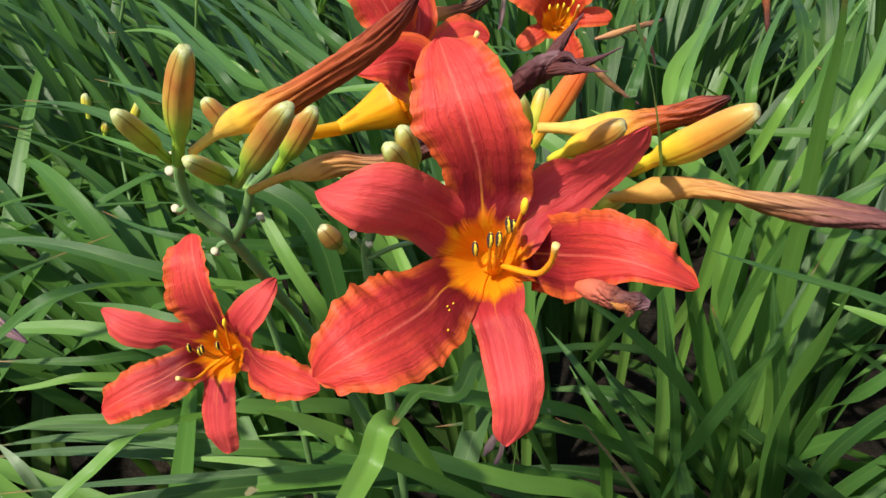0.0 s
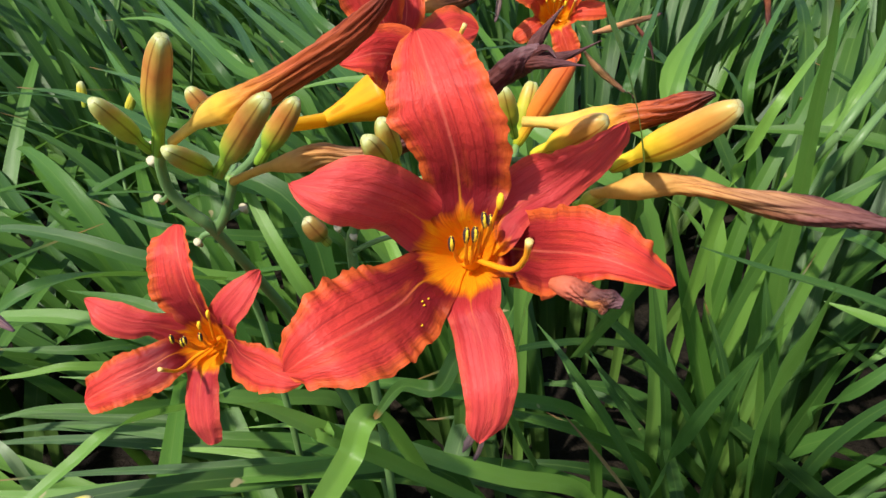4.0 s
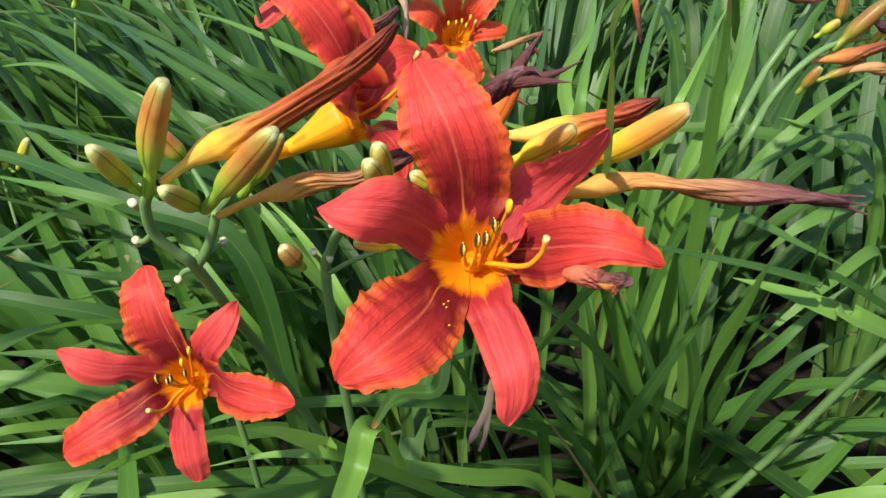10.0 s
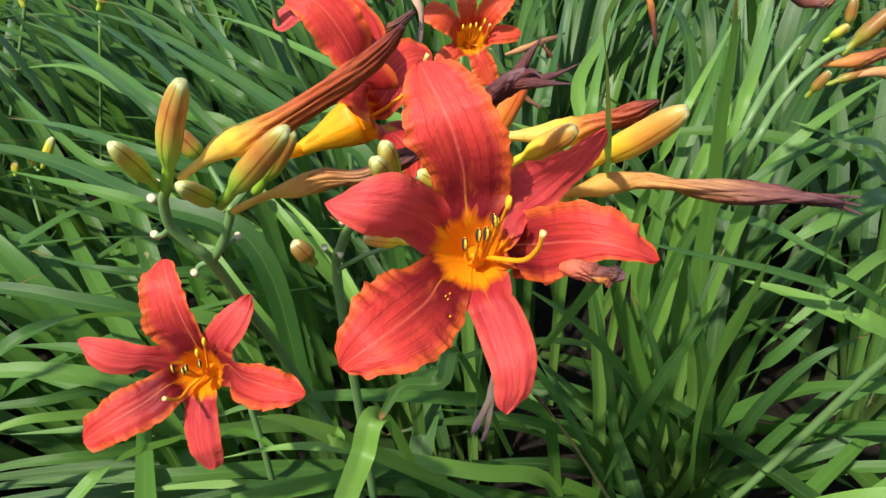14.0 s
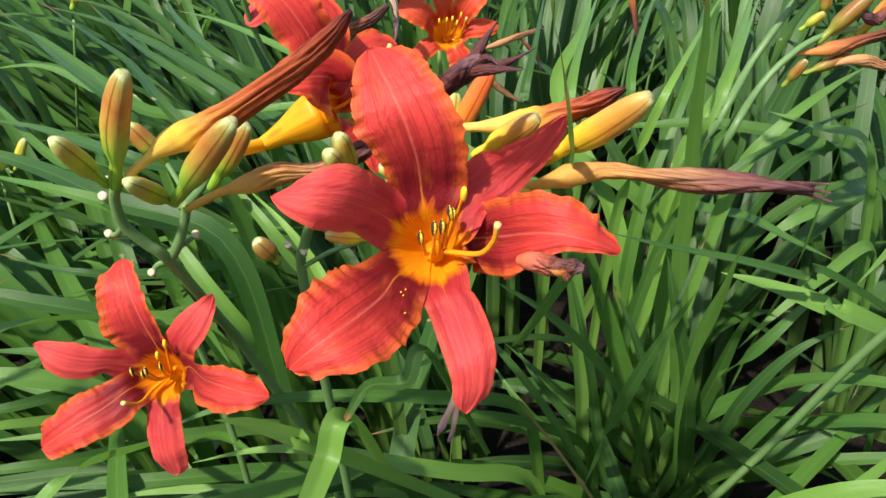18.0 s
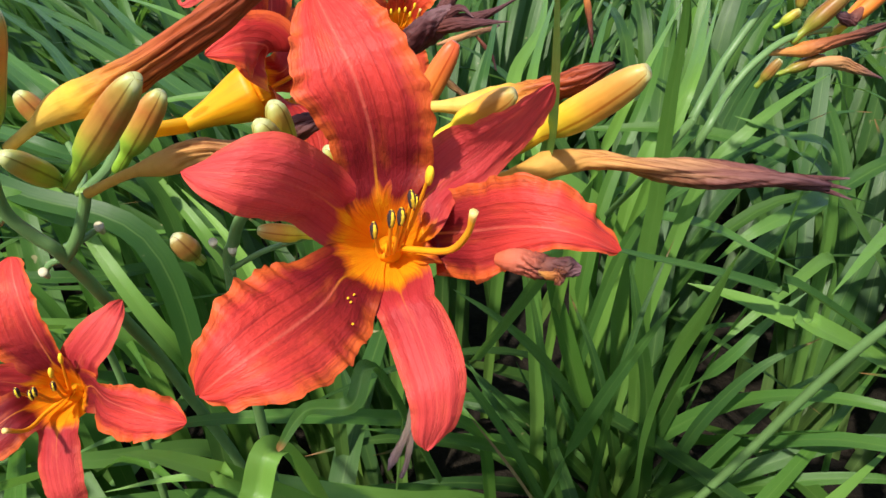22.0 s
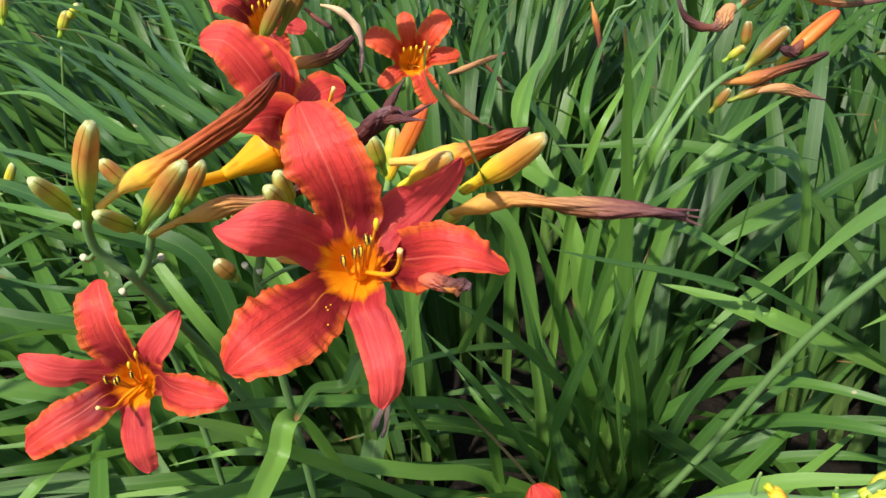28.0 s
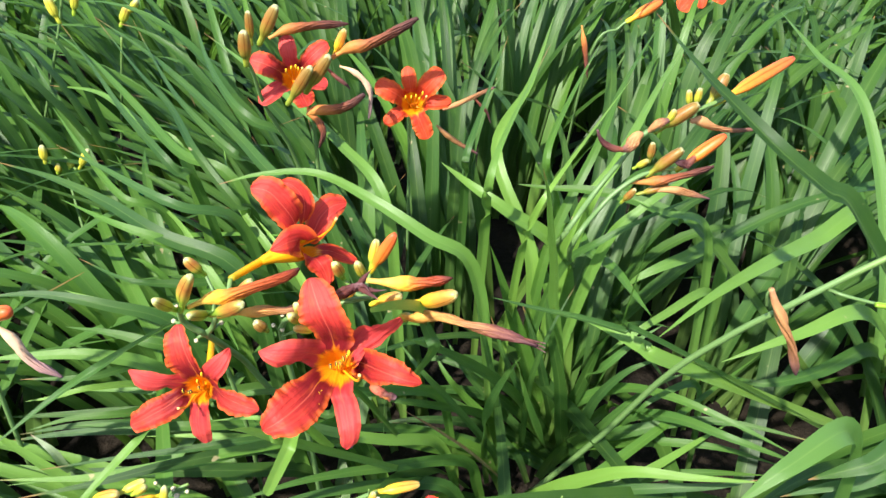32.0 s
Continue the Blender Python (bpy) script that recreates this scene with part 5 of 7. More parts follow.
leaf(front, [(0.2160, 0.4711, 0.0200), (0.1990, 0.4653, 0.0372), (0.1734, 0.4565, 0.0600), (0.1096, 0.4347, 0.1100), (0.0466, 0.4299, 0.1400), (-0.0218, 0.4415, 0.1400)], 0.022, 0.2, 0.0, LEAF)
leaf(front, [(0.2205, 0.5800, 0.0200), (0.2043, 0.5722, 0.0372), (0.1800, 0.5605, 0.0600), (0.1211, 0.5322, 0.1100), (0.0595, 0.5126, 0.1400), (-0.0073, 0.5039, 0.1400)], 0.023, 0.2, 0.0, LEAF_SHADED)
leaf(front, [(-0.1606, 0.4039, 0.2500), (-0.1606, 0.2900, 0.3392), (-0.1809, 0.2650, 0.3344), (-0.2052, 0.2400, 0.3210), (-0.2315, 0.2100, 0.3063)], 0.012, 0.2, 0.0, LEAF_SUNLIT, 0.2, hint=(-0.4, -0.45, 0.8))
leaf(front, [(-0.1662, 0.4903, 0.3000), (-0.1701, 0.2950, 0.4270), (-0.2155, 0.2750, 0.4072), (-0.2671, 0.2500, 0.3772)], 0.0115, 0.4)
leaf(front, [(0.2191, 0.4027, 0.0500), (0.1480, 0.3478, 0.2000), (0.1000, 0.3000, 0.3024), (0.0611, 0.2600, 0.3821)], 0.006, 0.5, 0.3, LEAF_DRY)

# ---- blooms ----
# the large bloom and the buds round it
mid_stalk = thing("daylily_stalk", (-0.02, 0.36, 0.0), "daylily stalk with a large open red-orange bloom, buds and withered blooms", "flower", "daylily stalks")
MB = (0.0124, 0.1880, 0.5082)
MN = (-0.22, -0.80, 0.56)
stalk(mid_stalk, [(-0.02, 0.36, 0.0), (-0.025, 0.33, 0.25), (-0.0348, 0.2950, 0.4288), (-0.0315, 0.2800, 0.4656), (-0.0215, 0.2650, 0.4867), (0.0080, 0.2620, 0.4996), (0.0400, 0.2620, 0.5055)], 0.0038, 0.0024, n=30)
large_bloom = flower(mid_stalk, MB, MN, (-0.005, 0.262, 0.495), [
    ([(0.0114, 0.1940, 0.5254), (0.0102, 0.1910, 0.5357), (0.0080, 0.1890, 0.5450), (0.0052, 0.1900, 0.5543), (0.0020, 0.1970, 0.5614), (-0.0014, 0.2080, 0.5685)], [(60, 90), (66, 95), (78, 104), (95, 90), (68, 82), (34, 48)], True, 0.0011, 0.05),
    ([(0.0002, 0.1780, 0.5039), (-0.0045, 0.1680, 0.5042), (-0.0124, 0.1560, 0.5059), (-0.0204, 0.1470, 0.5065), (-0.0272, 0.1450, 0.5029), (-0.0333, 0.1480, 0.4959)], [(72, 60), (85, 92), (92, 104), (80, 86), (50, 60), (34, 38)], True, 0.0011, -0.08),
    ([(0.0275, 0.1920, 0.5078), (0.0349, 0.1810, 0.5134), (0.0419, 0.1700, 0.5194), (0.0492, 0.1630, 0.5217), (0.0574, 0.1600, 0.5201), (0.0671, 0.1620, 0.5146)], [(68, 70), (75, 84), (80, 58), (70, 30), (50, 20), (28, 14)], True, 0.0012, -0.04),
    ([(-0.0031, 0.1870, 0.5225), (-0.0084, 0.1800, 0.5284), (-0.0141, 0.1750, 0.5330), (-0.0213, 0.1730, 0.5356), (-0.0281, 0.1750, 0.5358), (-0.0342, 0.1790, 0.5347)], [(58, 58), (66, 62), (68, 64), (58, 52), (38, 34), (18, 16)], False, 0.0002, -0.35),
    ([(0.0275, 0.1920, 0.5218), (0.0350, 0.1950, 0.5258), (0.0422, 0.1960, 0.5308), (0.0482, 0.1930, 0.5378), (0.0523, 0.1900, 0.5441), (0.0551, 0.1870, 0.5500)], [(60, 40), (68, 50), (64, 56), (50, 48), (30, 34), (11, 13)], False, 0.0004, 0.05, (0.30, -0.95, 0.05)),
    ([(0.0150, 0.1710, 0.5002), (0.0172, 0.1650, 0.4958), (0.0186, 0.1580, 0.4915), (0.0195, 0.1520, 0.4866), (0.0194, 0.1500, 0.4783), (0.0174, 0.1510, 0.4689)], [(46, 46), (52, 50), (52, 50), (46, 46), (38, 36), (28, 26)], False, 0.0004, -0.35)],
    [((0.0092, 0.1820, 0.5151), 0.004, False), ((0.0133, 0.1800, 0.5190), 0.006, False), ((0.0156, 0.1790, 0.5199), 0.006, False), ((0.0180, 0.1780, 0.5249), 0.007, False), ((0.0202, 0.1840, 0.5210), 0.007, False), ((0.0218, 0.1760, 0.5317), 0.006, True)],
    [(0.0196, 0.1800, 0.5097), (0.0253, 0.1680, 0.5153), (0.0276, 0.1610, 0.5230), (0.028, 0.158, 0.530)], unit_width=0.000163, label="large red-orange bloom with a golden throat and ruffled petals")
# specks of pollen fallen on one petal
grains = [p for p in large_bloom.children if p.name.startswith("petal")][1].data.vertices
for row, col in ((29, 10), (30, 9), (26, 9), (36, 6)):
    p = V(grains[row * 27 + col].co) + V((0.0002, -0.0005, 0.0004))
    part("pollen", sweep("pollen", [p - V((0.0003, 0, 0)), p, p + V((0.0002, 0.0001, 0.0003))], [0.00015, 0.0003, 0.0002], (0, 0, 0), 5, 6), ANTHER_GOLD, large_bloom)
bud(mid_stalk, (0.0670, 0.2450, 0.5109), (0.094, 0.212, 0.546), 0.0066, BUD_YELLOW, seed=1, label="plump golden-yellow bud", bend=-0.01)
bud(mid_stalk, (0.0375, 0.2380, 0.5183), (0.058, 0.224, 0.537), 0.0055, BUD_YELLOW, seed=2, label="yellow bud with a pale green tip")
withered(mid_stalk, [(0.0359, 0.2620, 0.5214), (0.0623, 0.2520, 0.5252), (0.0798, 0.2430, 0.5325), (0.095, 0.235, 0.542)], 0.0062, WILT_RED, 3, "yellow bloom shrivelled to dark red at the end", twist=0.3)
withered(mid_stalk, [(0.0606, 0.2450, 0.4998), (0.0666, 0.2350, 0.5064), (0.0781, 0.2320, 0.5102), (0.0907, 0.2260, 0.5129), (0.1095, 0.2160, 0.5120), (0.1319, 0.2030, 0.5140), (0.149, 0.190, 0.515)], 0.0050, WILT, 4, "long twisted tan bloom drying to purple", (0.34, 0.34, 0.6, 1.0, 0.85, 0.55, 0.62, 0.7, 0.7, 0.66, 0.6, 0.25), 3.2)
bud(mid_stalk, (0.0558, 0.2480, 0.4938), (0.0662, 0.2420, 0.5024), 0.0042, BUD_GREEN, seed=40)
withered(mid_stalk, [(0.012, 0.236, 0.527), (0.017, 0.217, 0.5465), (0.026, 0.209, 0.5575), (0.033, 0.203, 0.5645)], 0.0036, WILT_DARK, 5, "blackened withered bloom", (0.5, 0.8, 1.0, 1.05, 1.0, 0.8, 0.4), 1.2)
for a, b, s in (((0.0465, 0.190, 0.5705), 0.0017, 6), ((0.0425, 0.1865, 0.5650), 0.0016, 7), ((0.0385, 0.206, 0.5755), 0.0018, 8), ((0.0365, 0.197, 0.5640), 0.0014, 9)):
    m = V((0.030, 0.206, 0.5605)) * 0.45 + V(a) * 0.55 + V((0, 0, 0.0015 * (s - 7)))
    withered(mid_stalk, [(0.022, 0.213, 0.552), (0.028, 0.208, 0.559), m, a], b, WILT_DARK, s, "", (0.9, 1.0, 0.9, 1.0, 0.6, 0.3, 0.08), 0.9)
stalk(mid_stalk, [(0.0400, 0.2620, 0.5055), (0.014, 0.255, 0.510), (0.012, 0.236, 0.527)], 0.0018, 0.0016, "twig")
bud(mid_stalk, (0.035, 0.280, 0.508), (0.0285, 0.272, 0.531), 0.0044, BUD_GREEN, seed=9)
bud(mid_stalk, (0.018, 0.280, 0.510), (0.012, 0.270, 0.5325), 0.0050, BUD, seed=41)
bud(mid_stalk, (0.0174, 0.2560, 0.5106), (0.0265, 0.2500, 0.5257), 0.0044, BUD_YELLOW, seed=42)
bud(mid_stalk, (0.0395, 0.309, 0.494), (0.045, 0.3175, 0.519), 0.0052, BUD_GREEN, seed=10)
bud(mid_stalk, (0.0385, 0.306, 0.494), (0.0588, 0.3016, 0.5348), 0.0058, BUD_ORANGE, seed=11, label="slender orange and green bud")
bud(mid_stalk, (-0.0107, 0.2260, 0.5157), (-0.0171, 0.2120, 0.5344), 0.0044, BUD_GREEN, seed=12)
bud(mid_stalk, (-0.0089, 0.2300, 0.5153), (-0.0130, 0.2200, 0.5372), 0.0044, BUD_GREEN, seed=13)
bud(mid_stalk, (-0.0448, 0.2880, 0.4525), (-0.0535, 0.2840, 0.4670), 0.0054, BUD_OLIVE, seed=14, label="small olive-brown bud")
bud(mid_stalk, (-0.0008, 0.2640, 0.4731), (-0.0216, 0.2620, 0.4780), 0.0040, BUD_YELLOW, seed=15)
bud(mid_stalk, (0.0154, 0.2620, 0.4991), (0.0033, 0.2580, 0.5093), 0.0042, BUD_GREEN, seed=16)
knob(mid_stalk, (-0.0394, 0.2830, 0.4634), 0.0022)
knob(mid_stalk, (-0.0323, 0.2800, 0.4609), 0.0022)
knob(mid_stalk, (-0.0304, 0.2760, 0.4798), 0.0020)
stalk(mid_stalk, [(-0.0333, 0.2870, 0.4465), (-0.0367, 0.2870, 0.4562), (-0.0395, 0.2850, 0.4618)], 0.0016, 0.0013, "twig")
stalk(mid_stalk, [(0.0400, 0.2620, 0.5055), (0.034, 0.285, 0.488), (0.0385, 0.306, 0.494)], 0.0022, 0.0022, "twig")
stalk(mid_stalk, [(0.0400, 0.2620, 0.5055), (0.028, 0.275, 0.498), (0.020, 0.279, 0.508)], 0.0020, 0.0020, "twig")
stalk(mid_stalk, [(-0.0331, 0.2850, 0.4508), (-0.0195, 0.2750, 0.4629), (-0.0020, 0.2650, 0.4727)], 0.0016, 0.0013, "twig")
withered(mid_stalk, [(0.0350, 0.1600, 0.5165), (0.0385, 0.1560, 0.5178), (0.0425, 0.1520, 0.5182), (0.0450, 0.1500, 0.5180)], 0.0030, WILT_SCRAP, 17, "curled dead scrap of a bloom, dark at its end", (0.5, 0.9, 1.05, 1.0, 0.8, 0.5), 0.5)
for k, (x, y, z) in enumerate(((0.0500, 0.1470, 0.5192), (0.0480, 0.1480, 0.5215), (0.0470, 0.1490, 0.5165))):
    withered(mid_stalk, [(0.0425, 0.1515, 0.5183), (0.0455, 0.1492, 0.5186 + 0.0012 * (1 - k)), (x, y, z)], 0.0019, WILT_BROWN if k else WILT_DARK, 18 + 40 * k, "", (1.0, 1.1, 0.8, 1.0, 0.5), 0.7)
withered(mid_stalk, [(0.0246, 0.2000, 0.4468), (0.0225, 0.1970, 0.4369), (0.0175, 0.1950, 0.4263), (0.0150, 0.1950, 0.4200)], 0.0016, WILT_PALE, 19, "thin grey shreds of a dead bloom", (0.6, 1.0, 0.6, 0.9, 0.3), 0.8)
withered(mid_stalk, [(0.0246, 0.2000, 0.4454), (0.0230, 0.1970, 0.4339), (0.0212, 0.1950, 0.4225), (0.0195, 0.1950, 0.4165)], 0.0012, WILT_PALE, 20, "", (0.6, 1.0, 0.6, 0.8), 0.8)
for k in range(3):
    withered(mid_stalk, [(0.139, 0.198, 0.5148), (0.147, 0.192 + 0.001 * k, 0.5150 + 0.0012 * (k - 1)), (0.1545, 0.1865 + 0.0015 * k, 0.5148 + 0.0028 * (k - 1))], 0.0013, WILT_DARK, 90 + k, "", (1.0, 1.0, 0.7, 0.4, 0.15), 0.6)

# the smaller bloom
small_stalk = thing("daylily_stalk", (-0.10, 0.42, 0.0), "daylily stalk with one open red bloom with a golden throat", "flower", "daylily stalks")
SB = (-0.1045, 0.2770, 0.4028)
SN = (-0.22, -0.84, 0.48)
stalk(small_stalk, [(-0.10, 0.42, 0.0), (-0.10, 0.40, 0.2), (-0.110, 0.392, 0.32), (-0.113, 0.377, 0.368)], 0.0036, 0.0026)
flower(small_stalk, SB, SN, (-0.112, 0.372, 0.373), [
    ([(-0.1062, 0.2790, 0.4230), (-0.1088, 0.2790, 0.4324), (-0.1116, 0.2820, 0.4427), (-0.1144, 0.2890, 0.4505), (-0.1174, 0.3000, 0.4550)], [(70, 20), (78, 24), (65, 24), (52, 20), (32, 18)], True, 0.0012, 0.05),
    ([(-0.1197, 0.2700, 0.4020), (-0.1289, 0.2640, 0.3986), (-0.1386, 0.2600, 0.3953), (-0.1493, 0.2580, 0.3903), (-0.1610, 0.2620, 0.3804)], [(40, 30), (46, 40), (42, 46), (36, 36), (30, 30)], True, 0.0012, -0.08),
    ([(-0.0893, 0.2680, 0.4125), (-0.0834, 0.2600, 0.4111), (-0.0729, 0.2520, 0.4112), (-0.0625, 0.2460, 0.4106), (-0.0533, 0.2450, 0.4082)], [(22, 45), (26, 52), (38, 50), (34, 28), (18, 14)], True, 0.0012, 0.0),
    ([(-0.1263, 0.2740, 0.4157), (-0.1347, 0.2710, 0.4183), (-0.1423, 0.2700, 0.4219), (-0.1499, 0.2720, 0.4257), (-0.1571, 0.2780, 0.4272)], [(22, 22), (30, 30), (33, 32), (26, 22), (12, 10)], False, 0.0003, -0.3),
    ([(-0.0927, 0.2740, 0.4227), (-0.0871, 0.2730, 0.4303), (-0.0828, 0.2740, 0.4358), (-0.0789, 0.2770, 0.4399), (-0.0764, 0.2840, 0.4408)], [(34, 30), (32, 30), (26, 26), (16, 18), (7, 8)], False, 0.0002, -0.1),
    ([(-0.1060, 0.2680, 0.3911), (-0.1069, 0.2630, 0.3841), (-0.1066, 0.2590, 0.3772), (-0.1061, 0.2570, 0.3683), (-0.1056, 0.2600, 0.3549)], [(30, 30), (33, 33), (34, 34), (32, 32), (25, 25)], False, 0.0002, -0.3)],
    [((-0.1126, 0.2600, 0.4193), 0.004, False), ((-0.1084, 0.2600, 0.4174), 0.004, False), ((-0.1061, 0.2580, 0.4202), 0.004, False), ((-0.1014, 0.2640, 0.4175), 0.004, False), ((-0.1025, 0.2680, 0.4208), 0.004, True), ((-0.0996, 0.2730, 0.4235), 0.003, True)],
    [(-0.1101, 0.2730, 0.3979), (-0.1120, 0.2580, 0.4030), (-0.1164, 0.2500, 0.4103)], scale=0.98, unit_width=0.000265, label="smaller red bloom with a golden throat")

# the stalk with upright buds and the bloom seen from its side
bud_stalk = thing("daylily_stalk", (-0.02, 0.40, 0.0), "branched daylily stalk with upright buds and a bloom in profile", "flower", "daylily stalks")
FORK = (-0.0893, 0.2720, 0.4671)
stalk(bud_stalk, [(-0.02, 0.40, 0.0), (-0.035, 0.37, 0.22), (-0.0693, 0.3350, 0.3598), (-0.0817, 0.3080, 0.4152), FORK, (-0.0955, 0.2660, 0.4792), (-0.1011, 0.2620, 0.4905), (-0.1002, 0.2560, 0.5052), (-0.0955, 0.2500, 0.5141)], 0.0040, 0.0026, n=34)
stalk(bud_stalk, [FORK, (-0.0830, 0.2680, 0.4772), (-0.0784, 0.2650, 0.4880), (-0.0755, 0.2620, 0.4966)], 0.0030, 0.0026)
stalk(bud_stalk, [FORK, (-0.0944, 0.2720, 0.4655), (-0.0974, 0.2720, 0.4617)], 0.0018, 0.0014, "twig")
stalk(bud_stalk, [(-0.0882, 0.2700, 0.4724), (-0.0816, 0.2700, 0.4753), (-0.0769, 0.2740, 0.4773)], 0.0018, 0.0014, "twig")
stalk(bud_stalk, [(-0.1014, 0.2630, 0.4893), (-0.1067, 0.2680, 0.4837), (-0.1116, 0.2750, 0.4805)], 0.0018, 0.0014, "twig")
for p, r in (((-0.1065, 0.2640, 0.5023), 0.0024), ((-0.1110, 0.2730, 0.4815), 0.0022), ((-0.0761, 0.2720, 0.4783), 0.0022), ((-0.0972, 0.2710, 0.4622), 0.0021), ((-0.0993, 0.2500, 0.5152), 0.0015)):
    knob(bud_stalk, p, r)
bud(bud_stalk, (-0.0962, 0.2460, 0.5135), (-0.079, 0.225, 0.561), 0.0056, BUD, seed=22, label="tall upright bud, green below and orange-tan above", bend=0.02)
bud(bud_stalk, (-0.0985, 0.2460, 0.5145), (-0.1065, 0.228, 0.5395), 0.0046, BUD_GREEN, seed=23)
bud(bud_stalk, (-0.0785, 0.2540, 0.5020), (-0.046, 0.210, 0.5475), 0.0058, BUD, seed=24, label="fat orange-tan bud with a green foot")
bud(bud_stalk, (-0.0783, 0.2580, 0.4996), (-0.0877, 0.2320, 0.5212), 0.0046, BUD_GREEN, seed=25)
bud(bud_stalk, (-0.0650, 0.2620, 0.5029), (-0.0467, 0.2560, 0.5310), 0.0054, BUD, seed=26)
bud(bud_stalk, (-0.0895, 0.3050, 0.4995), (-0.1010, 0.3000, 0.5197), 0.0052, BUD, seed=27)
stalk(bud_stalk, [(-0.0895, 0.3050, 0.4995), (-0.0821, 0.2900, 0.4920), (-0.0796, 0.2680, 0.4933)], 0.0016, 0.0016, "twig")
withered(bud_stalk, [(-0.0895, 0.2440, 0.5190), (-0.0813, 0.2400, 0.5256), (-0.0705, 0.2350, 0.5335), (-0.0586, 0.2300, 0.5389), (-0.0438, 0.2250, 0.5475), (-0.0240, 0.2150, 0.5622), (-0.0131, 0.2070, 0.5728), (-0.0067, 0.2020, 0.5809)], 0.0048, WILT_RED, 28, "withered bloom, golden at the foot and dark red beyond", (0.36, 0.36, 0.42, 0.92, 1.15, 0.98, 0.82, 0.74, 0.68, 0.60, 0.42, 0.15), 0.35)
withered(bud_stalk, [(-0.0738, 0.2560, 0.4982), (-0.0593, 0.2490, 0.5070), (-0.0465, 0.2430, 0.5124), (-0.0353, 0.2380, 0.5174), (-0.0214, 0.2360, 0.5185), (-0.0084, 0.2340, 0.5243), (0.0021, 0.2320, 0.5286)], 0.0050, WILT, 29, "tan withered bloom", (0.34, 0.32, 0.36, 0.75, 0.9, 0.75, 0.5, 0.5, 0.7, 0.6, 0.3), 0.6)
TE, TB = (-0.0677, 0.2900, 0.5066), (-0.017, 0.322, 0.513)
flower(bud_stalk, TB, (0.90, 0.0, 0.42), TE, [
    ([(-0.0174, 0.3120, 0.5407), (-0.0258, 0.3100, 0.5598), (-0.0356, 0.3120, 0.5708), (-0.0478, 0.3160, 0.5712)], [(30, 32), (36, 36), (31, 33), (18, 20)], True, 0.001, 0.0, (0, -0.8, 0.6)),
    ([(-0.0122, 0.3220, 0.5353), (-0.0104, 0.3280, 0.5509), (-0.0175, 0.3320, 0.5620), (-0.0276, 0.3340, 0.5652)], [(20, 20), (24, 22), (20, 18), (10, 10)], False, 0.0005, 0.1, (0.3, -0.8, 0.5)),
    ([(-0.0073, 0.3260, 0.5188), (0.0008, 0.3360, 0.5298), (0.0105, 0.3440, 0.5351), (0.0219, 0.3510, 0.5330)], [(22, 24), (30, 30), (30, 28), (16, 16)], True, 0.001, 0.1, (-0.1, -0.85, 0.5)),
    ([(-0.0035, 0.3220, 0.5069), (0.0066, 0.3280, 0.5020), (0.0186, 0.3320, 0.4927), (0.0292, 0.3340, 0.4841)], [(16, 16), (18, 18), (16, 16), (8, 8)], False, 0.0005, -0.1, (0, -0.7, 0.7)),
    ([(-0.0047, 0.3080, 0.5105), (0.0009, 0.3020, 0.5069), (0.0040, 0.3000, 0.4987), (0.0048, 0.2980, 0.4894)], [(34, 34), (28, 26), (20, 18), (10, 10)], True, 0.001, -0.1, (0.1, -0.8, 0.6)),
    ([(-0.0132, 0.3000, 0.5336), (-0.0200, 0.2920, 0.5380), (-0.0272, 0.2870, 0.5377), (-0.0347, 0.2850, 0.5354)], [(38, 36), (32, 30), (18, 17), (6, 6)], False, 0.0004, -0.2, (-0.2, -0.9, 0.3))],
    [((-0.0113, 0.333, 0.538), 0.002, True), ((-0.0094, 0.3350, 0.5254), 0.003, True), ((-0.0063, 0.3380, 0.5249), 0.003, True), ((-0.0087, 0.3350, 0.5159), 0.003, True)],
    [(-0.0084, 0.3240, 0.5147), (0.0077, 0.3180, 0.5292), (0.0145, 0.311, 0.545)], (PETAL_SIDE, SEPAL_SIDE), deep=0.031, unit_width=0.00036, label="red bloom in profile with a golden tube")
stalk(bud_stalk, [(-0.0765, 0.2640, 0.4957), (-0.070, 0.275, 0.500), TE], 0.0022, 0.0026, "twig")

# ---- blooms further back ----
far_stalk = thing("daylily_stalk", (0.105, 0.76, 0.0), "daylily stalk with an open orange-red bloom and shrivelled blooms", "flower", "daylily stalks")
KB = (0.1049, 0.6900, 0.4629)
stalk(far_stalk, [(0.105, 0.76, 0.0), (0.105, 0.75, 0.25), (0.106, 0.745, 0.44)], 0.0035, 0.0025)
flower(far_stalk, KB, (-0.05, -0.85, 0.5), (0.106, 0.745, 0.44), [
    ((0.1407, 0.6850, 0.5096), 0.0265, 0.009, True, 0.001, 0.1),
    ((0.1234, 0.6720, 0.4226), 0.0245, 0.009, True, 0.001, -0.1),
    ((0.0581, 0.6800, 0.4952), 0.0255, 0.009, True, 0.001, 0.0),
    ((0.0974, 0.6900, 0.5131), 0.0195, 0.009, False, 0.0004, -0.2),
    ((0.1530, 0.6800, 0.4698), 0.019, 0.009, False, 0.0004, -0.2),
    ((0.0683, 0.6750, 0.4437), 0.019, 0.009, False, 0.0004, -0.2)],
    [((0.0951, 0.6750, 0.4791), 0.004, True), ((0.1018, 0.6720, 0.4804), 0.004, True), ((0.1075, 0.6740, 0.4809), 0.004, True), ((0.1119, 0.6750, 0.4766), 0.004, True), ((0.1159, 0.6750, 0.4840), 0.004, True)],
    [(0.1157, 0.6900, 0.4581), (0.1206, 0.6720, 0.4815)], (PETAL_FAR, PETAL_FAR), 1.1, "open orange-red bloom with a golden throat")
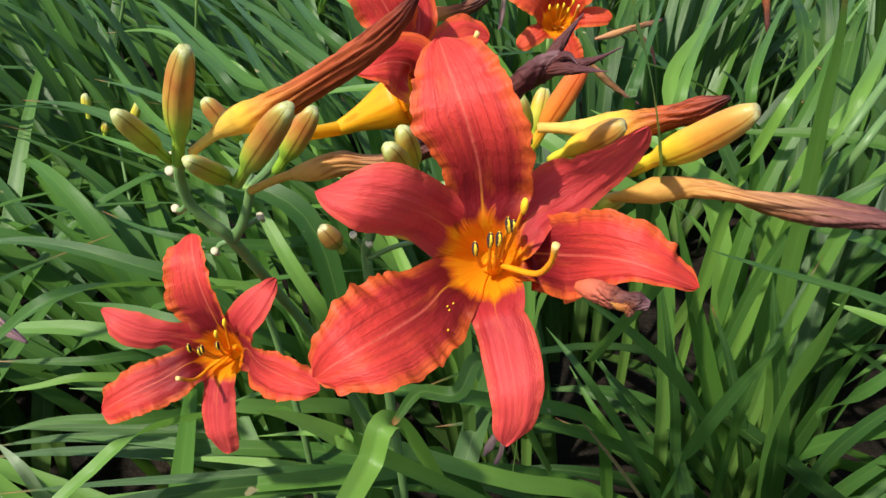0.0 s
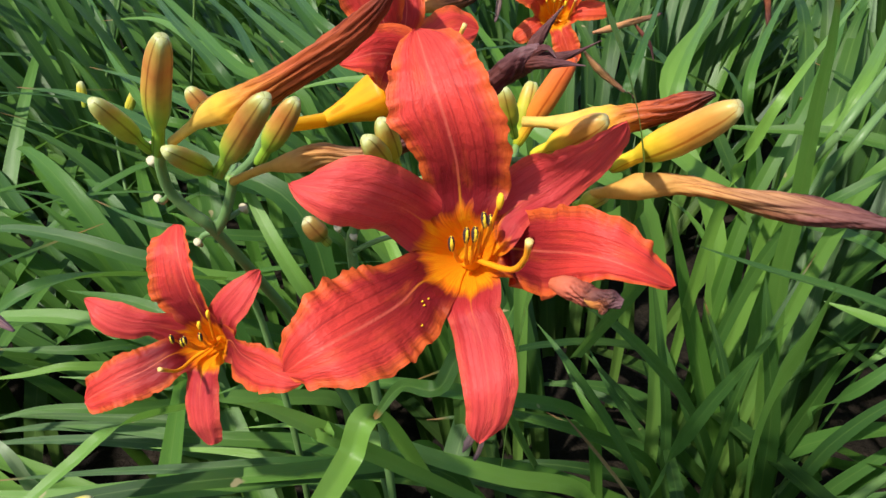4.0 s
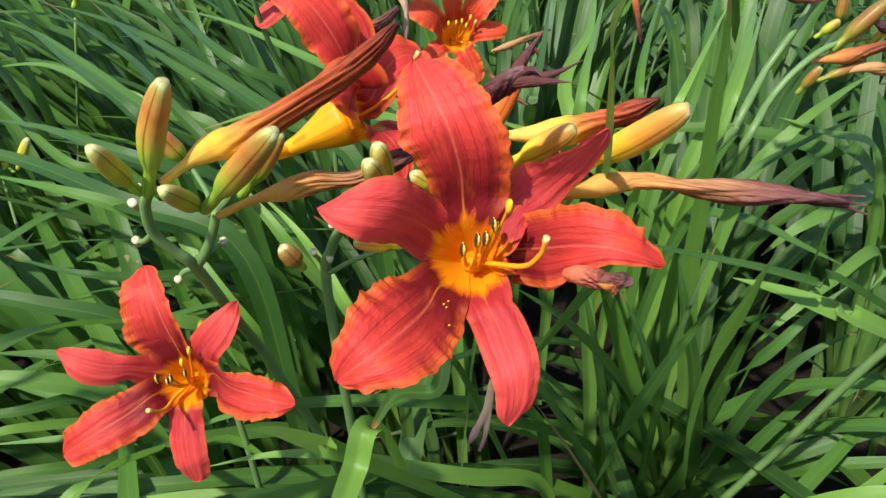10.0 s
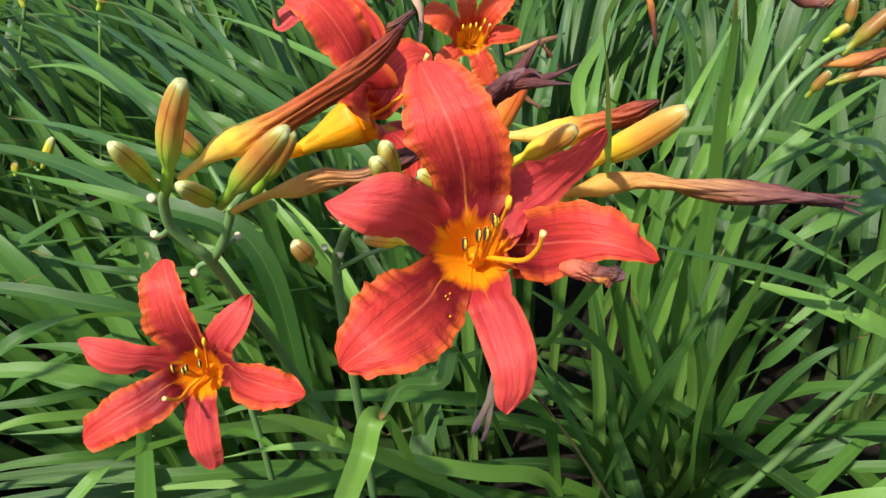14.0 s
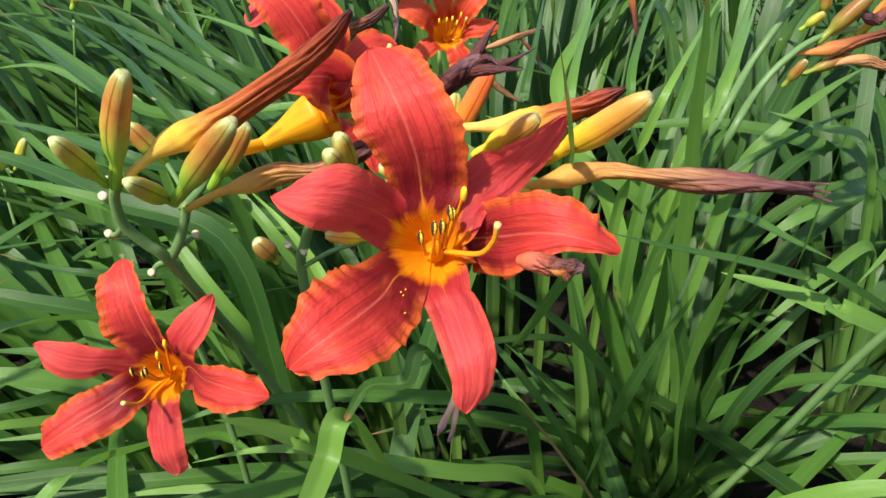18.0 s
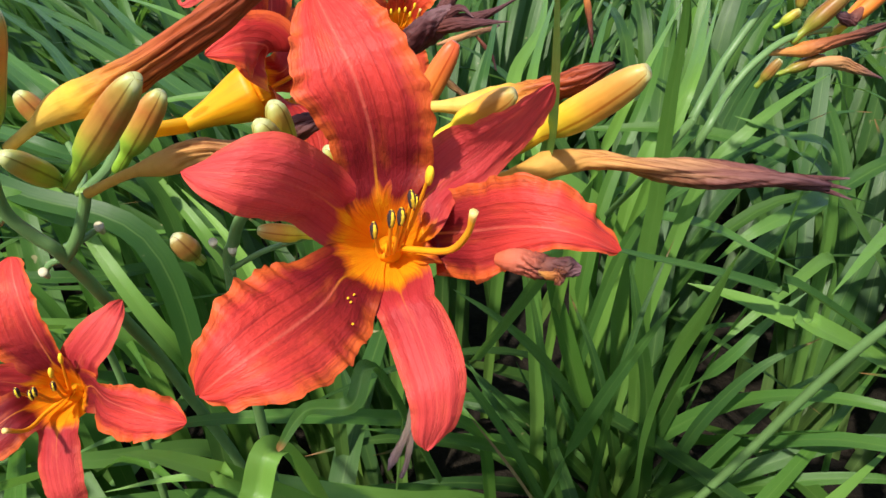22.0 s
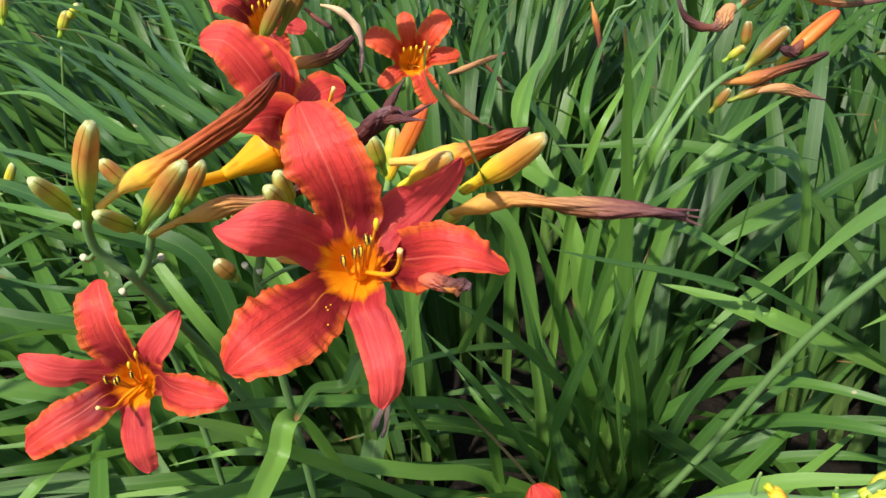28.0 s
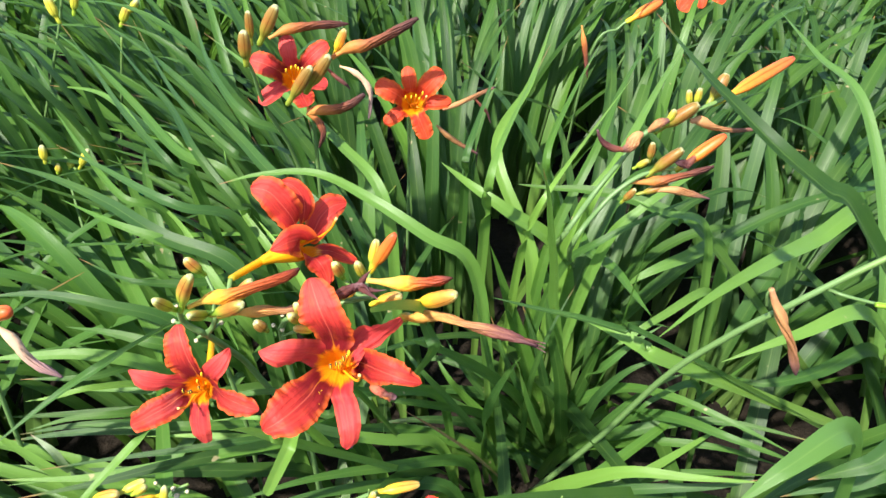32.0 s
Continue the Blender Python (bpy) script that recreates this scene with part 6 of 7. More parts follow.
withered(far_stalk, [(0.1480, 0.7200, 0.4400), (0.1640, 0.7300, 0.4410), (0.1880, 0.7450, 0.4440), (0.2150, 0.7700, 0.4440), (0.2270, 0.7750, 0.4470)], 0.0042, WILT_DULL, 30, "shrivelled brown bloom", (0.3, 0.6, 0.9, 0.7, 0.6, 0.5, 0.4, 0.2), twist=1.0)
withered(far_stalk, [(0.1950, 0.7500, 0.4410), (0.2060, 0.7500, 0.4290), (0.2140, 0.7500, 0.4190), (0.2190, 0.7500, 0.4050)], 0.0025, WILT_DARK, 31, "", (0.5, 0.9, 0.8, 0.5, 0.3), twist=0.8)
withered(far_stalk, [(0.1380, 0.7000, 0.4270), (0.1530, 0.7050, 0.4100), (0.1730, 0.7100, 0.3930), (0.1970, 0.7150, 0.3760)], 0.0042, WILT_DULL, 32, "shrivelled brown bloom", (0.3, 0.6, 0.9, 0.7, 0.6, 0.5, 0.4), twist=1.0)

back_stalk = thing("daylily_stalk", (-0.02, 0.72, 0.0), "daylily stalk with a red bloom half hidden by orange-brown buds", "flower", "daylily stalks")
stalk(back_stalk, [(-0.02, 0.72, 0.0), (-0.0189, 0.6900, 0.4011), (-0.0232, 0.6600, 0.4784), (-0.0249, 0.6550, 0.4987)], 0.0036, 0.0028)
stalk(back_stalk, [(0.0, 0.70, 0.12), (-0.0419, 0.6800, 0.3783), (-0.0708, 0.6400, 0.4849), (-0.0774, 0.6200, 0.5349), (-0.0802, 0.6150, 0.5486)], 0.0034, 0.0026)
QB = (-0.0360, 0.6460, 0.5181)
flower(back_stalk, QB, (-0.05, -0.8, 0.6), (-0.036, 0.69, 0.50), [
    ((0.0048, 0.6480, 0.5584), 0.020, 0.00811, True, 0.001, 0.1),
    ((-0.0820, 0.6400, 0.5432), 0.0265, 0.0081, True, 0.001, 0.0),
    ((-0.0216, 0.6320, 0.4892), 0.0265, 0.0081, True, 0.001, -0.1),
    ((-0.0418, 0.6550, 0.5665), 0.020, 0.0081, False, 0.0004, -0.2),
    ((-0.0772, 0.6350, 0.4930), 0.020, 0.0081, False, 0.0004, -0.2),
    ((0.0023, 0.6400, 0.5119), 0.019, 0.0081, False, 0.0004, -0.2)],
    [((-0.0426, 0.6300, 0.5336), 0.004, True), ((-0.0368, 0.6300, 0.5369), 0.004, True), ((-0.0317, 0.6300, 0.5382), 0.004, True), ((-0.0288, 0.6300, 0.5355), 0.004, True)],
    [(-0.0324, 0.6400, 0.5192), (-0.0240, 0.6250, 0.5388)], (PETAL, SEPAL), 1.1, "red bloom with a golden throat, half hidden by buds")
bud(back_stalk, (-0.0433, 0.6120, 0.5003), (-0.0132, 0.6000, 0.5501), 0.0076, BUD_OLIVE, seed=33)
bud(back_stalk, (-0.0227, 0.6180, 0.5116), (0.0064, 0.6100, 0.5587), 0.0082, BUD_OLIVE, seed=34)
bud(back_stalk, (-0.0826, 0.6120, 0.5460), (-0.0804, 0.6050, 0.5877), 0.0079, BUD_OLIVE, seed=35, label="fat brown-orange bud")
bud(back_stalk, (-0.0783, 0.6400, 0.5594), (-0.0775, 0.6350, 0.5985), 0.0053, BUD_OLIVE, seed=36)
bud(back_stalk, (-0.0691, 0.6300, 0.5631), (-0.0459, 0.6200, 0.6092), 0.0079, BUD_OLIVE, seed=37)
bud(back_stalk, (0.0100, 0.6600, 0.5378), (0.0243, 0.6550, 0.5713), 0.0060, BUD_YELLOW, seed=38)
withered(back_stalk, [(-0.0597, 0.6450, 0.5651), (-0.0378, 0.6500, 0.5734), (-0.0068, 0.6550, 0.5760), (0.0290, 0.6600, 0.5760)], 0.0060, WILT_BROWN, 39, "withered orange-brown bloom", twist=0.5)
withered(back_stalk, [(0.0087, 0.6550, 0.5384), (0.0298, 0.6500, 0.5516), (0.0522, 0.6480, 0.5568), (0.0807, 0.6420, 0.5737), (0.1056, 0.6400, 0.5890)], 0.0077, WILT_BROWN, 40, "withered bloom, orange at the foot", (0.35, 0.35, 0.9, 1.0, 0.75, 0.6, 0.6, 0.5, 0.2), 0.4)
withered(back_stalk, [(-0.0240, 0.6400, 0.4750), (-0.0120, 0.6380, 0.4810), (0.0100, 0.6350, 0.4830), (0.0280, 0.6300, 0.4920), (0.0440, 0.6300, 0.5040)], 0.0062, WILT_BROWN, 41, "withered orange-brown bloom", (0.35, 0.8, 1, 1, 0.9, 0.75, 0.6, 0.3), twist=0.4)
withered(back_stalk, [(-0.0230, 0.6450, 0.4910), (-0.0210, 0.6400, 0.4770), (-0.0110, 0.6350, 0.4680), (-0.0060, 0.6300, 0.4540), (-0.0120, 0.6300, 0.4360)], 0.0043, WILT_BROWN, 42, "", (0.3, 0.4, 0.8, 0.8, 0.9, 0.7, 0.6, 0.3), twist=0.8)
withered(back_stalk, [(0.0170, 0.6500, 0.5300), (0.0310, 0.6450, 0.5260), (0.0440, 0.6430, 0.5150), (0.0510, 0.6400, 0.5000), (0.0500, 0.6400, 0.4780), (0.0480, 0.6400, 0.4680)], 0.0036, WILT_PALE, 43, "pale dry hanging bloom", (0.3, 0.6, 1, 0.8, 0.9, 0.7, 0.8, 0.4, 0.2), twist=1.4)
withered(back_stalk, [(0.0020, 0.6500, 0.5280), (0.0120, 0.6450, 0.5190), (0.0230, 0.6400, 0.5120), (0.0280, 0.6400, 0.5060)], 0.0024, WILT_DARK, 44, "", (0.5, 0.9, 1, 0.8, 0.5, 0.2), twist=0.8)

# ---- the budded stalks to one side ----
side_stalk = thing("daylily_stalk", (0.4333, 1.0254, 0.0000), "leaning daylily stalks with orange buds and shrivelled blooms", "flower", "daylily stalks")
stalk(side_stalk, [(0.4333, 1.0254, 0.0000), (0.2330, 0.4300, 0.4250), (0.2640, 0.4300, 0.4870), (0.2860, 0.4300, 0.5250), (0.3000, 0.4300, 0.5490), (0.3210, 0.4350, 0.5540), (0.3500, 0.4450, 0.5630), (0.3770, 0.4550, 0.5680), (0.3870, 0.4600, 0.5700)], 0.0035, 0.0027, "stem")
stalk(side_stalk, [(0.4227, 0.8572, 0.0500), (0.2440, 0.4200, 0.4220), (0.2680, 0.4200, 0.4750), (0.2920, 0.4250, 0.4980), (0.3160, 0.4300, 0.5080), (0.3390, 0.4300, 0.5110)], 0.0035, 0.0027, "stem")
bud(side_stalk, (0.3790, 0.4600, 0.5640), (0.4760, 0.5050, 0.5920), 0.0076, BUD_ORANGE, seed=45, label="long orange bud, yellow at its foot")
bud(side_stalk, (0.3730, 0.4600, 0.5630), (0.3900, 0.4700, 0.5910), 0.0071, BUD_OLIVE, seed=46)
bud(side_stalk, (0.3440, 0.4350, 0.5050), (0.3890, 0.4400, 0.5410), 0.0072, BUD_ORANGE, seed=47, label="long orange and yellow bud")
bud(side_stalk, (0.3120, 0.4350, 0.5480), (0.3480, 0.4300, 0.5790), 0.0074, BUD_OLIVE, seed=48, label="fat olive-orange bud")
bud(side_stalk, (0.3120, 0.4300, 0.5030), (0.3410, 0.4250, 0.5350), 0.0065, BUD_OLIVE, seed=49)
bud(side_stalk, (0.3500, 0.4500, 0.5650), (0.3450, 0.4500, 0.5840), 0.0038, BUD_GREEN, seed=50)
bud(side_stalk, (0.3530, 0.4450, 0.5680), (0.3530, 0.4450, 0.5880), 0.0040, BUD_GREEN, seed=51)
bud(side_stalk, (0.3120, 0.4300, 0.5180), (0.3120, 0.4300, 0.5400), 0.0044, BUD_OLIVE, seed=52)
bud(side_stalk, (0.2970, 0.4300, 0.5120), (0.3090, 0.4250, 0.5240), 0.0038, BUD_GREEN, seed=53)
bud(side_stalk, (0.3060, 0.4300, 0.4820), (0.3360, 0.4250, 0.4950), 0.0045, BUD_OLIVE, seed=54)
bud(side_stalk, (0.2900, 0.4250, 0.4760), (0.3000, 0.4200, 0.4950), 0.0042, BUD_OLIVE, seed=55)
bud(side_stalk, (0.3210, 0.4300, 0.5580), (0.3260, 0.4300, 0.5740), 0.0039, BUD_GREEN, seed=56)
withered(side_stalk, [(0.3050, 0.4300, 0.5520), (0.3100, 0.4250, 0.5620), (0.3200, 0.4250, 0.5660)], 0.0034, WILT_DULL, 82, "", (0.5, 0.9, 1, 0.9, 0.5), twist=0.6)
withered(side_stalk, [(0.2990, 0.4300, 0.5500), (0.2920, 0.4250, 0.5490), (0.2850, 0.4200, 0.5420), (0.2770, 0.4200, 0.5380)], 0.0049, WILT_DULL, 57, "shrivelled pinkish bloom with a black end", (0.4, 0.8, 1, 1, 0.8, 0.6, 0.35), twist=0.5)
withered(side_stalk, [(0.2800, 0.4200, 0.5390), (0.2680, 0.4200, 0.5410), (0.2570, 0.4200, 0.5490), (0.2510, 0.4200, 0.5600)], 0.0034, WILT_DARK, 83, "", (0.6, 1, 0.9, 0.5, 0.25), twist=0.5)
withered(side_stalk, [(0.3490, 0.4400, 0.5570), (0.3590, 0.4400, 0.5570), (0.3740, 0.4400, 0.5500), (0.3970, 0.4400, 0.5460), (0.4310, 0.4400, 0.5480)], 0.0049, WILT_DULL, 58, "withered tan bloom", (0.4, 0.6, 1, 1, 0.75, 0.5, 0.45, 0.4, 0.3, 0.15), twist=0.5)
withered(side_stalk, [(0.2970, 0.4300, 0.4970), (0.3150, 0.4280, 0.4980), (0.3310, 0.4250, 0.5020), (0.3570, 0.4250, 0.5080), (0.3770, 0.4250, 0.5150)], 0.0053, WILT_BROWN, 59, "dark red-brown withered bloom", (0.4, 0.45, 0.6, 1, 1, 0.9, 0.7, 0.75, 0.6, 0.3), twist=0.3)
withered(side_stalk, [(0.3200, 0.4280, 0.4870), (0.3360, 0.4200, 0.4930), (0.3570, 0.4200, 0.4880), (0.3800, 0.4200, 0.4810)], 0.0039, WILT_DULL, 60, "withered pinkish bloom", (0.4, 0.5, 0.8, 1, 0.8, 0.7, 0.4, 0.15), twist=0.8)
withered(side_stalk, [(0.3580, 0.4300, 0.5240), (0.3500, 0.4280, 0.5170), (0.3360, 0.4250, 0.5220)], 0.0040, WILT_DARK, 61, "", (0.4, 0.9, 1, 0.8, 0.3), twist=0.6)

# the leaning stalk with a hanging dead bloom
lean_stalk = thing("daylily_stalk", (0.2314, 0.3937, 0.0500), "pale green leaning daylily stalk with a hanging dead bloom", "flower", "daylily stalks")
stalk(lean_stalk, [(0.2314, 0.3937, 0.0500), (0.2994, 0.3700, 0.1878), (0.3353, 0.3300, 0.3280), (0.3706, 0.3000, 0.4110), (0.3990, 0.2800, 0.4602), (0.4311, 0.2700, 0.4973), (0.4760, 0.2600, 0.5395)], 0.0046, 0.0034, n=30)
hang = [(0.3690, 0.2720, 0.4860), (0.3750, 0.2700, 0.4740), (0.3840, 0.2680, 0.4590), (0.3940, 0.2660, 0.4420), (0.4040, 0.2640, 0.4240), (0.4110, 0.2620, 0.4060), (0.4170, 0.2620, 0.3920)]
withered(lean_stalk, hang, 0.0024, WILT_DULL, 62, "dead twisted bloom hanging down", (1.0, 1.1, 1.3, 1.6, 1.5, 1.1, 0.9, 1.0, 1.0, 0.9, 0.6, 0.3), 2.2)
for k in range(3):
    wound = [V(p) + 0.0034 * (0.2, 0.5, 1.0, 0.7, 0.6, 0.6, 0.2)[i] * V((math.cos(2.1 * k + 1.1 * i), math.sin(2.1 * k + 1.1 * i), 0)) for i, p in enumerate(hang)]
    withered(lean_stalk, wound, 0.0021, WILT_DULL, 95 + k, "", (0.5, 0.7, 1.0, 1.2, 1.0, 0.9, 1.0, 0.8, 0.3), 1.5)
stalk(lean_stalk, [(0.3730, 0.2750, 0.4650), (0.3680, 0.2730, 0.4790), (0.3690, 0.2720, 0.4860)], 0.0017, 0.0017, "twig")
stalk(lean_stalk, [(0.4196, 0.2750, 0.4819), (0.4301, 0.2600, 0.4844), (0.4666, 0.2500, 0.4784)], 0.0020, 0.0018, "twig")
bud(lean_stalk, (0.4498, 0.2500, 0.4825), (0.4828, 0.2450, 0.4798), 0.0060, BUD, seed=63)

# spent stalk to the other side
spent_stalk = thing("daylily_stalk", (-0.33, 0.40, 0.0), "daylily stalk with a pale pink-brown withered bloom", "flower", "daylily stalks")
stalk(spent_stalk, [(-0.33, 0.40, 0.0), (-0.335, 0.39, 0.2), (-0.3091, 0.3700, 0.4405), (-0.2928, 0.3650, 0.4276)], 0.0034, 0.0026)
bud(spent_stalk, (-0.2972, 0.3600, 0.4225), (-0.2680, 0.3500, 0.4345), 0.0080, BUD_ORANGE, seed=64)
withered(spent_stalk, [(-0.2947, 0.3600, 0.4157), (-0.2791, 0.3550, 0.3991), (-0.2675, 0.3500, 0.3752), (-0.2454, 0.3480, 0.3551)], 0.0052, WILT_PALE, 65, "pale withered bloom with a purple end", twist=0.7)

# ---- low buds and a petal close below ----
low_stalk = thing("daylily_stalk", (0.09, 0.20, 0.0), "low daylily stalk with a yellow bud and a red bloom", "flower", "daylily stalks")
stalk(low_stalk, [(0.02, 0.26, 0.0), (-0.01, 0.22, 0.22), (0.0080, 0.2000, 0.3350), (0.0200, 0.2000, 0.3440), (0.0330, 0.1980, 0.3540), (0.0380, 0.1960, 0.3580)], 0.0027, 0.0026, "stem")
bud(low_stalk, (0.0340, 0.1970, 0.3560), (0.0720, 0.2000, 0.3590), 0.0051, BUD_YELLOW, seed=66, label="yellow bud, orange towards the tip")
bud(low_stalk, (0.0310, 0.1900, 0.3490), (0.0350, 0.1920, 0.3640), 0.0037, BUD_GREEN, seed=84)
withered(low_stalk, [(0.0340, 0.1900, 0.3550), (0.0420, 0.1880, 0.3520), (0.0540, 0.1850, 0.3490)], 0.0028, WILT_PALE, 85, "", (0.6, 1, 1, 0.8, 0.6), twist=0.6)
knob(low_stalk, (0.0380, 0.1900, 0.3580), 0.0023)
stalk(low_stalk, [(0.0310, 0.1950, 0.3550), (0.0310, 0.1950, 0.3640)], 0.0013, 0.0008, "twig")
stalk(low_stalk, [(0.0210, 0.2000, 0.3440), (0.0190, 0.2000, 0.3310)], 0.0021, 0.0016, "twig")
flower(low_stalk, (0.074, 0.135, 0.385), (0.0, -0.55, 0.5), (0.088, 0.16, 0.33), [
    ((0.070, 0.131, 0.441), 0.018, 0.004, True, 0.0022, 0.1, 0.003, 0.5),
    ((0.040, 0.100, 0.412), 0.018, 0.004, False, 0.0004, -0.1),
    ((0.105, 0.105, 0.410), 0.018, 0.004, False, 0.0004, -0.1),
    ((0.045, 0.075, 0.385), 0.024, 0.004, True, 0.0012, 0.0),
    ((0.100, 0.075, 0.385), 0.024, 0.004, True, 0.0012, 0.0),
    ((0.072, 0.070, 0.365), 0.018, 0.004, False, 0.0004, 0.0)],
    [((0.074, 0.105, 0.400), 0.003, False), ((0.070, 0.105, 0.402), 0.003, False)], [(0.074, 0.11, 0.395), (0.08, 0.095, 0.41)], label="red bloom with a ruffled petal")
near_stalk = thing("daylily_stalk", (0.32, 0.20, 0.0), "low daylily stalk with yellow buds", "flower", "daylily stalks")
stalk(near_stalk, [(0.32, 0.20, 0.0), (0.31, 0.17, 0.3), (0.2240, 0.1250, 0.4140), (0.2090, 0.1270, 0.4110), (0.1970, 0.1280, 0.4090), (0.1780, 0.1290, 0.4130), (0.1620, 0.1300, 0.4170), (0.1390, 0.1320, 0.4160), (0.1190, 0.1340, 0.4120), (0.1000, 0.1360, 0.4080)], 0.0028, 0.0027, "stem")
bud(near_stalk, (0.2080, 0.1260, 0.4120), (0.2250, 0.1220, 0.4240), 0.0057, BUD_LEMON, seed=67, label="plump yellow bud")
bud(near_stalk, (0.2080, 0.1220, 0.4150), (0.2220, 0.1200, 0.4140), 0.0036, BUD_LEMON, seed=68)
bud(near_stalk, (0.1670, 0.1300, 0.4220), (0.1760, 0.1280, 0.4110), 0.0044, BUD_YELLOW, seed=69)
bud(near_stalk, (0.1980, 0.1280, 0.4140), (0.2000, 0.1250, 0.4020), 0.0032, BUD_GREEN, seed=86)
bud(near_stalk, (0.1890, 0.1280, 0.4110), (0.1890, 0.1250, 0.4030), 0.0028, BUD_GREEN, seed=87)
withered(near_stalk, [(0.2230, 0.1200, 0.4130), (0.2390, 0.1180, 0.4130), (0.2550, 0.1180, 0.4080), (0.2720, 0.1160, 0.4120)], 0.0035, WILT_SCRAP, 88, "withered pale orange bloom", (0.6, 0.9, 1, 0.9, 0.9, 0.7, 0.4), twist=0.5)
stalk(near_stalk, [(0.1620, 0.1300, 0.4170), (0.1620, 0.1300, 0.4240), (0.1630, 0.1300, 0.4300)], 0.0018, 0.0007, "twig")
stalk(near_stalk, [(0.1980, 0.1280, 0.4120), (0.1980, 0.1280, 0.4170)], 0.0011, 0.0009, "twig")
stalk(near_stalk, [(0.1500, 0.1310, 0.4150), (0.1550, 0.1300, 0.4030)], 0.0018, 0.0018, "twig")
corner_stalk = thing("daylily_stalk", (-0.15, 0.30, 0.0), "low daylily stalk with yellow buds and pale twigs", "flower", "daylily stalks")
stalk(corner_stalk, [(-0.15, 0.30, 0.0), (-0.12, 0.26, 0.25), (-0.1350, 0.2200, 0.3320), (-0.1290, 0.2200, 0.3420), (-0.1200, 0.2220, 0.3480), (-0.1140, 0.2240, 0.3490)], 0.0022, 0.0016, "stem")
bud(corner_stalk, (-0.1680, 0.2150, 0.3530), (-0.1460, 0.2230, 0.3590), 0.0041, BUD_LEMON, seed=70, label="slender yellow bud")
bud(corner_stalk, (-0.1930, 0.2150, 0.3450), (-0.1630, 0.2100, 0.3620), 0.0060, BUD_YELLOW, seed=89, label="plump orange-yellow bud")
bud(corner_stalk, (-0.1330, 0.2100, 0.3410), (-0.1280, 0.2120, 0.3640), 0.0037, BUD_LEMON, seed=71)
bud(corner_stalk, (-0.1560, 0.2150, 0.3520), (-0.1430, 0.2150, 0.3620), 0.0042, BUD_GREEN, seed=93)
bud(corner_stalk, (-0.1350, 0.2200, 0.3430), (-0.1550, 0.2100, 0.3500), 0.0038, BUD_YELLOW, seed=94)
knob(corner_stalk, (-0.1380, 0.2220, 0.3560), 0.0019)
stalk(corner_stalk, [(-0.1290, 0.2200, 0.3420), (-0.1380, 0.2220, 0.3560)], 0.0019, 0.0016, "twig")
knob(corner_stalk, (-0.1250, 0.2200, 0.3500), 0.0024)
stalk(corner_stalk, [(-0.1290, 0.2200, 0.3420), (-0.1250, 0.2200, 0.3500)], 0.0019, 0.0016, "twig")
knob(corner_stalk, (-0.1150, 0.2200, 0.3450), 0.0019)
stalk(corner_stalk, [(-0.1290, 0.2200, 0.3420), (-0.1150, 0.2200, 0.3450)], 0.0019, 0.0016, "twig")
knob(corner_stalk, (-0.1230, 0.2180, 0.3430), 0.0029)
stalk(corner_stalk, [(-0.1290, 0.2200, 0.3420), (-0.1230, 0.2180, 0.3430)], 0.0019, 0.0016, "twig")

# ---- far buds ----
far_buds = thing("daylily_stalk", (-0.62, 1.10, 0.0), "daylily stalk with greenish-yellow buds", "flower", "daylily stalks")
stalk(far_buds, [(-0.62, 1.10, 0.0), (-0.4275, 1.0500, 0.4450), (-0.4267, 1.0500, 0.4806)], 0.0035, 0.0025)
bud(far_buds, (-0.4196, 1.0300, 0.4501), (-0.4297, 1.0300, 0.4937), 0.0085, BUD_LEMON, seed=72)
bud(far_buds, (-0.3963, 1.0300, 0.4624), (-0.3855, 1.0300, 0.4997), 0.0070, BUD_GREEN, seed=73)
far_buds_two = thing("daylily_stalk", (-0.45, 1.15, 0.0), "daylily stalk with small green-yellow buds", "flower", "daylily stalks")
stalk(far_buds_two, [(-0.45, 1.15, 0.0), (-0.3368, 1.0500, 0.4262)], 0.0035, 0.0025)
bud(far_buds_two, (-0.3332, 1.0400, 0.4408), (-0.3157, 1.0400, 0.4749), 0.0080, BUD_GREEN, seed=74)
bud(far_buds_two, (-0.3216, 1.0400, 0.4589), (-0.2986, 1.0400, 0.4837), 0.0070, BUD_LEMON, seed=75)
low_buds = thing("daylily_stalk", (-0.33, 0.68, 0.0), "short daylily stalk with small green-yellow buds among leaves", "flower", "daylily stalks")
stalk(low_buds, [(-0.33, 0.68, 0.0), (-0.4010, 0.8532, 0.2800), (-0.3787, 0.8342, 0.3000)], 0.0030, 0.0022)
for a, b, s in (((-0.4035, 0.7991, 0.3300), (-0.3998, 0.7963, 0.3600), 76), ((-0.4014, 0.8222, 0.3000), (-0.3921, 0.8163, 0.3200), 77), ((-0.3675, 0.8162, 0.3100), (-0.3422, 0.8006, 0.3500), 78), ((-0.3833, 0.8170, 0.3100), (-0.3764, 0.8237, 0.3200), 79)):
    bud(low_buds, a, b, 0.0062, BUD_LEMON if s % 2 == 0 else BUD_GREEN, seed=s)
top_stalk = thing("daylily_stalk", (0.42, 1.05, 0.0), "far daylily stalk with a yellow-orange bud and a dry bloom", "flower", "daylily stalks")
stalk(top_stalk, [(0.42, 1.05, 0.0), (0.4240, 0.9800, 0.3988), (0.4676, 0.9800, 0.4564), (0.4799, 0.9800, 0.4676)], 0.0030, 0.0025)
bud(top_stalk, (0.4783, 0.9800, 0.4657), (0.5366, 0.9900, 0.4974), 0.0105, BUD_ORANGE, seed=80)
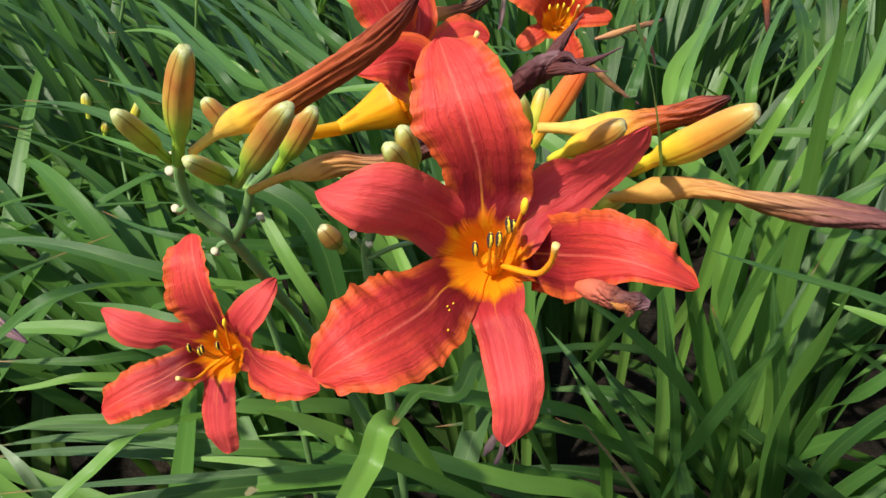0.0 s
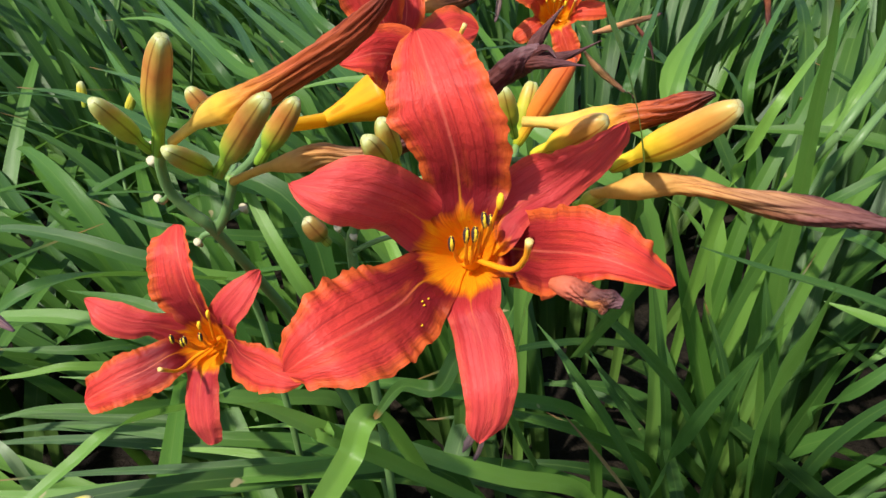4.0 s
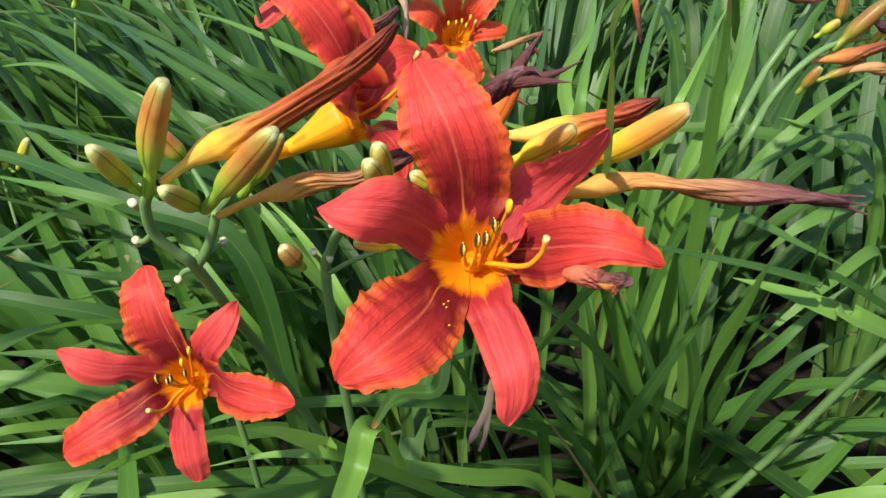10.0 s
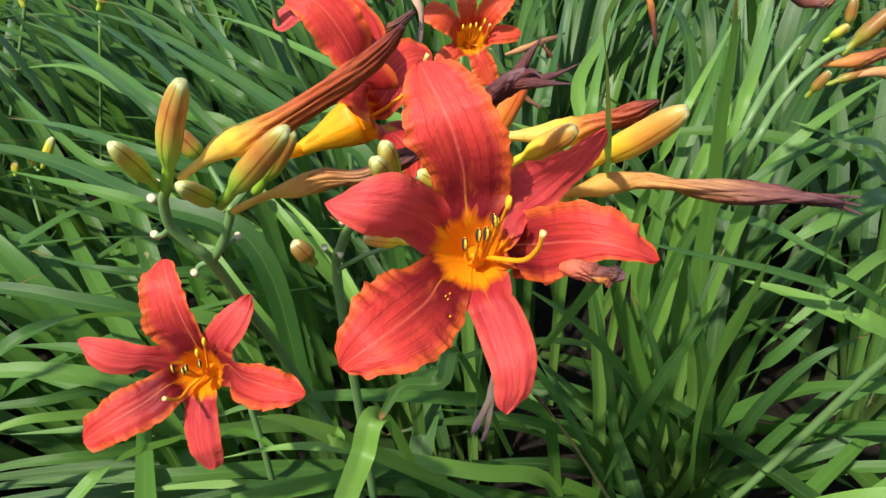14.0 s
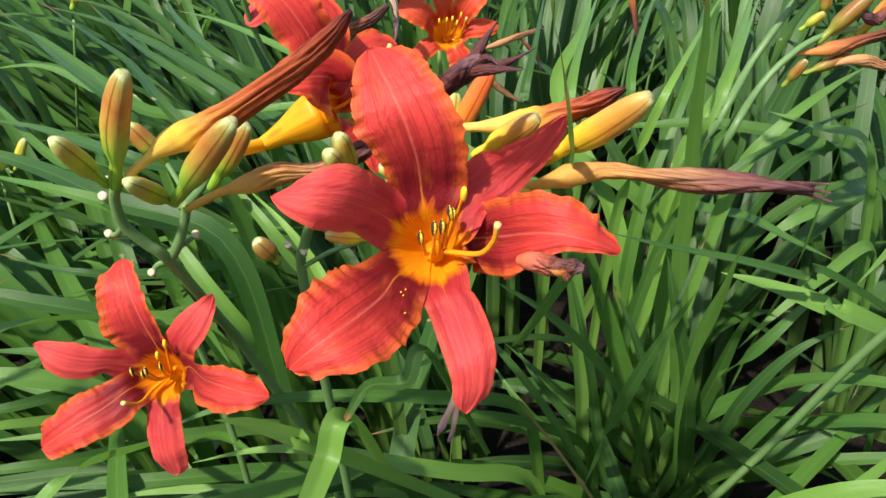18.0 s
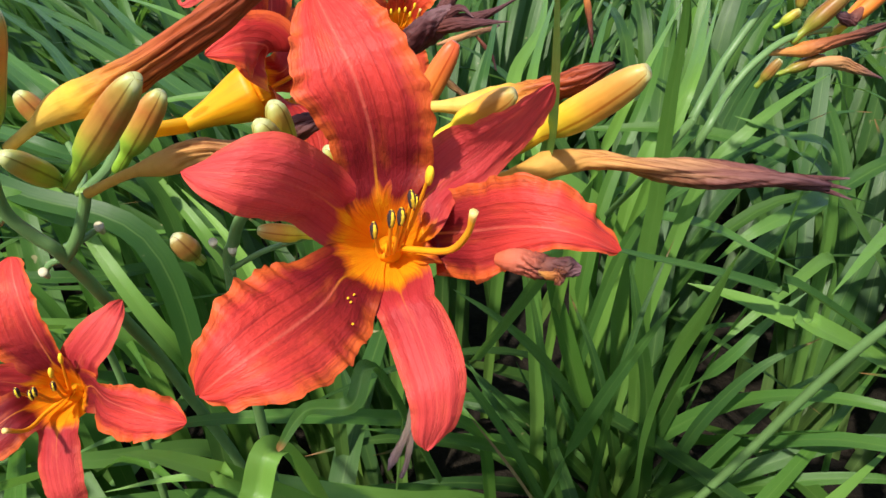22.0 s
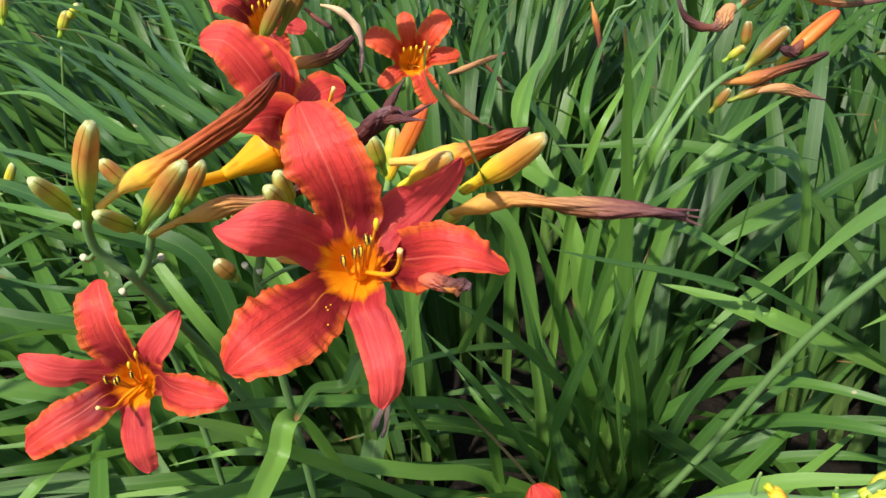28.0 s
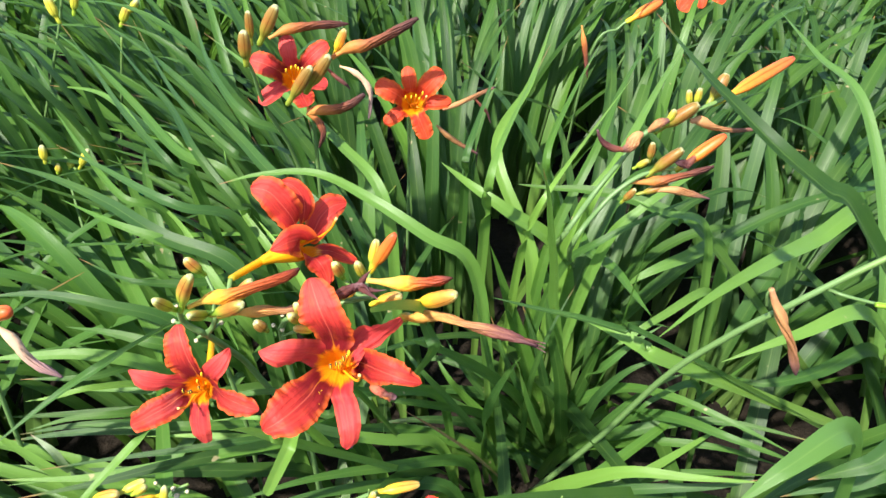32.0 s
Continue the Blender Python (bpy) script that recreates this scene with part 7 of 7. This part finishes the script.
withered(top_stalk, [(0.4048, 0.9800, 0.4614), (0.4120, 0.9700, 0.4272), (0.4218, 0.9600, 0.3772)], 0.0045, WILT_BROWN, 81, "dry hanging bloom")
top_bloom = thing("daylily_stalk", (0.56, 1.20, 0.0), "far daylily stalk with a red bloom", "flower", "daylily stalks")
stalk(top_bloom, [(0.56, 1.20, 0.0), (0.56, 1.19, 0.3), (0.6653, 1.1400, 0.4728)], 0.0032, 0.0026)
flower(top_bloom, (0.6544, 1.1200, 0.4838), (0.0, -0.8, 0.6), (0.6702, 1.1500, 0.4699), [
    ((0.6119, 1.0800, 0.4532), 0.034, 0.008, True, 0.001, 0.0), ((0.6995, 1.0900, 0.4659), 0.03, 0.008, True, 0.001, 0.0), ((0.6473, 1.1200, 0.5325), 0.034, 0.008, True, 0.001, 0.0),
    ((0.5913, 1.1000, 0.4944), 0.025, 0.008, False, 0.0004, 0.0), ((0.6972, 1.1000, 0.5093), 0.025, 0.008, False, 0.0004, 0.0), ((0.6501, 1.0800, 0.4561), 0.022, 0.008, False, 0.0004, 0.0)],
    [((0.6386, 1.0900, 0.4974), 0.003, True)], None, (PETAL_FAR, PETAL_FAR), 1.0, "far red bloom")


# ---- plant tags ----
def plant_tag(x, y, z, turn, tilt, w, h):
    """A flat green plastic marker on a thin stake."""
    t = thing("plant_tag", (x, y, 0), "small green plastic plant marker among the leaves", "plant tag", "plant markers")
    bm = bmesh.new()
    bmesh.ops.create_cube(bm, size=1.0, matrix=Matrix.Diagonal((w, 0.0016, h, 1)))
    bmesh.ops.bevel(bm, geom=bm.edges[:], offset=0.0006, segments=2, affect="EDGES")
    bm.transform(pose(0, 0, z, tilt, 0, turn))
    me = bpy.data.meshes.new("plate")
    bm.to_mesh(me)
    bm.free()
    part("plate", me, TAG, t)
    part("stake", sweep("stake", [(0, 0.002, -0.01), (0, 0.002, z)], [0.0016, 0.0016], (0, 0, 0), 4, 8), TAG, t)


for p, turn, h in (((0.0956, 1.1119, 0.1200), 20, 0.035), ((0.2455, 1.1656, 0.1600), -15, 0.035), ((-0.3237, 0.8897, 0.2000), 30, 0.04)):
    plant_tag(p[0], p[1], p[2], turn, -20, 0.026, h)
